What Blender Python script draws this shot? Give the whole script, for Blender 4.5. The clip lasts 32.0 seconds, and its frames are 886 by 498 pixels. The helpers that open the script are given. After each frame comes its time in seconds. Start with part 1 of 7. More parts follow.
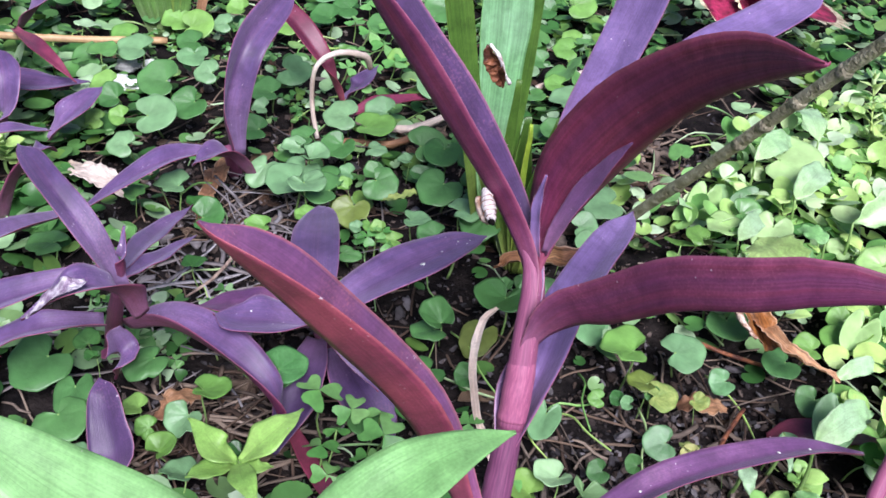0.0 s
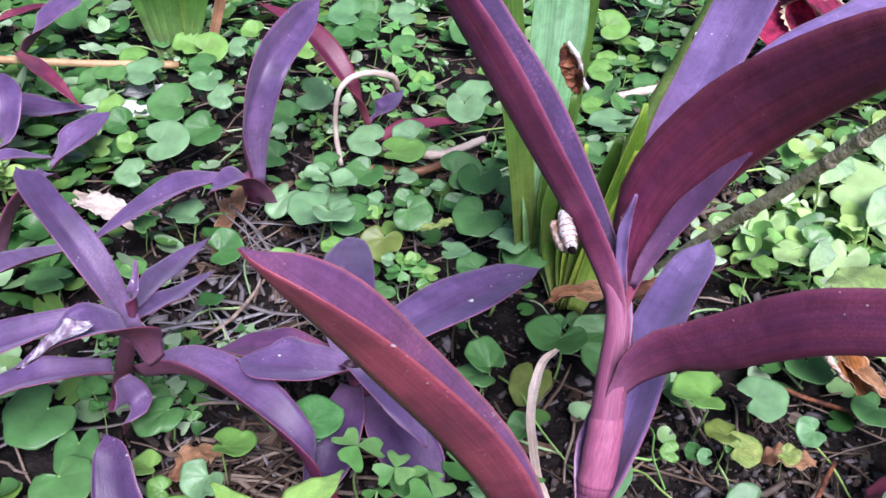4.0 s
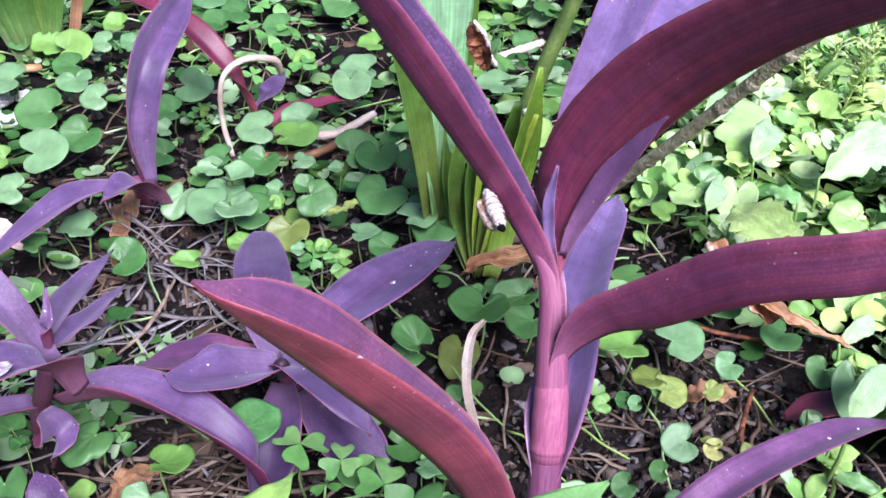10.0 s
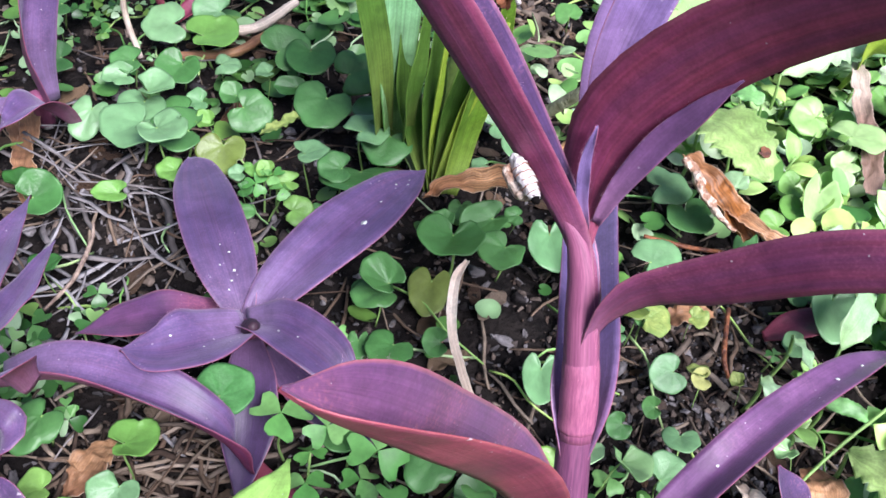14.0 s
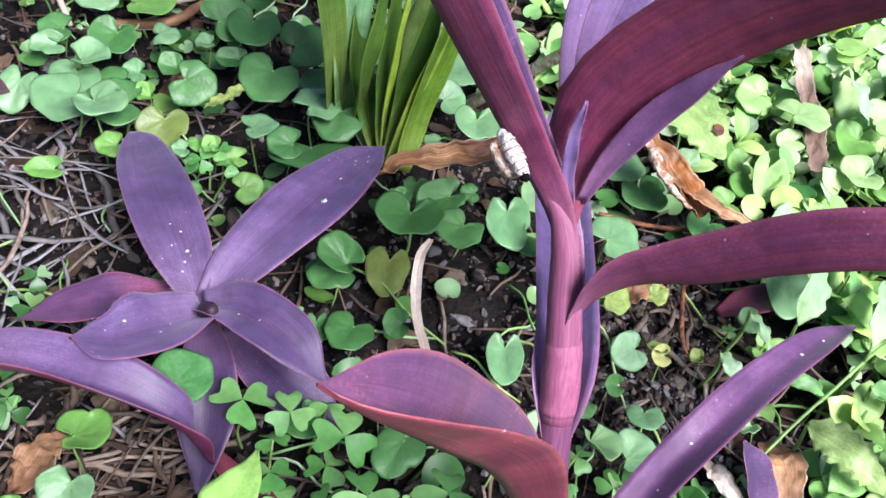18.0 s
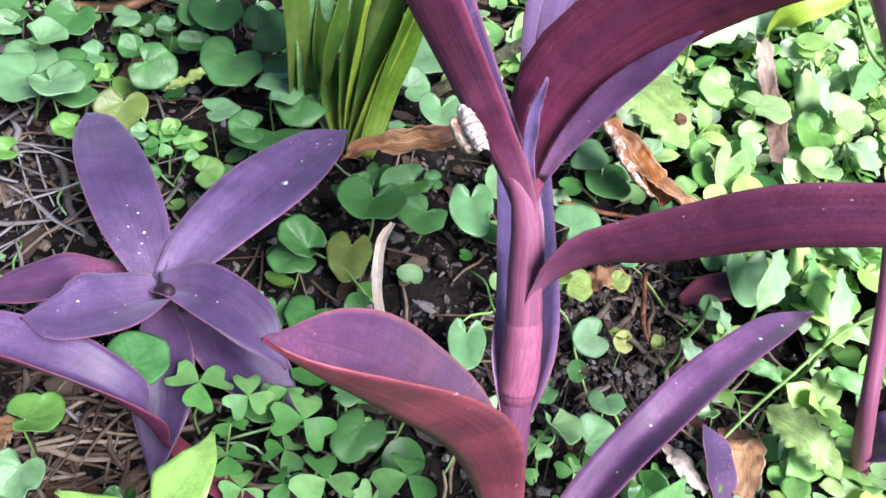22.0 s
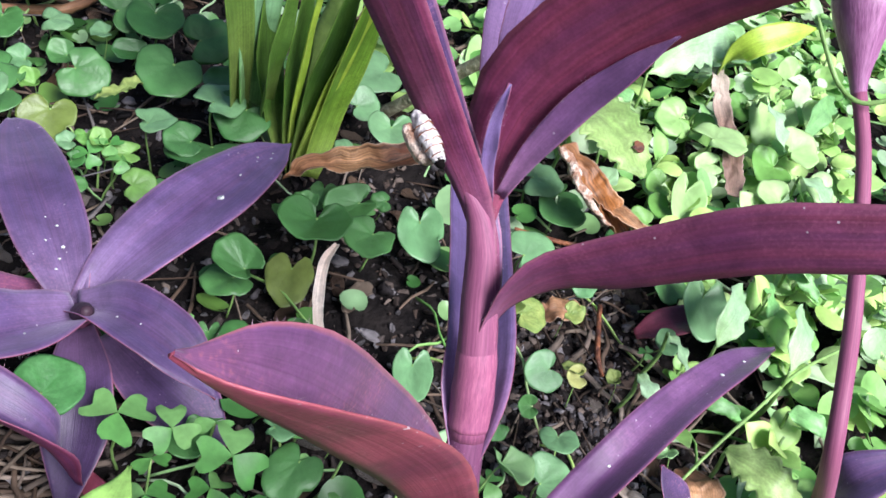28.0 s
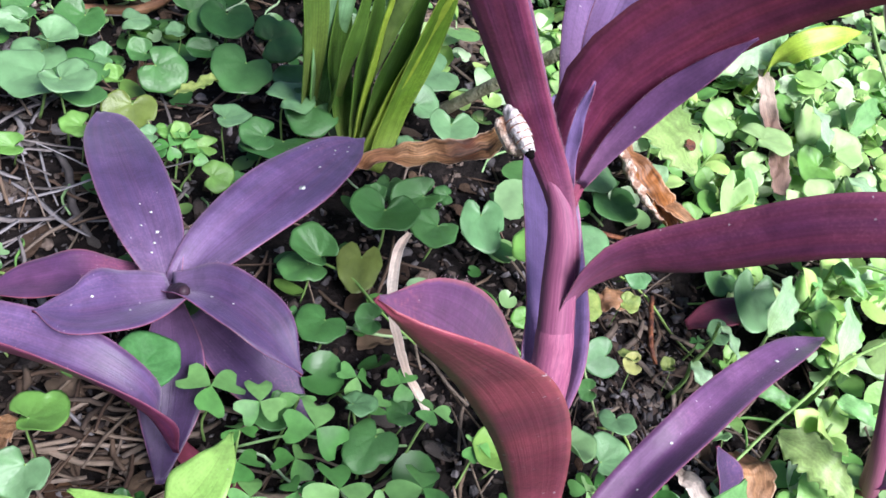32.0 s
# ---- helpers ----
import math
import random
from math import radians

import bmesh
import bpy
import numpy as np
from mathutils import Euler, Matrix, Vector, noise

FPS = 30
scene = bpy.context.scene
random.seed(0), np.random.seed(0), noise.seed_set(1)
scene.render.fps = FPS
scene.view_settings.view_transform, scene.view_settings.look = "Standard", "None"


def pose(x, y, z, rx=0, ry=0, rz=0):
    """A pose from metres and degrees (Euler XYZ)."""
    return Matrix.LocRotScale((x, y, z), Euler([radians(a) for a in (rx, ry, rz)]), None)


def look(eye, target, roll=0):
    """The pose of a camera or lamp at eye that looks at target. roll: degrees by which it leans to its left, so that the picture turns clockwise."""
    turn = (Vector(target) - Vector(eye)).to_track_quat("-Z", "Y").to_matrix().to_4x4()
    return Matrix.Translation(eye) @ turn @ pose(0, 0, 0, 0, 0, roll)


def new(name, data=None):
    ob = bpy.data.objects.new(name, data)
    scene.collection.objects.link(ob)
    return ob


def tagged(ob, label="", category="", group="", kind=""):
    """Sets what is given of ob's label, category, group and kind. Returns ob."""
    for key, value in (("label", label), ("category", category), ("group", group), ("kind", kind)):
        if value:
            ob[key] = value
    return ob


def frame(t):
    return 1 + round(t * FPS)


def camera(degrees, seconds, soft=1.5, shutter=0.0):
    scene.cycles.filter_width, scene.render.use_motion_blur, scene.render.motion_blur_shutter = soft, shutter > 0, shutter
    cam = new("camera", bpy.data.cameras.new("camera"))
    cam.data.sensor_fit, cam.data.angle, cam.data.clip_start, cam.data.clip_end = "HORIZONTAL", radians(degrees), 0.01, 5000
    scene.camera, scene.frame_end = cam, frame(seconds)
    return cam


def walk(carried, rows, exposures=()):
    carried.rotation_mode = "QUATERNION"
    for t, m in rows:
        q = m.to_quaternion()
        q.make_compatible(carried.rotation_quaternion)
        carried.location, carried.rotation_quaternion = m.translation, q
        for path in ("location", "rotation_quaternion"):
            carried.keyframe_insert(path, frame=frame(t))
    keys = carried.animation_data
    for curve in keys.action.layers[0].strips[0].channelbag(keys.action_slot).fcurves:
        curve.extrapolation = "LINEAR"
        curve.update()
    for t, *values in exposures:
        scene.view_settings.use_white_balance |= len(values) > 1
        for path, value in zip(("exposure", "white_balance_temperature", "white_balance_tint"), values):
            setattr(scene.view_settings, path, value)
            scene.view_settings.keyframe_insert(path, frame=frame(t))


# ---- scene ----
cam = camera(52.25, 32.0, soft=1.6)
# seconds, place in metres, turn in degrees
PATH = [
    (0, -0.02252, -0.15596, 0.25505, 52.851, -2.995, 2.115),
    (0.5, -0.02944, -0.17228, 0.26144, 53.574, -2.306, 4.224),
    (1, -0.02750, -0.17102, 0.26925, 53.615, -1.468, 4.014),
    (1.5, -0.02798, -0.17508, 0.27312, 53.717, -1.218, 4.464),
    (2, -0.03094, -0.17315, 0.26913, 53.894, -1.677, 4.709),
    (2.5, -0.04304, -0.14697, 0.24934, 55.856, -3.423, 3.334),
    (4.5, -0.03723, -0.12655, 0.23095, 54.811, -2.266, 1.589),
    (5, -0.03940, -0.13086, 0.23043, 54.689, -2.041, -0.432),
    (5.5, -0.04695, -0.13579, 0.22932, 55.149, -1.803, -6.094),
    (6, -0.04909, -0.14022, 0.23030, 54.388, -1.217, -6.277),
    (6.5, -0.04379, -0.13919, 0.23088, 54.648, -1.127, -6.882),
    (7, -0.04338, -0.13530, 0.23592, 54.480, -0.403, -6.994),
    (7.5, -0.04476, -0.12864, 0.23382, 54.080, 0.082, -7.126),
    (8, -0.04418, -0.12790, 0.23762, 54.286, 0.182, -7.182),
    (8.5, -0.04432, -0.13053, 0.23987, 54.122, 0.427, -6.611),
    (9, -0.04410, -0.13030, 0.24310, 53.414, 0.666, -7.172),
    (9.5, -0.04485, -0.12535, 0.24298, 53.005, 0.127, -7.618),
    (10, -0.04876, -0.12203, 0.23544, 53.051, -1.216, -7.963),
    (10.5, -0.05106, -0.11847, 0.22983, 52.908, -1.320, -7.899),
    (11, -0.05707, -0.11770, 0.22926, 51.250, -1.092, -7.220),
    (11.5, -0.06397, -0.11164, 0.24963, 46.440, -2.942, -7.197),
    (12, -0.07544, -0.09916, 0.24202, 42.139, -4.403, -9.876),
    (12.5, -0.07648, -0.08964, 0.24417, 41.714, -4.943, -11.439),
    (13, -0.07675, -0.08900, 0.24279, 41.873, -5.183, -11.384),
    (13.5, -0.07973, -0.08379, 0.24199, 40.864, -5.076, -12.396),
    (14, -0.07289, -0.07762, 0.23745, 43.768, -4.848, -15.353),
    (14.5, -0.07061, -0.06951, 0.23148, 43.015, -6.042, -19.055),
    (16.5, -0.07520, -0.06898, 0.23019, 41.193, -8.402, -19.720),
    (17, -0.07934, -0.06771, 0.23050, 40.404, -7.447, -19.043),
    (17.5, -0.07952, -0.05854, 0.23189, 40.797, -7.536, -19.454),
    (18, -0.08404, -0.06864, 0.23122, 42.736, -8.490, -19.242),
    (18.5, -0.08153, -0.07268, 0.22760, 42.804, -10.162, -19.395),
    (19, -0.08058, -0.07140, 0.22296, 44.125, -10.739, -19.792),
    (19.5, -0.08837, -0.07669, 0.22271, 44.613, -11.395, -19.666),
    (20, -0.08356, -0.06934, 0.22651, 43.986, -10.850, -20.889),
    (20.5, -0.08722, -0.06875, 0.22929, 43.594, -10.156, -20.718),
    (21, -0.08730, -0.07049, 0.22652, 42.583, -10.076, -20.178),
    (21.5, -0.08159, -0.07077, 0.22827, 42.673, -9.977, -20.412),
    (22, -0.08244, -0.07170, 0.22719, 42.924, -10.203, -20.362),
    (22.5, -0.08439, -0.07050, 0.22602, 42.812, -10.292, -20.377),
    (23, -0.08428, -0.06694, 0.22591, 42.685, -10.380, -20.515),
    (23.5, -0.08396, -0.06806, 0.22195, 42.696, -10.859, -20.284),
    (24, -0.08540, -0.06738, 0.21973, 42.970, -11.459, -20.497),
    (24.5, -0.08418, -0.06747, 0.21985, 43.599, -11.502, -20.628),
    (26.5, -0.07906, -0.06297, 0.21642, 44.105, -12.570, -21.348),
    (27, -0.08100, -0.06458, 0.21655, 44.973, -13.200, -21.505),
    (27.5, -0.07415, -0.06342, 0.21236, 45.294, -13.899, -21.760),
    (28, -0.07782, -0.06373, 0.21338, 45.457, -13.717, -21.886),
    (28.5, -0.07726, -0.06236, 0.21223, 45.147, -13.933, -22.075),
    (29, -0.07800, -0.06122, 0.21187, 44.974, -13.910, -22.063),
    (29.5, -0.08123, -0.06333, 0.21359, 44.818, -13.581, -21.562),
    (30, -0.07928, -0.06439, 0.21620, 45.192, -13.637, -21.614),
    (30.5, -0.08522, -0.06733, 0.21730, 44.984, -13.333, -21.218),
    (31, -0.08300, -0.06462, 0.21411, 45.337, -13.778, -21.413),
    (31.5, -0.08950, -0.06793, 0.21833, 45.313, -13.266, -20.875),
    (32, -0.09569, -0.07015, 0.21747, 45.215, -13.211, -20.368),
]
walk(cam, [(t, pose(x, y, z, rx, ry, rz)) for t, x, y, z, rx, ry, rz in PATH],
     [(0.0, 0.84, 5950, 17), (4.0, 0.88, 5850, 22), (9.0, 1.08, 5830, 23), (13.0, 1.18, 5950, 15), (18.0, 1.18, 5980, 11), (24.0, 1.2, 5980, 11), (27.0, 1.06, 5980, 10), (32.0, 1.05, 5980, 12)])

# ---- light ----
world = bpy.data.worlds.new("world")
scene.world = world
world.use_nodes = True
wt = world.node_tree
sky = wt.nodes.new("ShaderNodeTexSky")
sky.sky_type, sky.sun_disc, sky.sun_elevation, sky.sun_rotation = "NISHITA", False, radians(51), radians(165)
sky.air_density, sky.dust_density, sky.ozone_density = 1.0, 2.5, 1.5
wt.links.new(sky.outputs["Color"], wt.nodes["Background"].inputs["Color"])
wt.nodes["Background"].inputs["Strength"].default_value = 0.059
sun = new("sun", bpy.data.lights.new("sun", "SUN"))
sun.data.energy, sun.data.angle, sun.data.color = 3.95, radians(27), (1.0, 0.96, 0.95)
sun.matrix_world = look((0.22, -0.82, 1.05), (0, 0, 0))


# ---- materials ----
def material(name, color, dark, rough=0.5, scale=60.0, bump=0.2, fine=600.0, coat=0.0, trans=0.0, spec=0.5, streak=1.0, low=0.35, high=0.7, sheen=0.0, tall=1.0):
    """Two colours mixed by broad noise, with fine grain, bump and wear. streak stretches the grain along x, tall along z."""
    m = bpy.data.materials.new(name)
    m.use_nodes = True
    n, l = m.node_tree.nodes, m.node_tree.links
    b = n["Principled BSDF"]
    co = n.new("ShaderNodeTexCoord")
    mp = n.new("ShaderNodeMapping")
    mp.inputs["Scale"].default_value = (1.0 / streak, 1.0, 1.0 / tall)
    if tall > 1:
        mp.inputs["Scale"].default_value = (0.16 / tall, 0.1, 1.0)
    l.new(co.outputs["UV" if tall > 1 else "Object"], mp.inputs["Vector"])
    a, f = n.new("ShaderNodeTexNoise"), n.new("ShaderNodeTexNoise")
    a.inputs["Scale"].default_value, a.inputs["Detail"].default_value = scale, 5
    f.inputs["Scale"].default_value, f.inputs["Detail"].default_value = fine, 3
    l.new(mp.outputs[0], a.inputs["Vector"])
    l.new(mp.outputs[0], f.inputs["Vector"])
    info = n.new("ShaderNodeObjectInfo")
    r = n.new("ShaderNodeMapRange")
    r.inputs[1].default_value, r.inputs[2].default_value = low, high
    l.new(a.outputs["Fac"], r.inputs[0])
    mix = n.new("ShaderNodeMix")
    mix.data_type = "RGBA"
    mix.inputs[6].default_value, mix.inputs[7].default_value = (*dark, 1), (*color, 1)
    l.new(r.outputs[0], mix.inputs[0])
    hsv = n.new("ShaderNodeHueSaturation")
    vr = n.new("ShaderNodeMapRange")
    vr.inputs[3].default_value, vr.inputs[4].default_value = 0.8, 1.2
    l.new(info.outputs["Random"], vr.inputs[0])
    fr = n.new("ShaderNodeMapRange")
    fr.inputs[1].default_value, fr.inputs[2].default_value, fr.inputs[3].default_value, fr.inputs[4].default_value = 0.3, 0.7, 0.85, 1.15
    l.new(f.outputs["Fac"], fr.inputs[0])
    mu = n.new("ShaderNodeMath")
    mu.operation = "MULTIPLY"
    l.new(vr.outputs[0], mu.inputs[0])
    l.new(fr.outputs[0], mu.inputs[1])
    l.new(mu.outputs[0], hsv.inputs["Value"])
    l.new(mix.outputs[2], hsv.inputs["Color"])
    l.new(hsv.outputs[0], b.inputs["Base Color"])
    rr = n.new("ShaderNodeMapRange")
    rr.inputs[3].default_value, rr.inputs[4].default_value = max(rough - 0.12, 0.05), min(rough + 0.12, 1.0)
    l.new(a.outputs["Fac"], rr.inputs[0])
    l.new(rr.outputs[0], b.inputs["Roughness"])
    b.inputs["Coat Weight"].default_value, b.inputs["Coat Roughness"].default_value = coat, 0.35
    b.inputs["Specular IOR Level"].default_value = spec
    b.inputs["Sheen Weight"].default_value = sheen
    bp = n.new("ShaderNodeBump")
    bp.inputs["Strength"].default_value, bp.inputs["Distance"].default_value = bump, 0.002
    ad = n.new("ShaderNodeMath")
    l.new(a.outputs["Fac"], ad.inputs[0])
    l.new(f.outputs["Fac"], ad.inputs[1])
    l.new(ad.outputs[0], bp.inputs["Height"])
    l.new(bp.outputs[0], b.inputs["Normal"])
    if trans:
        tr = n.new("ShaderNodeBsdfTranslucent")
        l.new(hsv.outputs[0], tr.inputs["Color"])
        ms = n.new("ShaderNodeMixShader")
        ms.inputs[0].default_value = trans
        l.new(b.outputs[0], ms.inputs[1])
        l.new(tr.outputs[0], ms.inputs[2])
        l.new(ms.outputs[0], n["Material Output"].inputs["Surface"])
    return m


def wire(m, *pairs):
    for a, b in pairs:
        m.node_tree.links.new(a, b)


def leaf_material(name, color, dark, base, edge, rough=0.4, trans=0.12, veins=46.0, vein=0.22, dust=0.09, hairs=0.0, band=None, flush=None):
    """A long leaf with veins that run its length, a tinted base and margin, blotches, hairs' dust and white flecks."""
    m = bpy.data.materials.new(name)
    m.use_nodes = True
    n = m.node_tree.nodes
    b = n["Principled BSDF"]
    uv, co = n.new("ShaderNodeUVMap"), n.new("ShaderNodeTexCoord")
    sp = n.new("ShaderNodeSeparateXYZ")
    mp = n.new("ShaderNodeMapping")
    mp.inputs["Scale"].default_value = (2.2, veins, 1)
    nv, nb, nf = (n.new("ShaderNodeTexNoise") for _ in range(3))
    nv.inputs["Scale"].default_value, nv.inputs["Detail"].default_value = 1.0, 4
    nb.inputs["Scale"].default_value, nb.inputs["Detail"].default_value = 42, 4
    nf.inputs["Scale"].default_value, nf.inputs["Detail"].default_value = 1500, 2
    info = n.new("ShaderNodeObjectInfo")
    wire(m, (uv.outputs[0], sp.inputs[0]), (uv.outputs[0], mp.inputs[0]), (mp.outputs[0], nv.inputs["Vector"]), (co.outputs["Object"], nb.inputs["Vector"]), (co.outputs["Object"], nf.inputs["Vector"]))

    def ramp(src, a, c, lo=0.0, hi=1.0):
        r = n.new("ShaderNodeMapRange")
        r.inputs[1].default_value, r.inputs[2].default_value, r.inputs[3].default_value, r.inputs[4].default_value = a, c, lo, hi
        wire(m, (src, r.inputs[0]))
        return r.outputs[0]

    def mixed(fac, a, c):
        x = n.new("ShaderNodeMix")
        x.data_type = "RGBA"
        for v, k in ((fac, 0), (a, 6), (c, 7)):
            if isinstance(v, tuple):
                x.inputs[k].default_value = (*v, 1)
            else:
                wire(m, (v, x.inputs[k]))
        return x.outputs[2]

    def sums(op, a, c):
        x = n.new("ShaderNodeMath")
        x.operation = op
        for v, k in ((a, 0), (c, 1)):
            if isinstance(v, float):
                x.inputs[k].default_value = v
            else:
                wire(m, (v, x.inputs[k]))
        return x.outputs[0]

    c1 = mixed(ramp(nb.outputs["Fac"], 0.32, 0.68), dark, color)
    if band:
        bm_, bn = n.new("ShaderNodeMapping"), n.new("ShaderNodeTexNoise")
        bm_.inputs["Scale"].default_value = (1.3, 7.0, 1)
        bn.inputs["Scale"].default_value, bn.inputs["Detail"].default_value = 1.0, 3
        wire(m, (uv.outputs[0], bm_.inputs[0]), (bm_.outputs[0], bn.inputs["Vector"]))
        c1 = mixed(sums("MULTIPLY", ramp(bn.outputs["Fac"], 0.48, 0.7), 0.5), c1, band)
        c1 = mixed(sums("MULTIPLY", ramp(bn.outputs["Fac"], 0.5, 0.3), 0.5), c1, flush)
    mid = sums("ABSOLUTE", sums("SUBTRACT", sp.outputs[1], 0.5), 0.0)
    c2 = mixed(sums("MULTIPLY", ramp(sp.outputs[0], 0.04, 0.4, 1.0, 0.0), 0.85), c1, base)
    c3 = mixed(sums("MULTIPLY", ramp(mid, 0.468, 0.497), 0.6), c2, edge)
    val = sums("MULTIPLY", ramp(nv.outputs["Fac"], 0.25, 0.75, 1 - vein, 1 + vein), sums("MULTIPLY", ramp(info.outputs["Random"], 0, 1, 0.86, 1.14), ramp(nf.outputs["Fac"], 0.3, 0.7, 0.9, 1.1)))
    nm = n.new("ShaderNodeTexNoise")
    nm.inputs["Scale"].default_value, nm.inputs["Detail"].default_value, nm.inputs["Distortion"].default_value = 190, 6, 0.6
    wire(m, (co.outputs["Object"], nm.inputs["Vector"]))
    val = sums("MULTIPLY", sums("MULTIPLY", val, ramp(nm.outputs["Fac"], 0.3, 0.7, 0.8, 1.22)), ramp(mid, 0.0, 0.02, 0.82, 1.0))
    hs = n.new("ShaderNodeHueSaturation")
    wire(m, (val, hs.inputs["Value"]), (c3, hs.inputs["Color"]))
    vo = n.new("ShaderNodeTexVoronoi")
    vo.inputs["Scale"].default_value = 330
    wire(m, (co.outputs["Object"], vo.inputs["Vector"]))
    sep = n.new("ShaderNodeSeparateColor")
    wire(m, (vo.outputs["Color"], sep.inputs[0]))
    patch = ramp(nb.outputs["Fac"], 0.5, 0.62)
    size = sums("MULTIPLY", ramp(nf.outputs["Fac"], 0.35, 0.7, 0.02, 0.3), ramp(sep.outputs[1], 0, 1, 0.3, 1.0))
    fleck = sums("MULTIPLY", sums("MULTIPLY", sums("LESS_THAN", sep.outputs[0], dust), sums("LESS_THAN", vo.outputs["Distance"], size)), patch)
    v2 = n.new("ShaderNodeTexVoronoi")
    v2.inputs["Scale"].default_value = 900
    s2 = n.new("ShaderNodeSeparateColor")
    wire(m, (co.outputs["Object"], v2.inputs["Vector"]), (v2.outputs["Color"], s2.inputs[0]))
    speck = sums("MULTIPLY", sums("MULTIPLY", sums("LESS_THAN", s2.outputs[0], dust * 0.5), ramp(nb.outputs["Fac"], 0.45, 0.6)), sums("LESS_THAN", v2.outputs["Distance"], ramp(s2.outputs[1], 0, 1, 0.06, 0.24)))
    worn = mixed(sums("MULTIPLY", ramp(nf.outputs["Fac"], 0.52, 0.72), sums("MULTIPLY", patch, 0.3)), hs.outputs[0], edge)
    col = mixed(sums("MULTIPLY", sums("MAXIMUM", fleck, speck), 0.75), worn, (0.66, 0.58, 0.64))
    wire(m, (col, b.inputs["Base Color"]), (ramp(nb.outputs["Fac"], 0.2, 0.8, rough - 0.08, rough + 0.12), b.inputs["Roughness"]))
    b.inputs["Coat Weight"].default_value, b.inputs["Coat Roughness"].default_value = 0.04, 0.4
    b.inputs["Sheen Weight"].default_value, b.inputs["Sheen Roughness"].default_value, b.inputs["Sheen Tint"].default_value = hairs, 0.5, (0.85, 0.75, 1.0, 1)
    bp = n.new("ShaderNodeBump")
    bp.inputs["Strength"].default_value, bp.inputs["Distance"].default_value = 0.25, 0.0006
    wire(m, (sums("ADD", nv.outputs["Fac"], sums("MULTIPLY", nf.outputs["Fac"], 0.35)), bp.inputs["Height"]), (bp.outputs[0], b.inputs["Normal"]))
    tr, ms = n.new("ShaderNodeBsdfTranslucent"), n.new("ShaderNodeMixShader")
    ms.inputs[0].default_value = trans
    wire(m, (col, tr.inputs["Color"]), (b.outputs[0], ms.inputs[1]), (tr.outputs[0], ms.inputs[2]), (ms.outputs[0], n["Material Output"].inputs["Surface"]))
    return m


def many_material(name, stops, rough=0.6, trans=0.0, scale=200.0, bump=0.3, single=False, spec=0.5):
    """For many small pieces: each takes a colour from the ramp at random, with mottling."""
    m = bpy.data.materials.new(name)
    m.use_nodes = True
    n = m.node_tree.nodes
    b = n["Principled BSDF"]
    pick = n.new("ShaderNodeObjectInfo").outputs["Random"] if single else n.new("ShaderNodeNewGeometry").outputs["Random Per Island"]
    rp = n.new("ShaderNodeValToRGB")
    while len(rp.color_ramp.elements) < len(stops):
        rp.color_ramp.elements.new(0.5)
    for i, c in enumerate(stops):
        rp.color_ramp.elements[i].position, rp.color_ramp.elements[i].color = i / (len(stops) - 1), (*c, 1)
    co, nz, n2 = n.new("ShaderNodeTexCoord"), n.new("ShaderNodeTexNoise"), n.new("ShaderNodeTexNoise")
    nz.inputs["Scale"].default_value, nz.inputs["Detail"].default_value = scale, 5
    n2.inputs["Scale"].default_value, n2.inputs["Detail"].default_value = scale * 6, 2
    r = n.new("ShaderNodeMapRange")
    r.inputs[1].default_value, r.inputs[2].default_value, r.inputs[3].default_value, r.inputs[4].default_value = 0.3, 0.7, 0.72, 1.22
    hs = n.new("ShaderNodeHueSaturation")
    bp = n.new("ShaderNodeBump")
    bp.inputs["Strength"].default_value, bp.inputs["Distance"].default_value = bump, 0.0008
    ad = n.new("ShaderNodeMath")
    wire(m, (pick, rp.inputs[0]), (co.outputs["Object"], nz.inputs["Vector"]), (co.outputs["Object"], n2.inputs["Vector"]), (nz.outputs["Fac"], ad.inputs[0]), (n2.outputs["Fac"], ad.inputs[1]), (nz.outputs["Fac"], r.inputs[0]), (r.outputs[0], hs.inputs["Value"]), (rp.outputs[0], hs.inputs["Color"]), (hs.outputs[0], b.inputs["Base Color"]), (ad.outputs[0], bp.inputs["Height"]), (bp.outputs[0], b.inputs["Normal"]))
    b.inputs["Roughness"].default_value = rough
    b.inputs["Specular IOR Level"].default_value = spec
    if trans:
        tr, ms = n.new("ShaderNodeBsdfTranslucent"), n.new("ShaderNodeMixShader")
        ms.inputs[0].default_value = trans
        wire(m, (hs.outputs[0], tr.inputs["Color"]), (b.outputs[0], ms.inputs[1]), (tr.outputs[0], ms.inputs[2]), (ms.outputs[0], n["Material Output"].inputs["Surface"]))
    return m


PURPLE = leaf_material("violet_leaf_upper", (0.135, 0.076, 0.2), (0.07, 0.037, 0.11), (0.2, 0.125, 0.25), (0.3, 0.13, 0.23), 0.47, dust=0.16, hairs=0.22, band=(0.075, 0.048, 0.14), flush=(0.15, 0.066, 0.155))
# Dusky inner leaf colour, also used as painted shade on low rosette leaves.
DUSK = leaf_material("dusky_inner_and_shaded_leaf", (0.08, 0.04, 0.12), (0.05, 0.026, 0.08), (0.17, 0.09, 0.19), (0.4, 0.16, 0.24), 0.45, hairs=0.14)
# Redder and lighter than MAGENTA, standing in for sun through the main leaf.
BACKLIT = leaf_material("backlit_rose_leaf_under", (0.38, 0.072, 0.145), (0.24, 0.046, 0.115), (0.42, 0.16, 0.28), (0.46, 0.13, 0.18), 0.44, 0.36, 34, 0.26, 0.03, band=(0.15, 0.042, 0.13), flush=(0.43, 0.06, 0.09))
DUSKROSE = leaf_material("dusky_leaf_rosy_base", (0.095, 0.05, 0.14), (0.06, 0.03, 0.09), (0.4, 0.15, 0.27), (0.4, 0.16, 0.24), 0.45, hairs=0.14)
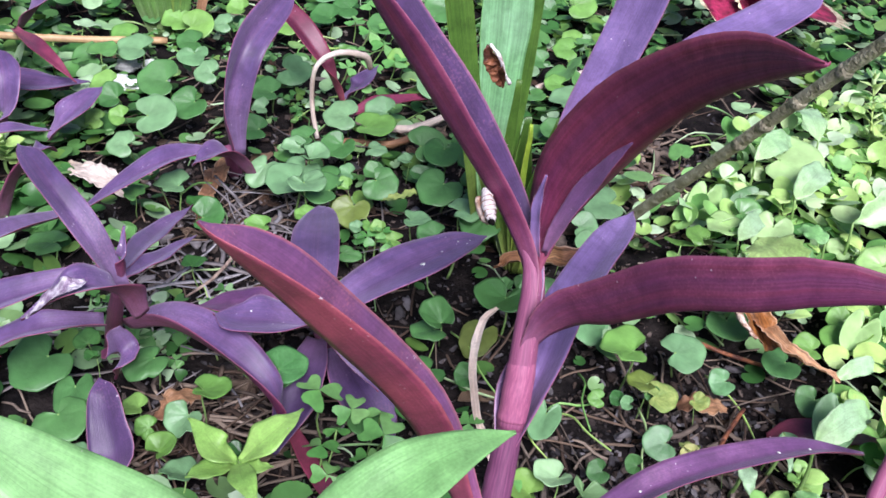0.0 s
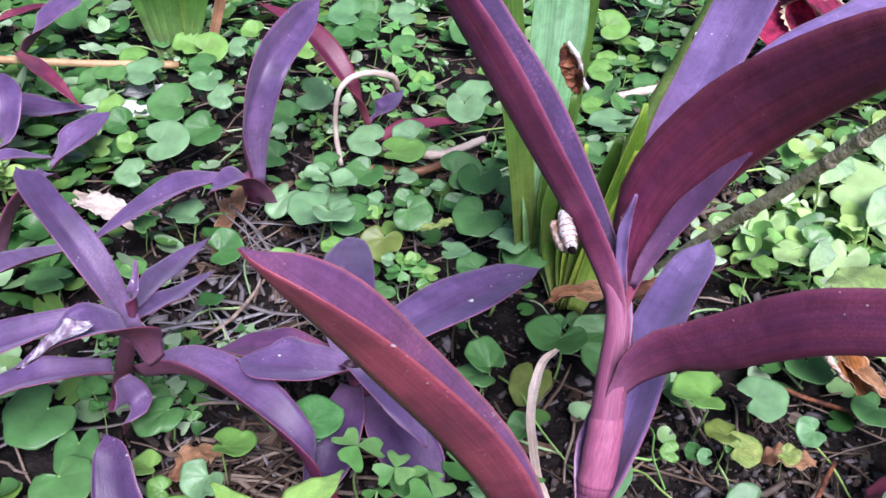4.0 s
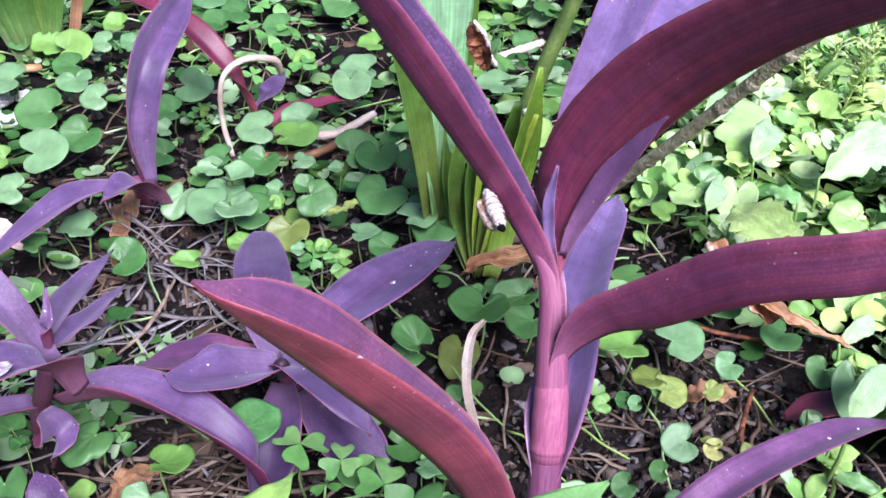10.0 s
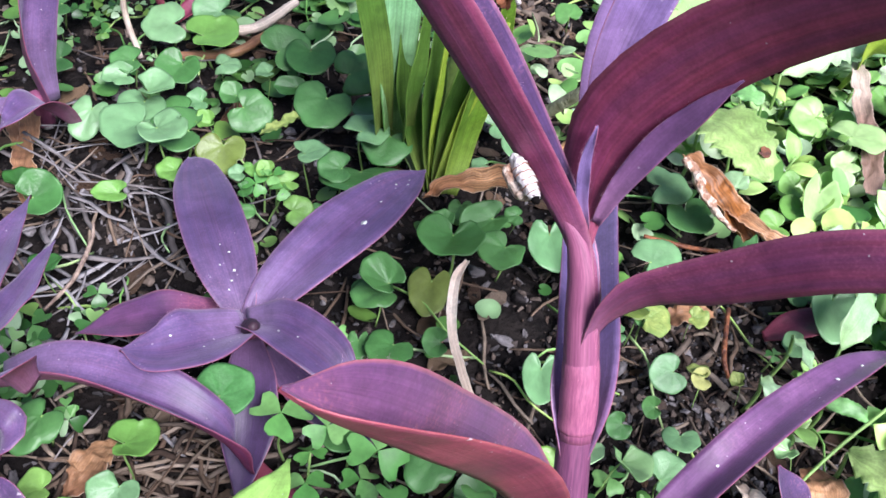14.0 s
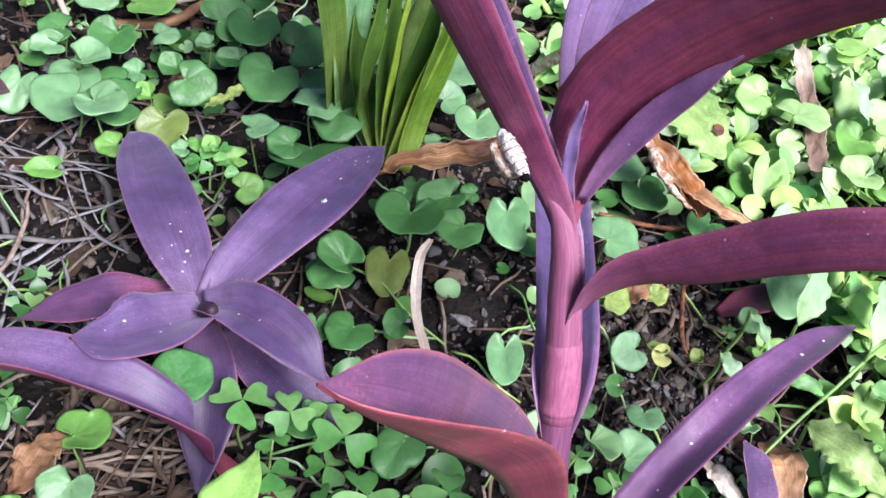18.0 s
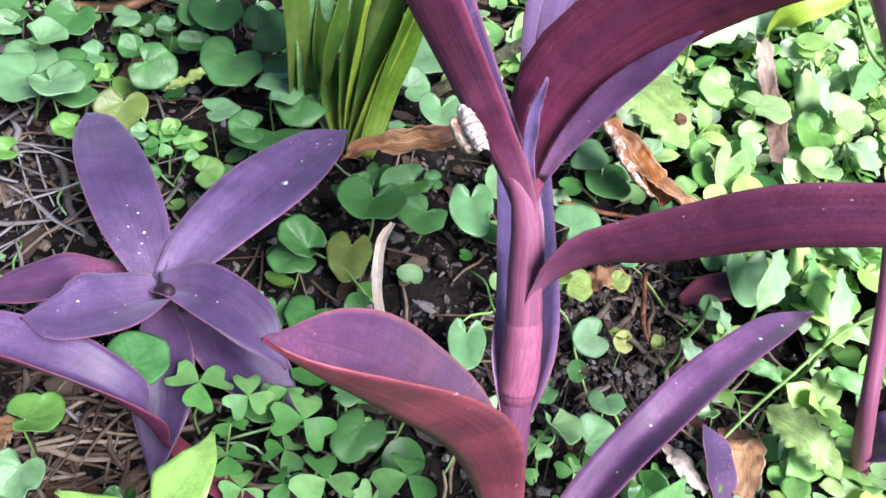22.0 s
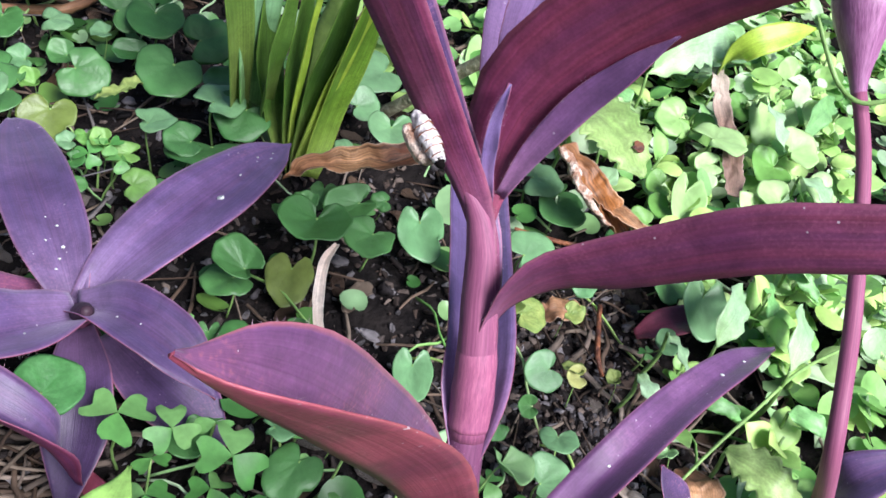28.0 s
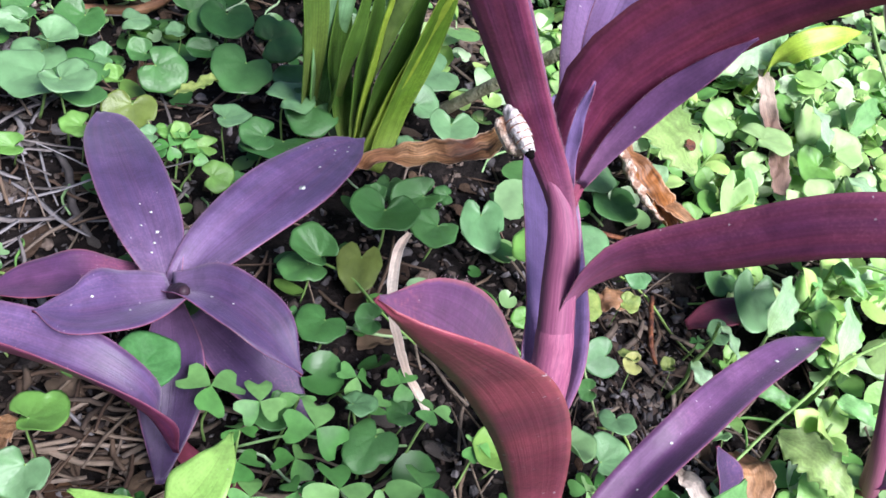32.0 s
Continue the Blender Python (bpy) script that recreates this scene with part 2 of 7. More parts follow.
MAGENTA = leaf_material("magenta_leaf_under", (0.285, 0.066, 0.15), (0.18, 0.039, 0.115), (0.4, 0.17, 0.3), (0.4, 0.13, 0.2), 0.44, 0.36, 34, 0.2, 0.03, band=(0.13, 0.04, 0.13), flush=(0.29, 0.045, 0.08))
LAVENDER = leaf_material("lavender_leaf", (0.2, 0.135, 0.31), (0.13, 0.08, 0.21), (0.25, 0.13, 0.25), (0.32, 0.16, 0.28), 0.4, dust=0.1, hairs=0.14)
CANE = leaf_material("straw_cane", (0.52, 0.36, 0.18), (0.3, 0.17, 0.08), (0.4, 0.3, 0.15), (0.5, 0.4, 0.2), 0.5, 0.0, 20, 0.35, 0.0)
RUSSET = leaf_material("russet_leaf_under", (0.28, 0.056, 0.09), (0.165, 0.034, 0.07), (0.36, 0.09, 0.16), (0.4, 0.1, 0.12), 0.42, 0.2, 30, 0.12, 0.22)
PLUM = leaf_material("plum_leaf_upper", (0.17, 0.06, 0.14), (0.1, 0.04, 0.12), (0.34, 0.1, 0.22), (0.48, 0.15, 0.15), 0.4, 0.2, dust=0.1, hairs=0.14)
REDDISH = leaf_material("reddish_leaf", (0.2, 0.03, 0.07), (0.1, 0.022, 0.05), (0.3, 0.06, 0.1), (0.3, 0.05, 0.07), 0.42, 0.15)
STEM = material("pink_stem", (0.31, 0.1, 0.18), (0.19, 0.052, 0.115), 0.55, 420, 0.12, 1500, 0.0, 0.0, 0.3, tall=14)
SHEATH = material("plum_sheath", (0.3, 0.095, 0.165), (0.2, 0.055, 0.115), 0.55, 420, 0.12, 1500, 0.0, 0.0, 0.3, tall=14)
LOWSTEM = material("plum_stem", (0.22, 0.07, 0.15), (0.12, 0.036, 0.09), 0.55, 420, 0.12, 1500, 0.0, 0.0, 0.3, tall=14)
BUD = material("purple_bud", (0.33, 0.14, 0.27), (0.2, 0.065, 0.16), 0.42, 300, 0.15, 1200, 0.08, 0.0, tall=10)
HAIR = material("pale_hair", (0.6, 0.4, 0.5), (0.5, 0.3, 0.4), 0.6)
# The last two stops are pale sheen painted in as leaf colour.
GREENS = [(0.03, 0.105, 0.022), (0.065, 0.2, 0.045), (0.13, 0.3, 0.085), (0.08, 0.225, 0.05), (0.17, 0.31, 0.06), (0.28, 0.47, 0.22), (0.39, 0.55, 0.33)]
GREEN = many_material("round_leaf_green", GREENS, 0.36, 0.22, 110, 0.13, True)
# Same greens scaled down, so shade over the carpet sits in the colour.
CARPET = many_material("shaded_carpet_leaf_green", [tuple(c * 0.86 for c in g) for g in GREENS], 0.4, 0.22, 110, 0.13)
OXALIS = many_material("clover_green", [(0.09, 0.28, 0.06), (0.14, 0.36, 0.09), (0.24, 0.47, 0.15), (0.12, 0.33, 0.085)], 0.45, 0.25, 160, 0.1, True)
# Weed greens, raised to carry the brightness of the sunlit patch.
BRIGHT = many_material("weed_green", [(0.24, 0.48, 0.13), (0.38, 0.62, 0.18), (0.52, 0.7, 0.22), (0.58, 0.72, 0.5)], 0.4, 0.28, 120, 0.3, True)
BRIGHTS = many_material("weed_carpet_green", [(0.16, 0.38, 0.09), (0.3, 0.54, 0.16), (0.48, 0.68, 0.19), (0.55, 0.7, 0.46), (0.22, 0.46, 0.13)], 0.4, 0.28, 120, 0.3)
YELLOW = material("yellowing_leaf", (0.3, 0.36, 0.1), (0.16, 0.24, 0.06), 0.5, 150, 0.3, 700, 0, 0.2)
LIME = leaf_material("lime_leaf", (0.27, 0.52, 0.2), (0.2, 0.44, 0.14), (0.27, 0.5, 0.2), (0.24, 0.46, 0.17), 0.38, 0.3, 24, 0.12, 0.04)
YLIME = leaf_material("yellow_lime_leaf", (0.36, 0.58, 0.15), (0.26, 0.48, 0.1), (0.38, 0.58, 0.16), (0.3, 0.5, 0.12), 0.4, 0.3, 24, 0.12, 0.04)
PALE = leaf_material("pale_weed_leaf", (0.42, 0.6, 0.37), (0.3, 0.5, 0.24), (0.38, 0.56, 0.25), (0.44, 0.6, 0.35), 0.38, 0.25, 18, 0.14, 0.0)
BLADE = leaf_material("sword_leaf_green", (0.1, 0.2, 0.03), (0.04, 0.1, 0.014), (0.2, 0.24, 0.06), (0.16, 0.28, 0.05), 0.4, 0.16, 40, 0.45, 0.0)
YBLADE = leaf_material("yellow_sword_leaf", (0.42, 0.55, 0.06), (0.3, 0.45, 0.05), (0.3, 0.4, 0.1), (0.45, 0.55, 0.1), 0.4, 0.3, 20, 0.2, 0.0)
GBLADE = leaf_material("fresh_sword_leaf", (0.2, 0.36, 0.035), (0.1, 0.22, 0.02), (0.3, 0.4, 0.08), (0.5, 0.62, 0.1), 0.4, 0.28, 26, 0.4, 0.0)
DARKBLADE = leaf_material("dark_sword_leaf", (0.075, 0.2, 0.03), (0.025, 0.08, 0.01), (0.1, 0.14, 0.05), (0.1, 0.2, 0.05), 0.42, 0.12, 30, 0.45, 0.0)
PALEBLADE = leaf_material("pale_sword_leaf", (0.26, 0.48, 0.27), (0.15, 0.34, 0.14), (0.2, 0.34, 0.1), (0.12, 0.3, 0.06), 0.33, 0.15, 18, 0.4, 0.0)
STALK = material("green_stalk", (0.24, 0.38, 0.12), (0.12, 0.22, 0.05), 0.5, 90, 0.2, 600)
BARK = material("grey_green_bark", (0.5, 0.46, 0.32), (0.22, 0.2, 0.11), 0.75, 260, 0.8, 900)
DRY = leaf_material("dry_brown_leaf", (0.46, 0.25, 0.12), (0.12, 0.05, 0.03), (0.24, 0.11, 0.06), (0.55, 0.42, 0.32), 0.6, 0.15, 26, 0.5, 0.0)
RIDGED = leaf_material("ridged_dry_leaf", (0.55, 0.3, 0.14), (0.1, 0.035, 0.02), (0.3, 0.13, 0.06), (0.6, 0.44, 0.33), 0.6, 0.15, 15, 1.0, 0.0)
ORANGE = leaf_material("orange_dry_leaf", (0.46, 0.17, 0.03), (0.2, 0.08, 0.03), (0.4, 0.2, 0.1), (0.6, 0.45, 0.32), 0.55, 0.2, 16, 0.9, 0.0)
ORCHID = leaf_material("orchid_leaf_upper", (0.2, 0.085, 0.21), (0.12, 0.048, 0.14), (0.22, 0.1, 0.2), (0.34, 0.13, 0.22), 0.42, dust=0.2, hairs=0.14)
DRYPALE = leaf_material("bleached_dry_blade", (0.72, 0.63, 0.56), (0.48, 0.37, 0.3), (0.5, 0.38, 0.3), (0.75, 0.68, 0.6), 0.65, 0.12, 26, 0.4, 0.0)
PARCHED = material("parched_leaf_edge", (0.62, 0.48, 0.4), (0.26, 0.14, 0.09), 0.7, 380, 0.7, 900, low=0.42, high=0.6)
FADED = leaf_material("faded_dry_leaf", (0.34, 0.22, 0.17), (0.17, 0.1, 0.075), (0.62, 0.52, 0.43), (0.46, 0.37, 0.31), 0.65, 0.12, 24, 0.5, 0.0)
TOOTHED = leaf_material("toothed_weed_leaf", (0.46, 0.62, 0.22), (0.34, 0.54, 0.15), (0.44, 0.6, 0.22), (0.52, 0.66, 0.3), 0.42, 0.35, 14, 0.3, 0.0)
TAN = material("tan_stick", (0.36, 0.27, 0.22), (0.16, 0.11, 0.09), 0.7, 300, 0.6, 900)
HUSK = material("white_papery_husk", (0.82, 0.75, 0.75), (0.4, 0.28, 0.27), 0.75, 420, 0.4, 1500, 0, 0.25, 0.3, 1.0, 0.36, 0.47)
RUST = material("rusty_scale", (0.34, 0.12, 0.05), (0.08, 0.025, 0.015), 0.6, 260, 0.6, 900)
DARK = material("husk_hollow_shade", (0.008, 0.006, 0.006), (0.004, 0.004, 0.004), 0.95, spec=0.05)
CORAL = material("crimson_leaf", (0.42, 0.03, 0.1), (0.12, 0.01, 0.03), 0.45, 110, 0.5, 500, 0, 0.2, low=0.4, high=0.6)
CREAM = material("cream_green_margin", (0.55, 0.5, 0.34), (0.2, 0.14, 0.08), 0.5, 260, 0.3, 900, low=0.38, high=0.6)
WHITE = material("chalky_white", (0.75, 0.77, 0.74), (0.5, 0.52, 0.5), 0.8, 120, 0.8, 500)
MULCH = many_material("mulch", [(0.008, 0.007, 0.008), (0.02, 0.016, 0.016), (0.075, 0.052, 0.042), (0.02, 0.018, 0.02), (0.17, 0.13, 0.11), (0.03, 0.027, 0.03), (0.22, 0.2, 0.21), (0.01, 0.009, 0.01)], 0.85, 0, 300, 0.8, spec=0.15)
STRAWS = many_material("straw", [(0.04, 0.026, 0.02), (0.1, 0.064, 0.046), (0.16, 0.11, 0.08), (0.26, 0.2, 0.155), (0.05, 0.035, 0.028), (0.28, 0.22, 0.18)], 0.75, 0, 300, 0.5, spec=0.25)
PATCH = material("dried_patch", (0.62, 0.56, 0.62), (0.2, 0.13, 0.21), 0.5, 260, 0.5, 1200, low=0.42, high=0.58)
NODE = material("pale_node", (0.46, 0.41, 0.3), (0.2, 0.18, 0.11), 0.8, 300, 0.6, 900)
OLIVE = material("olive_stalk", (0.12, 0.18, 0.04), (0.05, 0.09, 0.015), 0.45, 90, 0.2, 600)
GRASS = many_material("dead_grass", [(0.1, 0.085, 0.08), (0.23, 0.2, 0.2), (0.07, 0.06, 0.06), (0.33, 0.31, 0.33), (0.15, 0.13, 0.135)], 0.7, 0, 300, 0.3)
YLEAF = many_material("yellow_green_weed", [(0.4, 0.58, 0.14), (0.52, 0.68, 0.22), (0.46, 0.62, 0.3)], 0.45, 0.25, 150, 0.2, True)
MIDLEAF = material("mid_green_leaf", (0.11, 0.3, 0.1), (0.06, 0.2, 0.055), 0.38, 120, 0.12, 700, 0, 0.2)
VDARK = material("hollow_shade_violet", (0.05, 0.018, 0.035), (0.02, 0.008, 0.015), 0.6)
# The soil colour also carries the shade that the leaves cast on it.
SOIL = material("shade_darkened_soil", (0.02, 0.016, 0.015), (0.003, 0.0025, 0.003), 0.9, 90, 1.0, 420, spec=0.1)


# ---- builders ----
def part(name, bm, mats, parent=None, label=""):
    me = bpy.data.meshes.new(name)
    bm.to_mesh(me)
    bm.free()
    for p in me.polygons:
        p.use_smooth = True
    for m in mats if isinstance(mats, (list, tuple)) else [mats]:
        me.materials.append(m)
    ob = new(name, me)
    ob.parent = parent
    return tagged(ob, label) if label else ob


def spline(pts, n):
    """n + 1 points along a smooth curve through pts."""
    p = [Vector(q) for q in pts]
    p = [p[0] * 2 - p[1]] + p + [p[-1] * 2 - p[-2]]
    out = []
    for i in range(n + 1):
        u = i / n * (len(p) - 3)
        k = min(int(u), len(p) - 4)
        u -= k
        a, b, c, d = p[k:k + 4]
        out.append(0.5 * (2 * b + (c - a) * u + (2 * a - 5 * b + 4 * c - d) * u * u + (3 * b - a - 3 * c + d) * u ** 3))
    return out


def along(vals, n):
    return [v.x for v in spline([(v, 0, 0) for v in vals], n)]


def leaf_bm(pts, widths, ups, folds, thick=0.0007, n=26, m=5, wave=0.0, seed=0, curl=0.0, minus=1.0):
    """A leaf along pts: half widths, up vectors and fold angles (degrees) at even steps; a closed shell, face 0 above, 1 below."""
    c = spline(pts, n)
    ww, ff = along(widths, n), along(folds, n)
    uu = spline(ups if len(ups) > 1 else [ups[0], ups[0]], n)
    bm = bmesh.new()
    rows = []
    for i in range(n + 1):
        t = (c[min(i + 1, n)] - c[max(i - 1, 0)]).normalized()
        s = t.cross(uu[i]).normalized()
        nn = s.cross(t)
        f, w = radians(ff[i]), max(ww[i], 0.0003)
        row = []
        for j in range(-m, m + 1):
            u = j / m * (minus if j < 0 else 1.0)
            a = math.sqrt(u * u + 0.015) - 0.122
            wv = wave * abs(u) ** 3 * math.sin(i * 0.62 + seed + (1.7 if j > 0 else 0))
            p = c[i] + s * (w * u * math.cos(f)) + nn * (w * a * math.sin(f) + wv - curl * w * u * u)
            row.append((p, nn))
        rows.append(row)
    top = [[bm.verts.new(p) for p, k in r] for r in rows]
    uvs = {v: (i / n, j / (2 * m)) for i, r in enumerate(top) for j, v in enumerate(r)}
    bot = []
    for i, r in enumerate(rows):
        br = []
        for j, (p, k) in enumerate(r):
            du = rows[min(i + 1, n)][j][0] - rows[max(i - 1, 0)][j][0]
            dv = r[min(j + 1, 2 * m)][0] - r[max(j - 1, 0)][0]
            nv = dv.cross(du)
            nv = k if nv.length < 1e-12 else nv.normalized()
            if nv.dot(k) < 0:
                nv = -nv
            e = 1 - 0.7 * abs(j / m - 1) ** 2
            br.append(bm.verts.new(p - nv * thick * e))
            uvs[br[-1]] = (i / n, j / (2 * m))
        bot.append(br)
    for i in range(n):
        for j in range(2 * m):
            bm.faces.new((top[i][j], top[i][j + 1], top[i + 1][j + 1], top[i + 1][j]))
            q = bm.faces.new((bot[i][j], bot[i + 1][j], bot[i + 1][j + 1], bot[i][j + 1]))
            q.material_index = 1
        for j, d in ((0, 1), (2 * m, -1)):
            v = (top[i][j], top[i + 1][j], bot[i + 1][j], bot[i][j])
            bm.faces.new(v if d > 0 else v[::-1]).material_index = 1
    for i, d in ((0, 1), (n, -1)):
        for j in range(2 * m):
            v = (top[i][j], bot[i][j], bot[i][j + 1], top[i][j + 1])
            bm.faces.new(v if d > 0 else v[::-1]).material_index = 1
    lay = bm.loops.layers.uv.new("UVMap")
    for fc in bm.faces:
        for lp in fc.loops:
            lp[lay].uv = uvs[lp.vert]
    return bm


def tube_bm(pts, radii, n=24, k=10, lump=0.0, bm=None):
    """A round stem along pts with the radii given at even steps."""
    c, rr = spline(pts, n), along(radii, n)
    bm = bm or bmesh.new()
    lay_ = bm.loops.layers.uv.verify()
    rings = []
    side = Vector((1, 0.3, 0.1))
    for i in range(n + 1):
        t = (c[min(i + 1, n)] - c[max(i - 1, 0)]).normalized()
        side = (side - t * side.dot(t)).normalized()
        o = t.cross(side)
        r = max(rr[i], 0.0001)
        rings.append([bm.verts.new(c[i] + (side * math.cos(a) + o * math.sin(a)) * r * (1 + lump * noise.noise(c[i] * 300 + side * math.cos(a) * 2))) for a in (2 * math.pi * q / k for q in range(k))])
    for i in range(n):
        for q in range(k):
            fc = bm.faces.new((rings[i][q], rings[i][(q + 1) % k], rings[i + 1][(q + 1) % k], rings[i + 1][q]))
            for lp, uv in zip(fc.loops, ((i, q), (i, q + 1), (i + 1, q + 1), (i + 1, q))):
                lp[lay_].uv = (uv[0] / n, uv[1] / k)
    bm.faces.new(rings[0][::-1])
    bm.faces.new(rings[-1])
    return bm


def empty(name, place, label, category, group="", kind=""):
    e = new(name)
    e.empty_display_size = 0.01
    e.location = place
    return tagged(e, label, category, group, kind)


def under(ob, parent):
    """Parents ob and keeps it where it is."""
    ob.parent = parent
    ob.matrix_parent_inverse = Matrix.Translation(parent.location).inverted()
    return ob


# ---- ground ----
def height(x, y):
    d = math.hypot(x, y - 0.1)
    h = 0.006 * noise.noise(Vector((x * 14, y * 14, 0))) + 0.0035 * noise.noise(Vector((x * 60, y * 60, 3))) + 0.0015 * noise.noise(Vector((x * 190, y * 190, 9)))
    return h * max(0.0, min(1.0, 2.2 - d)) - 0.003


def ground_mesh():
    bm = bmesh.new()
    steps = [-40, -12, -4, -1.6] + [-0.8 + i * 0.01 for i in range(171)] + [1.6, 4, 12, 40]
    xs = [v if abs(v) > 1 else v - 0.05 for v in steps]
    ys = [v if abs(v) > 1 else v + 0.1 for v in steps]
    grid = [[bm.verts.new((x, y, height(x, y))) for x in xs] for y in ys]
    for i in range(len(ys) - 1):
        for j in range(len(xs) - 1):
            bm.faces.new((grid[i][j], grid[i][j + 1], grid[i + 1][j + 1], grid[i + 1][j]))
    return bm


ground = part("ground", ground_mesh(), SOIL)
tagged(ground, "garden soil darkened in colour for leaf shade, with mulch crumbs", "ground", kind="structure")


# ---- kinds of things ----
def leaf(plant_, pts, widths, ups, folds, mats=(PURPLE, MAGENTA), hairs=0, thick=0.0007, curl=0.0, minus=1.0):
    ob = under(part("leaf", leaf_bm(pts, widths, ups, folds, thick=thick, curl=curl, minus=minus, wave=0.0004, seed=len(bpy.data.objects)), mats), plant_)
    if hairs:
        me, rn = ob.data, random.Random(len(bpy.data.objects))
        cols, bm = 11, bmesh.new()
        for i in range(hairs):
            k = min(int(rn.random() ** 1.5 * 24), 24)
            for side in (0, cols - 1):
                a, b, c = (me.vertices[q].co for q in (k * cols + side, (k + 1) * cols + side, k * cols + (1 if side == 0 else cols - 2)))
                p = a.lerp(b, rn.random())
                d = (a - c).normalized() + Vector((rn.gauss(0, 0.5), rn.gauss(0, 0.5), rn.gauss(0, 0.5)))
                t = (b - a).normalized() * 0.00002
                bm.faces.new([bm.verts.new(q) for q in (p - t, p + t, p + d.normalized() * rn.uniform(0.0004, 0.0011))])
        part("margin_hair", bm, HAIR, ob, "fine pale hairs along the margin")
    return ob


def stem(plant_, pts, radii, mat, name="stem"):
    return under(part(name, tube_bm(pts, radii, lump=0.06), mat), plant_)


def ring(thing, place, axis, r):
    """A swollen joint round a stem."""
    a = Vector(axis).normalized()
    p = Vector(place)
    under(part("joint", tube_bm([p - a * 0.0022, p - a * 0.0008, p + a * 0.0008, p + a * 0.0022], [r * 0.82, r, r, r * 0.82], n=6, lump=0.1), NODE), thing)


def bead(thing, place, r):
    p = Vector(place)
    under(part("node_spot", tube_bm([p - Vector((0, 0, r)), p - Vector((0, 0, r * 0.5)), p + Vector((0, 0, r * 0.5)), p + Vector((0, 0, r))], [r * 0.3, r, r, r * 0.3], n=8, k=8, lump=0.2), WHITE), thing)


def kidney_bm(r=0.01, cup=0.15, wob=0.0, seed=0, bite=0.0):
    """A round leaf with a notch at the stalk, cupped, with veins pressed in and a thin stalk; the stalk's top at the origin."""
    bm = bmesh.new()
    k = 26
    rings = []
    for q in (0.0, 0.25, 0.5, 0.75, 0.92, 1.0):
        ring_ = []
        for i in range(k + 1):
            a = math.pi * (-1 + 2 * i / k) * 0.93
            s = 1 - 0.42 * math.exp(-((math.pi * 0.93 - abs(a)) / 0.2) ** 2) + wob * math.sin(3 * a + seed) + wob * 0.5 * math.sin(7 * a + seed * 2)
            s *= 1 - bite * math.exp(-((a - 1.1) / 0.22) ** 2) * (q > 0.8)
            x, y = math.cos(a) * r * s * q + r * 0.32 * q, math.sin(a) * r * 1.06 * s * q
            z = cup * r * q * q - 0.12 * r * max(0.0, q - 0.8) * 5 * math.cos(a * 2.5 + seed) ** 2 + 0.12 * r * abs(math.sin(a)) * q - 0.07 * r * (1 - q) + 0.026 * r * math.cos(7 * a + seed) * q * (1.1 - q) * 2 + 0.05 * r * math.sin(2 * a + seed) * q * q
            ring_.append(bm.verts.new((x, y, z)))
        rings.append(ring_)
    for q in range(5):
        for i in range(k):
            bm.faces.new((rings[q][i], rings[q + 1][i], rings[q + 1][i + 1], rings[q][i + 1]))
    bmesh.ops.remove_doubles(bm, verts=bm.verts, dist=0.00002)
    low = bmesh.ops.extrude_face_region(bm, geom=bm.faces[:])
    bmesh.ops.translate(bm, verts=[v for v in low["geom"] if isinstance(v, bmesh.types.BMVert)], vec=(0, 0, -0.00025))
    bmesh.ops.recalc_face_normals(bm, faces=bm.faces)
    f0 = len(bm.faces)
    tube_bm([(0, 0, -0.0005), (-0.0008, 0.0006, -0.006), (0.0006, 0.001, -0.013), (0.002, 0.0, -0.021)], [0.00045, 0.00045, 0.0005, 0.0005], n=6, k=5, bm=bm)
    bm.faces.ensure_lookup_table()
    for f in bm.faces[f0:]:
        f.material_index = 1
    return bm


def mesh_of(name, bm, *mats):
    me = bpy.data.meshes.new(name)
    bm.to_mesh(me)
    bm.free()
    for p in me.polygons:
        p.use_smooth = True
    for m in mats:
        me.materials.append(m)
    return me


SHAPES = ((0.18, 0.03, 1, 0), (0.05, 0.04, 2, 0), (-0.12, 0.03, 3, 0.25), (0.28, 0.035, 4, 0), (0.1, 0.055, 5, 0.0), (0.14, 0.05, 6, 0.3), (-0.05, 0.06, 7, 0.0))
KIDNEYS = [mesh_of("round_leaf", kidney_bm(0.01, c, wb, s, bt), GREEN, STALK) for c, wb, s, bt in SHAPES]
GOLD = [mesh_of("round_leaf", kidney_bm(0.01, c, wb, s, bt), YELLOW, STALK) for c, wb, s, bt in SHAPES]
placed = []
lay = random.Random(11)


def clump(label, rows, mat=None):
    cx, cy = sum(r[0] for r in rows) / len(rows), sum(r[1] for r in rows) / len(rows)
    e = empty("round_leaf_plant", (cx, cy, 0), label, "plant", "round-leaved plants")
    for x, y, z, r in rows:
        ob = new("round_leaf", lay.choice(GOLD if mat else KIDNEYS))
        ob.matrix_world = pose(x, y, z, lay.gauss(7, 12), lay.gauss(0, 12), lay.uniform(0, 360)) @ Matrix.Diagonal((r / 0.0105, r / 0.0105, max(0.6, z / 0.02), 1))
        under(ob, e)
        placed.append((x, y, r))

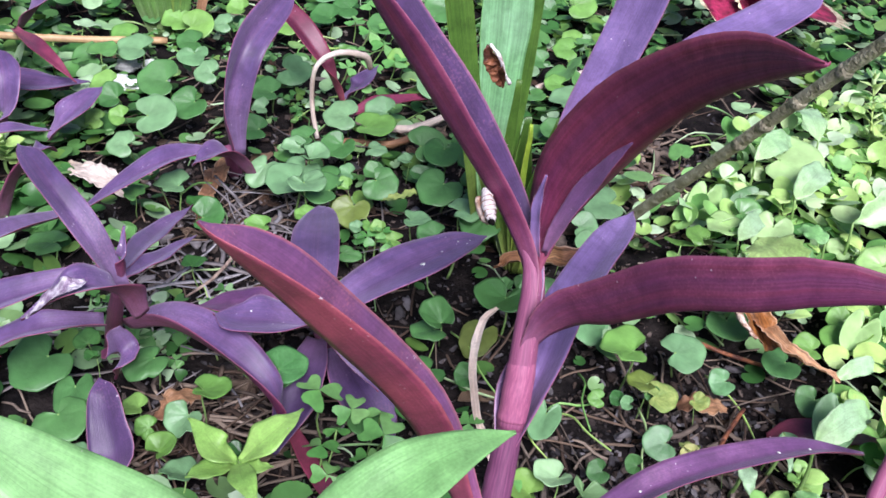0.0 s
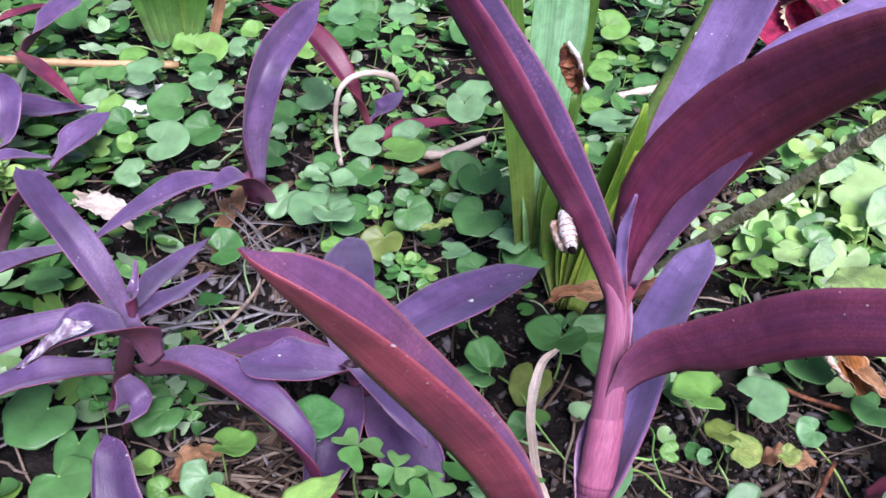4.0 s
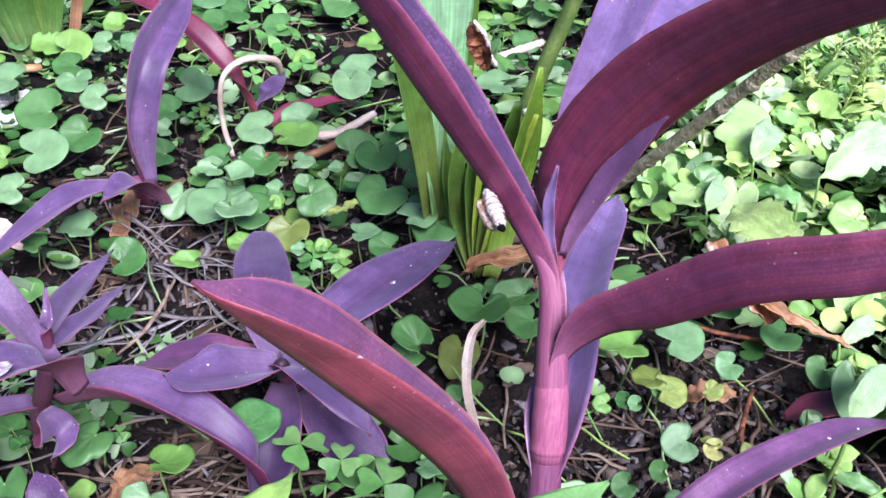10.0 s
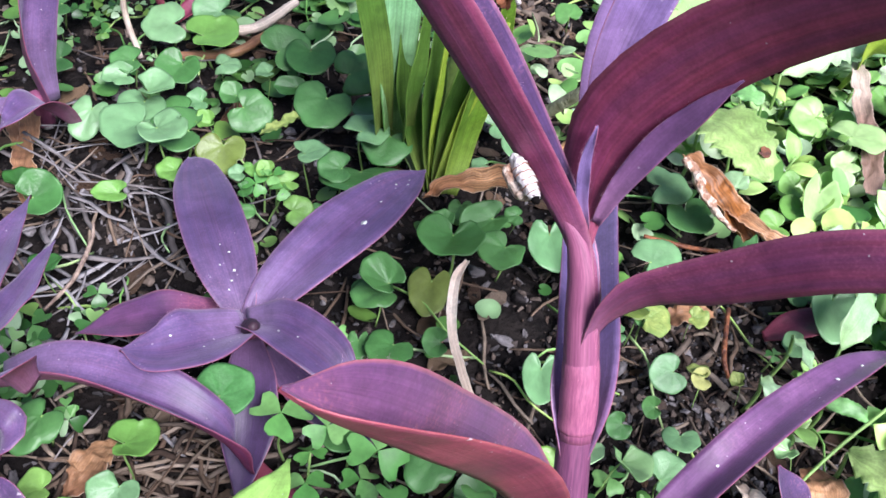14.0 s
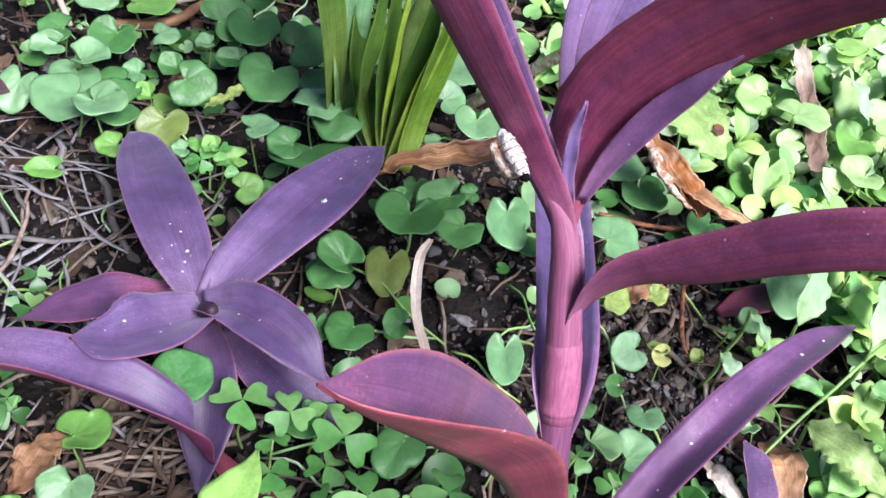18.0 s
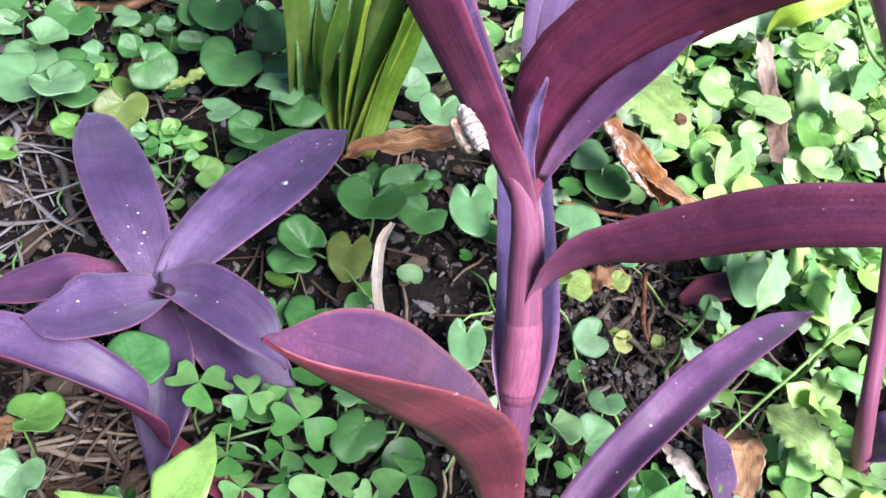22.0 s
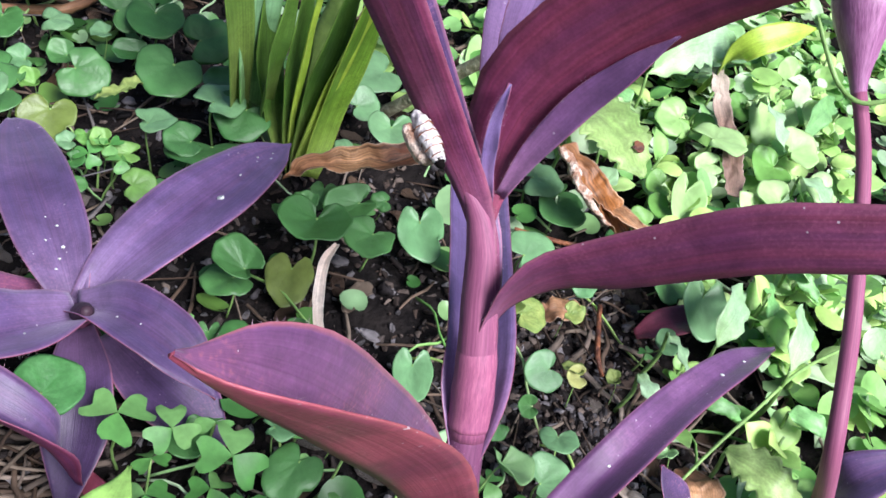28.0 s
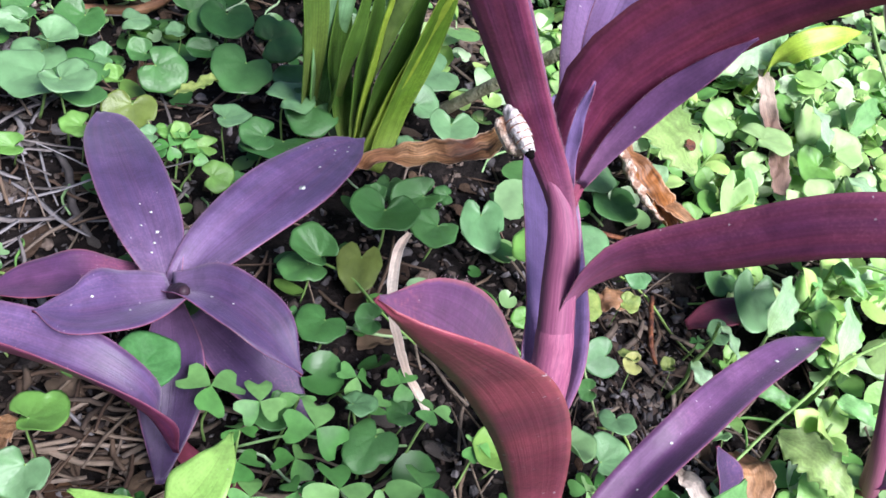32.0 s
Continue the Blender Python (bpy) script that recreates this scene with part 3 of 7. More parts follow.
# P: leaf colours paled all over in place of sheen from the sky.
# W: weed leaf colours lightened to stand in for sun on the right patch.
HUES = {"G": many_material("mid_round_leaf", [(0.052, 0.16, 0.04), (0.085, 0.215, 0.062), (0.07, 0.19, 0.055)], 0.44, 0.2, 130, 0.22, True), "P": many_material("sheen_pale_round_leaf", [(0.12, 0.27, 0.11), (0.18, 0.33, 0.155), (0.15, 0.3, 0.135)], 0.42, 0.2, 130, 0.22, True), "D": many_material("dark_round_leaf", [(0.035, 0.12, 0.03), (0.06, 0.17, 0.045)], 0.44, 0.18, 130, 0.22, True), "B": many_material("bright_round_leaf", [(0.14, 0.32, 0.065), (0.21, 0.39, 0.09)], 0.45, 0.25, 130, 0.22, True), "W": many_material("sunlit_weed_round_leaf", [(0.3, 0.5, 0.16), (0.42, 0.6, 0.27), (0.36, 0.55, 0.2)], 0.42, 0.28, 120, 0.2, True), "L": many_material("lemon_round_leaf", [(0.45, 0.46, 0.16), (0.5, 0.5, 0.2)], 0.45, 0.2, 120, 0.2, True), "Y": many_material("olive_round_leaf", [(0.13, 0.19, 0.035), (0.17, 0.22, 0.05)], 0.42, 0.2, 150, 0.2, True)}
HUED = {h: [mesh_of("round_leaf", kidney_bm(0.01, c, wb, s, bt), m, STALK) for c, wb, s, bt in SHAPES] for h, m in HUES.items()}


def leaf_cluster(label, rows):
    cx, cy = sum(r[0] for r in rows) / len(rows), sum(r[1] for r in rows) / len(rows)
    e = empty("round_leaf_plant", (cx, cy, 0), label, "plant", "round-leaved plants")
    for x, y, z, r, turn, tilt, yaw, squeeze, hue in rows:
        ob = new("round_leaf", lay.choice(HUED[hue]))
        c, s = r / 0.0105, max(0.55, z / 0.02)
        m = Matrix.Rotation(radians(yaw), 4, "Z") @ Matrix.Rotation(radians(tilt), 4, "X") @ Matrix.Rotation(radians(turn - yaw), 4, "Z") @ Matrix.Diagonal((c, c * max(squeeze, 0.6), s, 1))
        ob.matrix_world = Matrix.Translation((x, y, z)) @ m @ Matrix.Translation((-0.0032, 0, 0))
        under(ob, e)
        placed.append((x, y, r))


def dry_leaf(name, label, category, pts, widths, ups, mat, wave=0.002, fold=20, crease=1.0):
    bm = leaf_bm(pts, widths, ups, [fold] * 4, thick=0.0004, n=46, m=9, wave=wave * 0.45, seed=len(bpy.data.objects))
    for v in bm.verts:
        v.co += (noise.noise_vector(v.co * 160) * 0.0013 + noise.noise_vector(v.co * 430) * 0.0007 + noise.noise_vector(v.co * 1100) * 0.0002) * crease
    return tagged(part(name, bm, [mat, mat]), label, category, "dry leaves")


def strand(name, label, category, pts, radii, mat):
    return tagged(part(name, tube_bm(pts, radii, n=34, k=8, lump=0.25), mat), label, category)


tall = empty("purple_heart_plant", (-0.0060, -0.0200, 0), "tall purple plant with arching trough-shaped leaves on a pink stem", "plant", "purple plants")
stem(tall, [(0.0004, 0.0190, 0.0640), (0.0012, 0.0225, 0.0700), (0.0021, 0.0268, 0.0762), (0.0029, 0.0315, 0.0828)], [0.0043, 0.0044, 0.0043, 0.0030], SHEATH, "sheath")
stem(tall, [(-0.006, -0.020, -0.004), (-0.0045, -0.001, 0.03), (-0.0021, 0.0092, 0.0470), (0.0003, 0.0188, 0.0634)], [0.0042, 0.0046, 0.0044, 0.0038], LOWSTEM)
stem(tall, [(0.0001, 0.0180, 0.0620), (0.0015, 0.0235, 0.0715), (0.003, 0.033, 0.085), (0.0040, 0.0395, 0.0940), (0.0028, 0.0446, 0.1005), (-0.0010, 0.0495, 0.1065)], [0.0040, 0.0041, 0.0039, 0.0035, 0.0024, 0.0006], STEM)
leaf(tall, [(-0.0010, -0.0120, 0.0180), (-0.0130, -0.0049, 0.0532), (-0.0284, -0.0052, 0.0897), (-0.0499, -0.0165, 0.1294), (-0.0616, -0.0203, 0.1472), (-0.0680, -0.0200, 0.1553)], [0.0055, 0.0079, 0.0124, 0.0119, 0.0078, 0.0000], [(0.51, -0.12, 0.85), (0.60, 0.08, 0.80), (0.61, 0.12, 0.78), (0.51, 0.09, 0.85)], [75, 62, 64, 64, 50, 30], mats=(PLUM, RUSSET), hairs=90)
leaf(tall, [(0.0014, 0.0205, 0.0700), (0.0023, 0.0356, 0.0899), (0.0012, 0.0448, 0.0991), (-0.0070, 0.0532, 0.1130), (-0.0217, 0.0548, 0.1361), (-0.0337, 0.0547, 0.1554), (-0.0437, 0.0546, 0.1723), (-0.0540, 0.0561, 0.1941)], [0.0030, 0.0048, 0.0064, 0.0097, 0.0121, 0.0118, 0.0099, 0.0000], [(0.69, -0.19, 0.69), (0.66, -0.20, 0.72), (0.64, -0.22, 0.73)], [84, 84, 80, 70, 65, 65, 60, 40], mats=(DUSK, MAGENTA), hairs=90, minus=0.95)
leaf(tall, [(0.0016, 0.0215, 0.0710), (0.0038, 0.0348, 0.0903), (0.0055, 0.0425, 0.1005), (0.0130, 0.0465, 0.1197), (0.0230, 0.0349, 0.1460), (0.0303, 0.0156, 0.1685), (0.0337, -0.0048, 0.1842), (0.0357, -0.0239, 0.1964)], [0.0026, 0.0043, 0.0072, 0.0173, 0.0184, 0.0146, 0.0088, 0.0000], [(-0.56, 0.82, 0.12), (-0.25, 0.96, -0.16), (-0.10, 0.96, -0.22), (0.45, 0.75, 0.30)], [84, 84, 78, 52, 48, 48, 46, 35], mats=(DUSKROSE, BACKLIT), hairs=90)
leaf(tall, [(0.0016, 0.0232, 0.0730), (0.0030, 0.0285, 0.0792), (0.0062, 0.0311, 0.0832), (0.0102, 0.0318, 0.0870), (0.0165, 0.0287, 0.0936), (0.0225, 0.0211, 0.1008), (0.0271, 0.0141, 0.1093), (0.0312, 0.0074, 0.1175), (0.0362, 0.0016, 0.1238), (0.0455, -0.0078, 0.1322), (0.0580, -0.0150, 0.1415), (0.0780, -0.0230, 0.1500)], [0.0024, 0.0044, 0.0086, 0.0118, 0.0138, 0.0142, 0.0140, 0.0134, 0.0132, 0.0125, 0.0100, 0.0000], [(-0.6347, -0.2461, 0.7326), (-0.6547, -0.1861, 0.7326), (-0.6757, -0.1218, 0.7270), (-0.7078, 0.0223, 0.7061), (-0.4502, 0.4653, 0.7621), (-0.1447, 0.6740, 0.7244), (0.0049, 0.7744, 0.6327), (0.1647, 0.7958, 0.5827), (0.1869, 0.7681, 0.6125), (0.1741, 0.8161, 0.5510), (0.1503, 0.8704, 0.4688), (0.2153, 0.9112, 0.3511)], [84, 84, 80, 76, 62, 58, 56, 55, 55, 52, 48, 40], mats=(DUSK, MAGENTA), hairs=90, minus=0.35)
leaf(tall, [(0.0080, 0.0505, 0.1033), (0.0118, 0.0621, 0.1287), (0.0188, 0.0675, 0.1470), (0.0252, 0.0704, 0.1654), (0.0285, 0.0716, 0.1815), (0.0331, 0.0720, 0.1996)], [0.0035, 0.0058, 0.0068, 0.0070, 0.0063, 0.0000], [(-0.28, -0.72, 0.64)], [60, 34, 30, 26, 20, 10], mats=(LAVENDER, MAGENTA), hairs=60)
# Added narrow strip that mimics the main leaf's curled left margin.
leaf(tall, [(0.0050, 0.0440, 0.1000), (0.0033, 0.0464, 0.1085), (0.0028, 0.0480, 0.1150), (0.0033, 0.0494, 0.1205), (0.0046, 0.0506, 0.1260)], [0.0008, 0.0014, 0.0015, 0.0011, 0.0002], [(-0.35, -0.75, 0.55)], [30, 26, 24, 22, 20], mats=(LAVENDER, MAGENTA), hairs=40)
leaf(tall, [(0.0073, 0.0531, 0.1034), (0.0261, 0.0888, 0.1187), (0.0556, 0.1215, 0.1287), (0.0819, 0.1456, 0.1320), (0.1004, 0.1611, 0.1359), (0.1112, 0.1697, 0.1398)], [0.0042, 0.0065, 0.0080, 0.0095, 0.0081, 0.0000], [(-0.34, -0.37, 0.86)], [60, 25, 20, 15, 12, 10], mats=(LAVENDER, MAGENTA), hairs=60)
leaf(tall, [(-0.0004, 0.0150, 0.0520), (0.0038, 0.0262, 0.0606), (0.0088, 0.0365, 0.0660), (0.0170, 0.0573, 0.0709), (0.0285, 0.0830, 0.0702), (0.0398, 0.1036, 0.0715), (0.0457, 0.1151, 0.0726)], [0.0066, 0.0130, 0.0118, 0.0092, 0.0078, 0.0062, 0.0000], [(-0.12, -0.21, 0.96), (-0.17, -0.21, 0.96), (-0.35, -0.32, 0.88)], [72, 60, 52, 40, 28, 24, 20], mats=(LAVENDER, MAGENTA), hairs=60)
leaf(tall, [(-0.0030, -0.0080, 0.0150), (0.0120, -0.0020, 0.0215), (0.0280, 0.0060, 0.0360), (0.0440, 0.0122, 0.0470), (0.0681, 0.0222, 0.0482), (0.0915, 0.0300, 0.0470), (0.1145, 0.0370, 0.0390)], [0.0045, 0.0055, 0.0066, 0.0069, 0.0062, 0.0052, 0.0000], [(-0.16, 0.20, 0.97)], [54, 38, 32, 30, 28, 25, 20], mats=(ORCHID, MAGENTA), hairs=60)
# Added strip, not a leaf of its own: the main leaf's violet lower fold.
leaf(tall, [(0.0061, 0.0438, 0.1048), (0.0093, 0.0430, 0.1168), (0.0136, 0.0412, 0.1279), (0.0176, 0.0380, 0.1376), (0.0218, 0.0346, 0.1468)], [0.0010, 0.0024, 0.0028, 0.0022, 0.0000], [(-0.27, -0.53, 0.80)], [20, 14, 10, 8, 5], mats=(ORCHID, MAGENTA), hairs=40)
rosette = empty("purple_heart_plant", (-0.0660, 0.1169, 0), "low purple rosette of broad pointed leaves dusted with white flecks", "plant", "purple plants")
stem(rosette, [(-0.0601, 0.0993, -0.0040), (-0.0654, 0.0967, 0.0180), (-0.0672, 0.0910, 0.0300)], [0.0027, 0.0026, 0.0021], STEM)
# Rolled young leaf, coloured dark for the shade in the rosette's hollow centre.
stem(rosette, [(-0.0667, 0.0917, 0.0280), (-0.0663, 0.0854, 0.0360), (-0.0658, 0.0815, 0.0410)], [0.0025, 0.0027, 0.0013], VDARK, "young_leaf")
leaf(rosette, [(-0.0679, 0.0943, 0.0290), (-0.0702, 0.1107, 0.0340), (-0.0735, 0.1372, 0.0340), (-0.0754, 0.1605, 0.0290), (-0.0764, 0.1728, 0.0260)], [0.0044, 0.0094, 0.0100, 0.0072, 0.0012], [(-0.09, 0.02, 1.00)], [30, 18, 12, 10, 8], hairs=50)
leaf(rosette, [(-0.0658, 0.0935, 0.0290), (-0.0525, 0.1001, 0.0380), (-0.0328, 0.1110, 0.0445), (-0.0163, 0.1215, 0.0475), (-0.0051, 0.1290, 0.0475)], [0.0039, 0.0102, 0.0117, 0.0083, 0.0000], [(-0.09, 0.02, 1.00)], [30, 18, 14, 10, 8], hairs=50)
leaf(rosette, [(-0.0673, 0.0906, 0.0310), (-0.0585, 0.0815, 0.0385), (-0.0480, 0.0695, 0.0375), (-0.0404, 0.0575, 0.0320)], [0.0052, 0.0087, 0.0080, 0.0000], [(-0.09, 0.02, 1.00)], [50, 30, 20, 10], hairs=50)
leaf(rosette, [(-0.0667, 0.0883, 0.0310), (-0.0785, 0.0794, 0.0400), (-0.0901, 0.0765, 0.0430), (-0.1004, 0.0799, 0.0420)], [0.0072, 0.0114, 0.0092, 0.0000], [(-0.09, 0.02, 1.00)], [42, 26, 18, 10], hairs=50)
leaf(rosette, [(-0.0701, 0.1029, 0.0220), (-0.0872, 0.0996, 0.0300), (-0.1006, 0.0996, 0.0300), (-0.1147, 0.1012, 0.0260)], [0.0040, 0.0080, 0.0064, 0.0000], [(-0.09, 0.02, 1.00)], [30, 18, 12, 10], mats=(PLUM, MAGENTA))
# The next two low leaves take DUSK for the shadow under the rosette.
leaf(rosette, [(-0.0670, 0.0939, 0.0200), (-0.0685, 0.0779, 0.0190), (-0.0712, 0.0657, 0.0130), (-0.0760, 0.0492, 0.0060)], [0.0040, 0.0080, 0.0080, 0.0010], [(-0.09, 0.02, 1.00)], [20, 15, 12, 10], mats=(DUSK, MAGENTA))
leaf(rosette, [(-0.0603, 0.0942, 0.0160), (-0.0506, 0.0786, 0.0140), (-0.0422, 0.0684, 0.0100), (-0.0344, 0.0602, 0.0050)], [0.0046, 0.0103, 0.0089, 0.0000], [(-0.09, 0.02, 1.00)], [20, 15, 12, 10], mats=(DUSK, MAGENTA))
leaf(rosette, [(-0.0739, 0.0638, 0.0080), (-0.0611, 0.0425, 0.0080), (-0.0479, 0.0225, 0.0120), (-0.0356, 0.0122, 0.0120)], [0.0021, 0.0034, 0.0023, 0.0000], [(-0.09, 0.02, 1.00)], [20, 15, 12, 10], mats=(REDDISH, REDDISH))
spray = empty("purple_heart_plant", (-0.1482, 0.0988, 0), "purple plant with raised narrow leaves, one with a white dried patch", "plant", "purple plants")
stem(spray, [(-0.1512, 0.1027, -0.0040), (-0.1390, 0.0842, 0.0300), (-0.1263, 0.0661, 0.0620)], [0.0033, 0.0030, 0.0023], STEM)
leaf(spray, [(-0.1263, 0.0661, 0.0620), (-0.1337, 0.0696, 0.0800), (-0.1466, 0.0789, 0.0920), (-0.1565, 0.0889, 0.0960), (-0.1631, 0.0956, 0.0970)], [0.0041, 0.0059, 0.0053, 0.0040, 0.0000], [(-0.03, -0.00, 1.00)], [44, 36, 28, 20, 10], hairs=50)
leaf(spray, [(-0.1251, 0.0442, 0.0835), (-0.1295, 0.0399, 0.0835), (-0.1367, 0.0390, 0.0780), (-0.1425, 0.0381, 0.0735)], [0.0015, 0.0045, 0.0038, 0.0006], [(-0.03, -0.00, 1.00)], [30, 26, 20, 10], mats=(PATCH, PATCH), thick=0.0002)
leaf(spray, [(-0.1198, 0.0612, 0.0550), (-0.1213, 0.0538, 0.0720), (-0.1302, 0.0443, 0.0800), (-0.1458, 0.0412, 0.0700)], [0.0051, 0.0082, 0.0076, 0.0000], [(-0.03, -0.00, 1.00)], [50, 40, 28, 10], hairs=50)
leaf(spray, [(-0.1336, 0.0733, 0.0620), (-0.1553, 0.0640, 0.0600), (-0.1760, 0.0527, 0.0550), (-0.1928, 0.0314, 0.0500)], [0.0038, 0.0076, 0.0082, 0.0000], [(-0.03, -0.00, 1.00)], [40, 30, 20, 10])
leaf(spray, [(-0.1344, 0.0679, 0.0450), (-0.1494, 0.0594, 0.0500), (-0.1654, 0.0559, 0.0450), (-0.1816, 0.0480, 0.0400)], [0.0039, 0.0064, 0.0057, 0.0000], [(-0.03, -0.00, 1.00)], [40, 30, 20, 10])
leaf(spray, [(-0.1281, 0.0747, 0.0600), (-0.1228, 0.0915, 0.0550), (-0.1162, 0.1197, 0.0460)], [0.0025, 0.0044, 0.0000], [(-0.03, -0.00, 1.00)], [30, 20, 10])
leaf(spray, [(-0.1300, 0.0777, 0.0600), (-0.1300, 0.1117, 0.0500), (-0.1240, 0.1420, 0.0440)], [0.0021, 0.0056, 0.0000], [(-0.03, -0.00, 1.00)], [30, 20, 10])
leaf(spray, [(-0.1789, 0.1504, 0.0300), (-0.1882, 0.1135, 0.0450), (-0.2007, 0.0916, 0.0500), (-0.2118, 0.0734, 0.0500)], [0.0038, 0.0079, 0.0082, 0.0000], [(-0.03, -0.00, 1.00)], [30, 28, 22, 10])
leaf(spray, [(-0.2115, 0.1588, 0.0200), (-0.2027, 0.1590, 0.0400), (-0.1899, 0.1588, 0.0560), (-0.1870, 0.1669, 0.0500)], [0.0057, 0.0088, 0.0043, 0.0000], [(-0.03, -0.00, 1.00)], [30, 20, 15, 10])
leaf(spray, [(-0.1338, 0.0704, 0.0400), (-0.1316, 0.0691, 0.0300), (-0.1354, 0.0688, 0.0180)], [0.0035, 0.0067, 0.0000], [(-0.03, -0.00, 1.00)], [25, 15, 10])
leaf(spray, [(-0.1263, 0.0701, 0.0600), (-0.1235, 0.0676, 0.0750), (-0.1238, 0.0745, 0.0820)], [0.0017, 0.0020, 0.0000], [(-0.03, -0.00, 1.00)], [40, 30, 20])
leaf(spray, [(-0.1329, 0.0853, 0.0280), (-0.1150, 0.0783, 0.0360), (-0.0929, 0.0651, 0.0360), (-0.0785, 0.0570, 0.0280), (-0.0715, 0.0545, 0.0120)], [0.0067, 0.0110, 0.0107, 0.0078, 0.0017], [(0.02, 0.30, 0.95)], [48, 48, 47, 42, 14], hairs=50)
leaf(spray, [(-0.1980, 0.0424, 0.0300), (-0.1883, 0.0312, 0.0200), (-0.1760, 0.0175, 0.0080)], [0.0041, 0.0081, 0.0022], [(-0.03, -0.00, 1.00)], [30, 20, 10])
leaf(spray, [(-0.1723, 0.0651, 0.0300), (-0.1830, 0.0552, 0.0300), (-0.1980, 0.0424, 0.0300)], [0.0027, 0.0050, 0.0023], [(-0.03, -0.00, 1.00)], [30, 20, 10], mats=(REDDISH, REDDISH))
shoot = empty("purple_heart_plant", (-0.1270, 0.0356, 0), "single small purple leaf shoot in the soil", "plant", "purple plants")
leaf(shoot, [(-0.1239, 0.0308, 0.0000), (-0.1247, 0.0349, 0.0120), (-0.1285, 0.0433, 0.0200), (-0.1322, 0.0512, 0.0280), (-0.1351, 0.0574, 0.0300)], [0.0039, 0.0082, 0.0077, 0.0054, 0.0000], [(-0.35, 0.35, 0.87)], [30, 20, 15, 10, 8], mats=(DUSK, MAGENTA), hairs=50)
back = empty("purple_heart_plant", (-0.1321, 0.2436, 0), "purple plant with an upright curved leaf, on bare soil", "plant", "purple plants")
stem(back, [(-0.1313, 0.2384, -0.0040), (-0.1294, 0.2277, 0.0120), (-0.1294, 0.2210, 0.0220)], [0.0038, 0.0036, 0.0030], STEM)
leaf(back, [(-0.1262, 0.2212, 0.0180), (-0.1283, 0.2204, 0.0450), (-0.1197, 0.2295, 0.0720), (-0.1085, 0.2568, 0.0830), (-0.1019, 0.2714, 0.0880)], [0.0060, 0.0116, 0.0108, 0.0083, 0.0000], [(0.67, -0.29, 0.68)], [50, 48, 44, 36, 20], mats=(PURPLE, MAGENTA))
leaf(back, [(-0.0802, 0.2832, 0.0150), (-0.0908, 0.2814, 0.0420), (-0.1132, 0.2978, 0.0620), (-0.1414, 0.3227, 0.0660)], [0.0026, 0.0070, 0.0078, 0.0000], [(-0.03, -0.00, 1.00)], [40, 35, 30, 20], mats=(REDDISH, REDDISH))
leaf(back, [(-0.1279, 0.2189, 0.0200), (-0.1437, 0.2011, 0.0300), (-0.1591, 0.1855, 0.0300), (-0.1839, 0.1744, 0.0160)], [0.0036, 0.0080, 0.0079, 0.0023], [(-0.03, -0.00, 1.00)], [40, 30, 20, 10])
leaf(back, [(-0.1180, 0.2152, 0.0120), (-0.1261, 0.2046, 0.0300), (-0.1334, 0.1947, 0.0340), (-0.1389, 0.1928, 0.0300)], [0.0041, 0.0091, 0.0050, 0.0011], [(-0.03, -0.00, 1.00)], [30, 28, 20, 10])
leaf(back, [(-0.0829, 0.2786, 0.0100), (-0.0594, 0.2885, 0.0160), (-0.0289, 0.3068, 0.0140)], [0.0026, 0.0072, 0.0010], [(-0.03, -0.00, 1.00)], [30, 28, 20], mats=(REDDISH, REDDISH))
leaf(back, [(-0.0823, 0.3023, 0.0100), (-0.0733, 0.3058, 0.0200), (-0.0662, 0.3289, 0.0200)], [0.0034, 0.0068, 0.0000], [(-0.03, -0.00, 1.00)], [30, 20, 10])
corner = empty("purple_heart_plant", (-0.2972, 0.3101, 0), "crowded clump of purple leaves in shade", "plant", "purple plants")
leaf(corner, [(-0.2817, 0.2412, 0.0200), (-0.2737, 0.2431, 0.0400), (-0.2728, 0.2720, 0.0500), (-0.2701, 0.2882, 0.0540), (-0.2690, 0.2978, 0.0550)], [0.0061, 0.0160, 0.0152, 0.0098, 0.0000], [(-0.03, -0.00, 1.00)], [30, 20, 10])
leaf(corner, [(-0.2505, 0.2406, 0.0100), (-0.2462, 0.2395, 0.0250), (-0.2463, 0.2464, 0.0400), (-0.2505, 0.2558, 0.0450), (-0.2542, 0.2636, 0.0470)], [0.0033, 0.0099, 0.0102, 0.0066, 0.0000], [(-0.03, -0.00, 1.00)], [30, 20, 10])
leaf(corner, [(-0.2957, 0.2761, 0.0150), (-0.2720, 0.2778, 0.0200), (-0.2425, 0.2785, 0.0200), (-0.2220, 0.2904, 0.0180)], [0.0051, 0.0114, 0.0105, 0.0000], [(-0.03, -0.00, 1.00)], [30, 20, 10])
leaf(corner, [(-0.2246, 0.2360, 0.0120), (-0.2156, 0.2404, 0.0220), (-0.2080, 0.2530, 0.0280), (-0.2036, 0.2628, 0.0300)], [0.0026, 0.0097, 0.0078, 0.0000], [(-0.03, -0.00, 1.00)], [30, 20, 10])
leaf(corner, [(-0.2533, 0.2022, 0.0200), (-0.2380, 0.1973, 0.0340), (-0.2226, 0.1975, 0.0400), (-0.2110, 0.2114, 0.0330)], [0.0013, 0.0052, 0.0057, 0.0024], [(-0.03, -0.00, 1.00)], [30, 20, 10])
leaf(corner, [(-0.3222, 0.3373, 0.0200), (-0.3169, 0.3319, 0.0450), (-0.3177, 0.3403, 0.0700), (-0.3216, 0.3505, 0.0800)], [0.0080, 0.0148, 0.0093, 0.0000], [(-0.03, -0.00, 1.00)], [30, 20, 10])
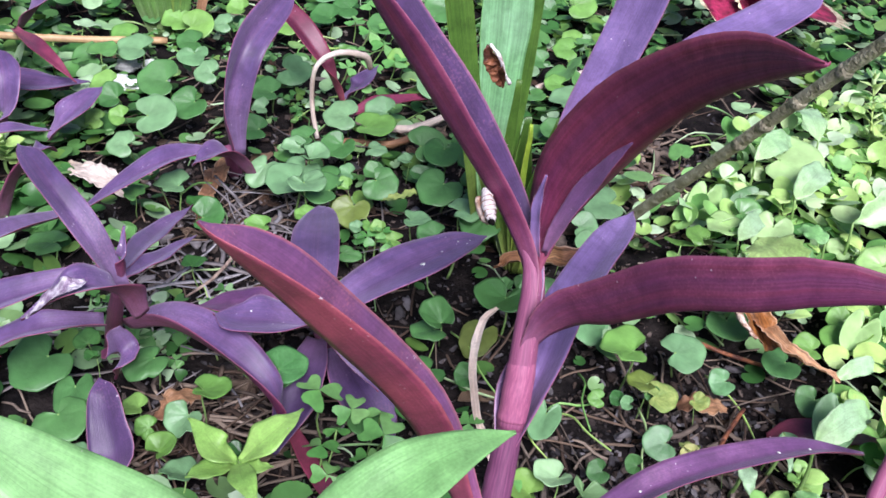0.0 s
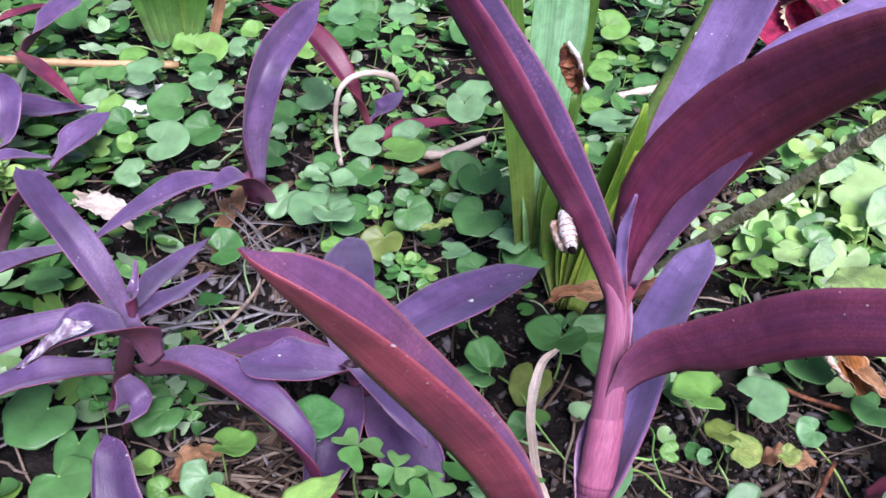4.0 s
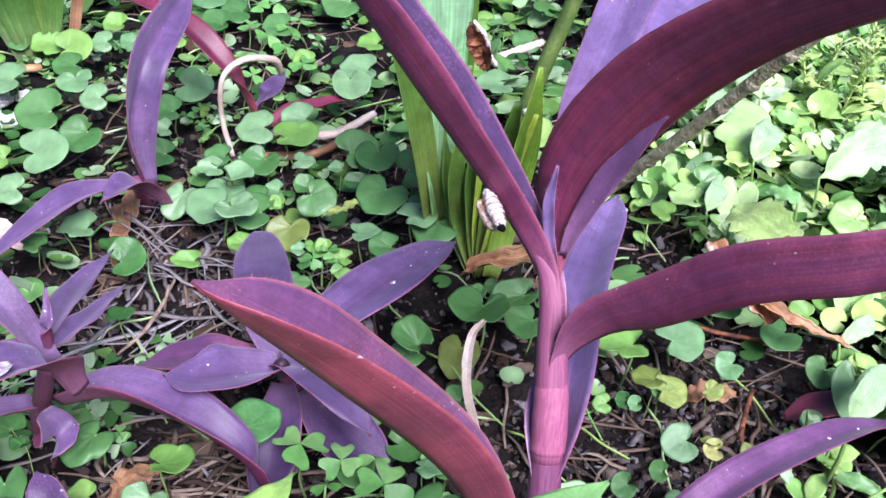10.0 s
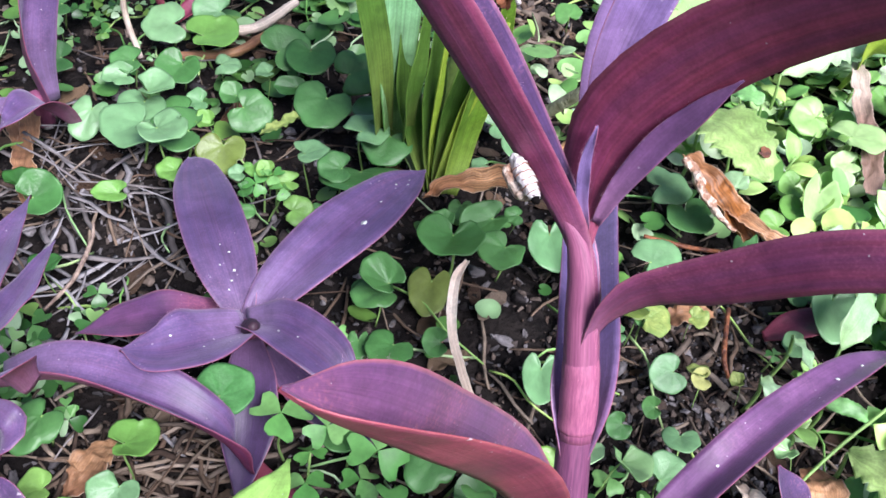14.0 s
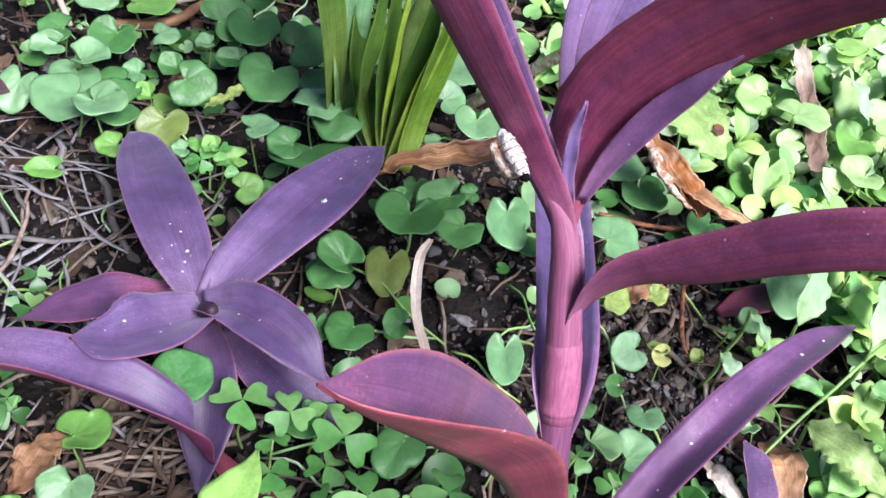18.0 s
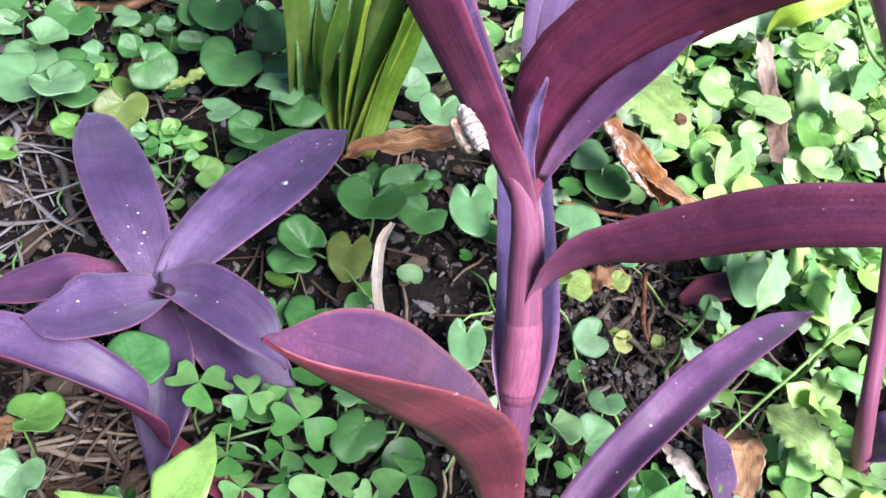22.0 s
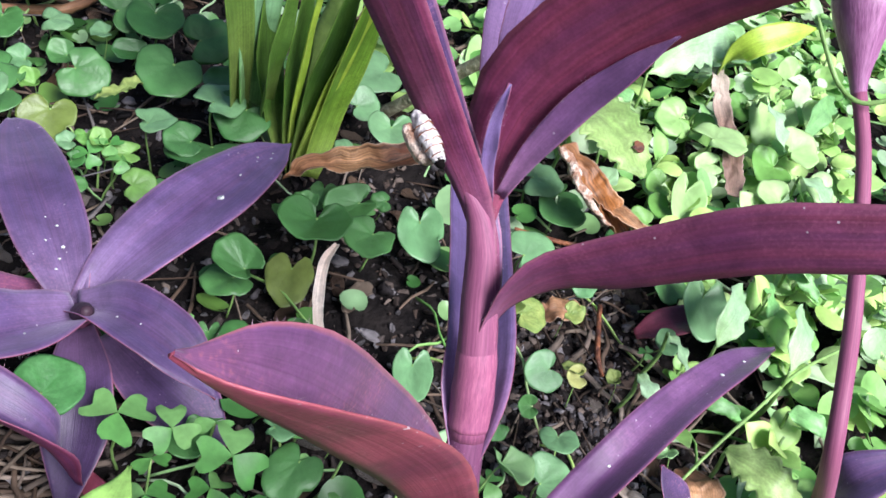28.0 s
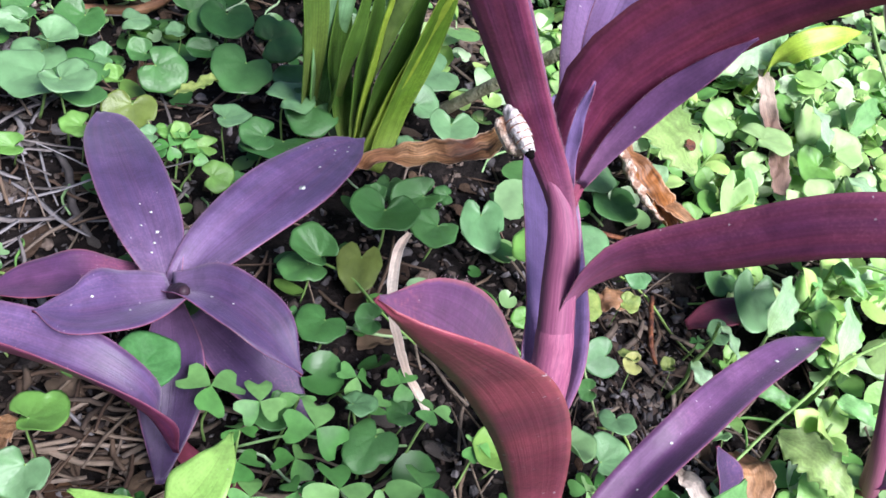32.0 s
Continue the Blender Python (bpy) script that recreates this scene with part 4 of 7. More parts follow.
leaf(corner, [(-0.2942, 0.3716, 0.0100), (-0.2805, 0.3736, 0.0250), (-0.2703, 0.3835, 0.0340), (-0.2651, 0.3970, 0.0360)], [0.0058, 0.0130, 0.0106, 0.0000], [(-0.03, -0.00, 1.00)], [30, 20, 10])
leaf(corner, [(-0.2853, 0.2245, 0.0120), (-0.2774, 0.2280, 0.0250), (-0.2794, 0.2341, 0.0350), (-0.2789, 0.2411, 0.0400)], [0.0040, 0.0080, 0.0060, 0.0000], [(-0.03, -0.00, 1.00)], [30, 20, 10])
leaf(corner, [(-0.2640, 0.2335, 0.0080), (-0.2720, 0.2409, 0.0180), (-0.2810, 0.2501, 0.0200), (-0.2895, 0.2581, 0.0200)], [0.0034, 0.0081, 0.0041, 0.0000], [(-0.03, -0.00, 1.00)], [30, 20, 10])
leaf(corner, [(-0.3243, 0.2828, 0.0200), (-0.3152, 0.2899, 0.0350), (-0.3075, 0.2964, 0.0500)], [0.0067, 0.0118, 0.0000], [(-0.03, -0.00, 1.00)], [30, 20, 10])
leaf(corner, [(-0.2857, 0.2052, 0.0100), (-0.2788, 0.2138, 0.0120), (-0.2736, 0.2258, 0.0120)], [0.0033, 0.0066, 0.0000], [(-0.03, -0.00, 1.00)], [30, 20, 10])
leaf(corner, [(-0.2755, 0.3254, 0.0300), (-0.2449, 0.2891, 0.0360), (-0.2214, 0.2730, 0.0260)], [0.0023, 0.0049, 0.0000], [(-0.03, -0.00, 1.00)], [30, 20, 10], mats=(REDDISH, REDDISH))
leaf(corner, [(-0.3184, 0.3843, 0.0200), (-0.3013, 0.3978, 0.0250), (-0.2835, 0.4335, 0.0200)], [0.0025, 0.0059, 0.0000], [(-0.03, -0.00, 1.00)], [30, 20, 10], mats=(REDDISH, REDDISH))
budded = empty("purple_heart_plant", (0.1269, -0.0021, 0), "purple stalk with a swollen closed bud", "plant", "purple plants")
stem(budded, [(0.1287, -0.0009, -0.0030), (0.1002, 0.0004, 0.0471), (0.1157, 0.0265, 0.0666), (0.1311, 0.0584, 0.0886), (0.1369, 0.0763, 0.0997)], [0.0033, 0.0024, 0.0023, 0.0021, 0.0021], SHEATH)
stem(budded, [(0.1368, 0.0743, 0.0973), (0.1368, 0.0784, 0.1021), (0.1376, 0.0831, 0.1073), (0.1383, 0.0886, 0.1138), (0.1387, 0.0943, 0.1209), (0.1389, 0.0999, 0.1281)], [0.0019, 0.0027, 0.0048, 0.0075, 0.0082, 0.0011], BUD, "bud")
leaf(budded, [(0.1192, 0.0000, 0.0100), (0.1199, -0.0025, 0.0300), (0.1371, -0.0037, 0.0400)], [0.0037, 0.0079, 0.0000], [(-0.22, 0.09, 0.97)], [30, 20, 10])
sprigA = empty("purple_heart_plant", (0.0802, 0.0091, 0), "small dusky purple shoot between weeds", "plant", "purple plants")
leaf(sprigA, [(0.0778, 0.0023, 0.0000), (0.0742, 0.0072, 0.0110), (0.0704, 0.0120, 0.0200), (0.0668, 0.0165, 0.0270)], [0.0036, 0.0060, 0.0052, 0.0000], [(-0.19, 0.07, 0.98)], [20, 15, 12, 10], mats=(DUSK, MAGENTA))
sprigB = empty("purple_heart_plant", (0.1078, 0.0776, 0), "dark purple leaf lying on shaded soil", "plant", "purple plants")
leaf(sprigB, [(0.1012, 0.0714, 0.0060), (0.1111, 0.0695, 0.0120), (0.1275, 0.0688, 0.0120), (0.1467, 0.0713, 0.0080)], [0.0024, 0.0063, 0.0049, 0.0000], [(-0.19, 0.07, 0.98)], [20, 15, 12, 10], mats=(REDDISH, REDDISH))
swords = empty("sword_leaf_plant", (0.0140, 0.1731, 0), "clump of upright sword-shaped green leaves", "plant", "sword-leaved plants")
leaf(swords, [(-0.0010, 0.1879, 0.0000), (-0.0043, 0.1790, 0.0516), (-0.0035, 0.1810, 0.0933), (-0.0032, 0.1830, 0.1232), (-0.0061, 0.1850, 0.1723)], [0.0056, 0.0078, 0.0099, 0.0111, 0.0070], [(0.29, -0.70, 0.66)], [30, 20, 14, 10, 8], mats=(PALEBLADE, PALEBLADE), thick=0.0012)
leaf(swords, [(-0.0046, 0.1875, 0.0000), (-0.0110, 0.1730, 0.0548), (-0.0176, 0.1730, 0.0963), (-0.0249, 0.1730, 0.1400), (-0.0325, 0.1730, 0.1782)], [0.0051, 0.0056, 0.0058, 0.0055, 0.0022], [(0.29, -0.70, 0.66)], [30, 20, 14, 10, 8], mats=(BLADE, BLADE), thick=0.0012)
leaf(swords, [(0.0010, 0.1882, 0.0000), (0.0034, 0.1930, 0.0435), (0.0081, 0.1980, 0.0939), (0.0124, 0.2030, 0.1455)], [0.0045, 0.0049, 0.0041, 0.0025], [(0.29, -0.70, 0.66)], [30, 20, 14, 10, 8], mats=(BLADE, BLADE), thick=0.0012)
leaf(swords, [(0.0038, 0.1885, 0.0000), (0.0002, 0.1690, 0.0432), (0.0024, 0.1670, 0.0683), (0.0038, 0.1650, 0.0967)], [0.0034, 0.0036, 0.0025, 0.0010], [(0.29, -0.70, 0.66)], [30, 20, 14, 10, 8], mats=(BLADE, BLADE), thick=0.0012)
leaf(swords, [(0.0148, 0.1615, 0.0040), (0.0200, 0.1670, 0.0205), (0.0228, 0.1640, 0.0443), (0.0257, 0.1610, 0.0659), (0.0275, 0.1570, 0.0986)], [0.0038, 0.0058, 0.0064, 0.0058, 0.0009], [(0.29, -0.70, 0.66)], [30, 20, 14, 10, 8], mats=(GBLADE, GBLADE), thick=0.0012)
leaf(swords, [(0.0089, 0.1705, 0.0000), (0.0031, 0.1850, 0.0152), (-0.0037, 0.1890, 0.0370), (-0.0073, 0.1930, 0.0648)], [0.0034, 0.0055, 0.0061, 0.0016], [(0.29, -0.70, 0.66)], [30, 20, 14, 10, 8], mats=(BLADE, BLADE), thick=0.0012)
leaf(swords, [(0.0098, 0.1704, 0.0000), (0.0049, 0.1770, 0.0213), (0.0014, 0.1790, 0.0438), (-0.0004, 0.1810, 0.0719)], [0.0034, 0.0049, 0.0055, 0.0015], [(0.29, -0.70, 0.66)], [30, 20, 14, 10, 8], mats=(BLADE, BLADE), thick=0.0012)
leaf(swords, [(0.0112, 0.1696, 0.0000), (0.0096, 0.1730, 0.0241), (0.0094, 0.1730, 0.0476), (0.0099, 0.1730, 0.0766)], [0.0034, 0.0045, 0.0049, 0.0015], [(0.29, -0.70, 0.66)], [30, 20, 14, 10, 8], mats=(BLADE, BLADE), thick=0.0012)
leaf(swords, [(0.0123, 0.1688, 0.0000), (0.0143, 0.1690, 0.0269), (0.0182, 0.1670, 0.0514), (0.0222, 0.1650, 0.0813)], [0.0034, 0.0048, 0.0058, 0.0015], [(0.29, -0.70, 0.66)], [30, 20, 14, 10, 8], mats=(BLADE, BLADE), thick=0.0012)
leaf(swords, [(0.0108, 0.1665, 0.0000), (0.0156, 0.1650, 0.0274), (0.0217, 0.1620, 0.0547), (0.0280, 0.1590, 0.0791)], [0.0015, 0.0020, 0.0026, 0.0007], [(0.29, -0.70, 0.66)], [30, 20, 14, 10, 8], mats=(YBLADE, YBLADE), thick=0.0012)
leaf(swords, [(0.0106, 0.1703, -0.0000), (0.0093, 0.1690, 0.0272), (0.0103, 0.1670, 0.0582), (0.0109, 0.1650, 0.0776)], [0.0013, 0.0012, 0.0013, 0.0005], [(0.29, -0.70, 0.66)], [30, 20, 14, 10, 8], mats=(YBLADE, YBLADE), thick=0.0012)
bladed = empty("lime_blade_weed", (0.1972, 0.1835, 0), "long yellow-green weed blade leaning over pale weeds", "weed", "leafy weeds")
leaf(bladed, [(0.2113, 0.1983, 0.0000), (0.2000, 0.1760, 0.0420), (0.2120, 0.1710, 0.0540), (0.2300, 0.1710, 0.0575)], [0.0012, 0.0050, 0.0058, 0.0006], [(-0.1, -0.6, 0.79)], [20, 14, 10, 8], mats=(YBLADE, YBLADE))
swords_far = empty("sword_leaf_plant", (-0.2098, 0.3910, 0), "small clump of dark sword-shaped leaves", "plant", "sword-leaved plants")
leaf(swords_far, [(-0.2146, 0.3839, 0.0000), (-0.2270, 0.3910, 0.0307), (-0.2360, 0.3910, 0.0684), (-0.2444, 0.3910, 0.1034)], [0.0022, 0.0033, 0.0032, 0.0016], [(0.24, -0.71, 0.66)], [30, 20, 14, 10], mats=(DARKBLADE, DARKBLADE))
leaf(swords_far, [(-0.2123, 0.3843, 0.0000), (-0.2208, 0.3910, 0.0311), (-0.2297, 0.3910, 0.0687), (-0.2379, 0.3910, 0.1037)], [0.0022, 0.0033, 0.0032, 0.0016], [(0.24, -0.71, 0.66)], [30, 20, 14, 10], mats=(DARKBLADE, DARKBLADE))
leaf(swords_far, [(-0.2101, 0.3846, 0.0000), (-0.2154, 0.3910, 0.0315), (-0.2222, 0.3910, 0.0692), (-0.2285, 0.3910, 0.1042)], [0.0022, 0.0033, 0.0032, 0.0016], [(0.24, -0.71, 0.66)], [30, 20, 14, 10], mats=(DARKBLADE, DARKBLADE))
leaf(swords_far, [(-0.2071, 0.3850, 0.0000), (-0.2103, 0.3910, 0.0318), (-0.2136, 0.3910, 0.0697), (-0.2167, 0.3910, 0.1048)], [0.0022, 0.0033, 0.0032, 0.0016], [(0.24, -0.71, 0.66)], [30, 20, 14, 10], mats=(DARKBLADE, DARKBLADE))
leaf(swords_far, [(-0.2048, 0.3854, 0.0000), (-0.2045, 0.3910, 0.0321), (-0.2043, 0.3910, 0.0702), (-0.2041, 0.3910, 0.1055)], [0.0022, 0.0033, 0.0032, 0.0016], [(0.24, -0.71, 0.66)], [30, 20, 14, 10], mats=(DARKBLADE, DARKBLADE))
leaf(swords_far, [(-0.2025, 0.3857, 0.0000), (-0.1976, 0.3910, 0.0326), (-0.1925, 0.3910, 0.0709), (-0.1877, 0.3910, 0.1064)], [0.0022, 0.0033, 0.0032, 0.0016], [(0.24, -0.71, 0.66)], [30, 20, 14, 10], mats=(DARKBLADE, DARKBLADE))
leaf(swords_far, [(-0.2003, 0.3860, 0.0000), (-0.1922, 0.3910, 0.0329), (-0.1821, 0.3910, 0.0714), (-0.1728, 0.3910, 0.1071)], [0.0022, 0.0033, 0.0032, 0.0016], [(0.24, -0.71, 0.66)], [30, 20, 14, 10], mats=(DARKBLADE, DARKBLADE))
leaf(swords_far, [(-0.1995, 0.3861, 0.0000), (-0.2007, 0.3910, 0.0324), (-0.2006, 0.3910, 0.0704), (-0.2005, 0.3910, 0.1057)], [0.0022, 0.0033, 0.0032, 0.0016], [(0.24, -0.71, 0.66)], [30, 20, 14, 10], mats=(BLADE, BLADE))
leaf(swords_far, [(-0.1912, 0.3874, 0.0000), (-0.1815, 0.3910, 0.0336), (-0.1703, 0.3910, 0.0721), (-0.1600, 0.3910, 0.1078)], [0.0022, 0.0033, 0.0032, 0.0016], [(0.24, -0.71, 0.66)], [30, 20, 14, 10], mats=(DRY, DRY))
twig = empty("woody_twig", (0.053, 0.199, 0), "grey-green woody stem leaning with ringed joints", "stem")
stem(twig, [(0.053, 0.199, -0.003), (0.0645, 0.168, 0.0405), (0.076, 0.139, 0.0795), (0.087, 0.1105, 0.1195), (0.098, 0.082, 0.158), (0.109, 0.053, 0.197)], [0.0024, 0.0024, 0.0023, 0.0022, 0.0022, 0.002], BARK)
ring(twig, (0.0710, 0.1522, 0.0614), (0.22, -0.57, 0.79), 0.0026)
ring(twig, (0.0809, 0.1265, 0.0968), (0.22, -0.57, 0.79), 0.0026)
ring(twig, (0.0845, 0.1171, 0.1097), (0.22, -0.57, 0.79), 0.0026)
ring(twig, (0.0885, 0.1066, 0.1242), (0.22, -0.57, 0.79), 0.0026)
ring(twig, (0.0935, 0.0937, 0.1419), (0.22, -0.57, 0.79), 0.0026)
stalk = empty("jointed_stalk", (0.012, 0.194, 0), "green jointed stalk with whitish node spots", "stem")
stem(stalk, [(0.0115, 0.193, -0.004), (0.0346, 0.2026, 0.0572), (0.0538, 0.2105, 0.1036), (0.085, 0.223, 0.18), (0.11, 0.232, 0.24)], [0.0036, 0.0034, 0.0032, 0.003, 0.0026], OLIVE)
bead(stalk, (0.0346, 0.1992, 0.0585), 0.0016)
bead(stalk, (0.0538, 0.2070, 0.1050), 0.0016)
weed = empty("broad_leaf_weed", (-0.0500, -0.0700, 0), "broad-leaved lime-green weed close to the camera", "plant", "weeds")
stem(weed, [(-0.05, -0.072, -0.003), (-0.049, -0.062, 0.05), (-0.048, -0.056, 0.098)], [0.0022, 0.002, 0.0016], STALK)
leaf(weed, [(-0.0470, -0.0560, 0.0970), (-0.0380, -0.0510, 0.1075), (-0.0270, -0.0440, 0.1135), (-0.0158, -0.0360, 0.1148), (-0.0045, -0.0285, 0.1122)], [0.0026, 0.0080, 0.0078, 0.0047, 0.0000], [(-0.03, -0.20, 0.98)], [20, 14, 10, 8], mats=(LIME, LIME), curl=0.06)
leaf(weed, [(-0.0490, -0.0560, 0.0970), (-0.0670, -0.0585, 0.1085), (-0.0828, -0.0582, 0.1205), (-0.0968, -0.0562, 0.1318), (-0.1096, -0.0539, 0.1417)], [0.0026, 0.0086, 0.0086, 0.0051, 0.0000], [(0.10, -0.25, 0.96)], [20, 14, 12, 10, 8], mats=(LIME, LIME), curl=0.06)
weedlow = empty("broad_leaf_weed", (-0.0814, 0.0337, 0), "low lime-green weed with a whorl of pointed leaves", "plant", "weeds")
stem(weedlow, [(-0.0833, 0.0320, -0.0030), (-0.0808, 0.0268, 0.0200), (-0.0797, 0.0225, 0.0340)], [0.0014, 0.0011, 0.0009], STALK)
leaf(weedlow, [(-0.0797, 0.0225, 0.0340), (-0.0729, 0.0261, 0.0400), (-0.0674, 0.0308, 0.0430), (-0.0627, 0.0383, 0.0420)], [0.0015, 0.0070, 0.0044, 0.0000], [(-0.09, 0.02, 1.00)], [25, 16, 12, 8], mats=(YLIME, YLIME), curl=0.1)
leaf(weedlow, [(-0.0804, 0.0223, 0.0340), (-0.0855, 0.0217, 0.0400), (-0.0905, 0.0260, 0.0420), (-0.0966, 0.0316, 0.0420)], [0.0015, 0.0052, 0.0035, 0.0000], [(-0.09, 0.02, 1.00)], [25, 16, 12, 8], mats=(YLIME, YLIME), curl=0.1)
leaf(weedlow, [(-0.0797, 0.0217, 0.0340), (-0.0767, 0.0129, 0.0400), (-0.0732, 0.0070, 0.0420), (-0.0698, 0.0018, 0.0400)], [0.0012, 0.0043, 0.0028, 0.0000], [(-0.09, 0.02, 1.00)], [25, 16, 12, 8], mats=(YLIME, YLIME), curl=0.1)
leaf(weedlow, [(-0.0807, 0.0214, 0.0340), (-0.0873, 0.0155, 0.0380), (-0.0926, 0.0110, 0.0400)], [0.0012, 0.0043, 0.0000], [(-0.09, 0.02, 1.00)], [25, 16, 12, 8], mats=(YLIME, YLIME), curl=0.1)
leaf(weedlow, [(-0.0790, 0.0221, 0.0340), (-0.0736, 0.0197, 0.0360), (-0.0692, 0.0217, 0.0340)], [0.0009, 0.0029, 0.0000], [(-0.09, 0.02, 1.00)], [25, 16, 12, 8], mats=(YLIME, YLIME), curl=0.1)
RESTING = (-0.0772, 0.0728, 0.0215)
clump("glossy round green leaves at bare soil", [(-0.1613, 0.2017, 0.0162, 0.0056), (-0.1350, 0.1800, 0.0165, 0.0053), (-0.1269, 0.1398, 0.0146, 0.0056), (-0.1627, 0.1606, 0.0131, 0.0054), (-0.1646, 0.1859, 0.0161, 0.0054)])
clump("glossy round green leaves in strawy mulch", [(-0.1127, 0.0414, 0.0135, 0.0056), (-0.0789, 0.0758, 0.0180, 0.0069), (-0.1510, 0.0855, 0.0184, 0.0051), (-0.1459, 0.0795, 0.0179, 0.0036), (-0.0838, 0.0381, 0.0193, 0.0044)])
clump("pale oval leaf beside a small yellow one", [(0.0472, 0.0089, 0.0160, 0.0059), (0.0779, 0.0240, 0.0191, 0.0037)])
clump("small yellow leaf on dark soil", [(0.0712, 0.0603, 0.0090, 0.0041)], YELLOW)
clump("yellowing leaf over bare soil", [(0.0601, 0.0814, 0.0140, 0.0071), (0.0734, 0.0761, 0.0176, 0.0039), (0.0789, 0.0518, 0.0133, 0.0027)], YELLOW)
clump("glossy round green leaves in the bright patch", [(0.1220, 0.1347, 0.0145, 0.0058), (0.1572, 0.1057, 0.0160, 0.0093), (0.1289, 0.0525, 0.0161, 0.0081)])
clump("glossy round green leaves at the stem foot", [(0.0210, 0.0390, 0.0161, 0.0069), (0.0287, 0.0312, 0.0195, 0.0068), (0.0117, 0.0347, 0.0126, 0.0069)])
clump("glossy round green leaves by the leaning twig", [(0.1174, 0.1985, 0.0193, 0.0083), (0.0868, 0.1783, 0.0135, 0.0078), (0.1502, 0.1883, 0.0180, 0.0090), (0.1668, 0.1925, 0.0125, 0.0093), (0.0957, 0.1805, 0.0172, 0.0059)])
clump("glossy round green leaves near the far stick", [(-0.3288, 0.4061, 0.0142, 0.0107), (-0.2497, 0.3592, 0.0190, 0.0085), (-0.2418, 0.3788, 0.0129, 0.0099), (-0.2274, 0.3248, 0.0188, 0.0091), (-0.2860, 0.4516, 0.0137, 0.0124)])
clump("sprig of tiny round leaves", [(-0.2589, 0.3985, 0.0196, 0.0065), (-0.2461, 0.4450, 0.0122, 0.0086)])
clump("glossy round green leaves round a white stone", [(-0.2231, 0.3194, 0.0122, 0.0079), (-0.2258, 0.2964, 0.0140, 0.0070), (-0.2180, 0.2578, 0.0133, 0.0085)])
clump("glossy round green leaves among purple leaves", [(-0.2628, 0.1965, 0.0147, 0.0087), (-0.2447, 0.2194, 0.0122, 0.0070), (-0.2490, 0.1763, 0.0156, 0.0083), (-0.2409, 0.1595, 0.0179, 0.0063), (-0.2583, 0.2153, 0.0189, 0.0063), (-0.2748, 0.1984, 0.0176, 0.0081), (-0.2785, 0.2178, 0.0158, 0.0065)])
clump("glossy round green leaves under the red leaf", [(-0.1301, 0.4783, 0.0151, 0.0130), (-0.1454, 0.4676, 0.0161, 0.0103)])
clump("glossy round green leaves in deep shade", [(0.0630, 0.3846, 0.0184, 0.0083), (0.0455, 0.3463, 0.0177, 0.0121), (0.0547, 0.3293, 0.0154, 0.0077), (0.0238, 0.3199, 0.0123, 0.0075), (0.0793, 0.4260, 0.0153, 0.0065), (0.0962, 0.4643, 0.0129, 0.0077), (0.0937, 0.4842, 0.0178, 0.0088)])
clump("glossy round green leaves below the crimson leaves", [(0.1160, 0.3889, 0.0139, 0.0093), (0.1432, 0.4040, 0.0128, 0.0104), (0.1508, 0.3174, 0.0135, 0.0086), (0.1303, 0.2841, 0.0139, 0.0087), (0.1006, 0.2591, 0.0137, 0.0064), (0.1741, 0.3088, 0.0162, 0.0086)])
# single round leaves: place, height, size, turn of the notch, tilt, tilt axis, squeeze, hue
leaf_cluster("round leaves paled in colour for sky sheen", [(-0.0960, 0.2010, 0.0200, 0.0122, 214, 4, -6, 1.00, 'P'), (-0.0800, 0.1975, 0.0190, 0.0110, 170, 8, -6, 1.00, 'G'), (-0.0930, 0.2165, 0.0170, 0.0092, 240, 12, -6, 1.00, 'P'), (-0.0790, 0.2135, 0.0150, 0.0085, 200, 14, -6, 1.00, 'G'), (-0.0853, 0.1885, 0.0270, 0.0093, 313, -1, -7, 1.00, 'P'), (-0.0868, 0.2195, 0.0220, 0.0081, 354, -2, -5, 1.00, 'P'), (-0.0698, 0.2010, 0.0180, 0.0042, 173, 15, -6, 1.00, 'B'), (-0.0840, 0.1743, 0.0200, 0.0054, 181, 10, -8, 1.00, 'B'), (-0.1121, 0.2147, 0.0160, 0.0103, 242, 31, -7, 0.70, 'P')])
leaf_cluster("round leaves paled in colour for sky sheen", [(-0.0772, 0.2374, 0.0180, 0.0088, 234, 23, -4, 1.00, 'G'), (-0.0718, 0.2229, 0.0120, 0.0052, 172, 20, -7, 1.00, 'P'), (-0.0585, 0.2354, 0.0200, 0.0062, 355, 4, -4, 1.00, 'P'), (-0.0967, 0.2478, 0.0170, 0.0071, 175, 13, -4, 1.00, 'G'), (-0.1003, 0.2403, 0.0150, 0.0075, 174, 29, -5, 0.69, 'P'), (-0.0583, 0.2220, 0.0140, 0.0054, 174, 20, -5, 1.00, 'G')])
leaf_cluster("glossy mid-green round leaves with heart-shaped notches", [(-0.0533, 0.2032, 0.0200, 0.0090, 322, 34, -6, 1.00, 'G'), (-0.0556, 0.1763, 0.0150, 0.0036, 261, 10, -8, 1.00, 'B'), (-0.0255, 0.2031, 0.0200, 0.0114, 229, 19, -6, 1.00, 'G'), (-0.0614, 0.1754, 0.0140, 0.0036, 171, 15, -8, 1.00, 'P')])
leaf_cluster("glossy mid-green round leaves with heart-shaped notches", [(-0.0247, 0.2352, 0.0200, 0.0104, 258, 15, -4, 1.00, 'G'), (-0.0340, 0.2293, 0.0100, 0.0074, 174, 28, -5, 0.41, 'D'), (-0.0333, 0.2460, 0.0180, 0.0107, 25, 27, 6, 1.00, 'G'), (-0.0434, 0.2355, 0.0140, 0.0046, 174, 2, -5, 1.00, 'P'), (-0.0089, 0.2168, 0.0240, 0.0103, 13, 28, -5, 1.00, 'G')])
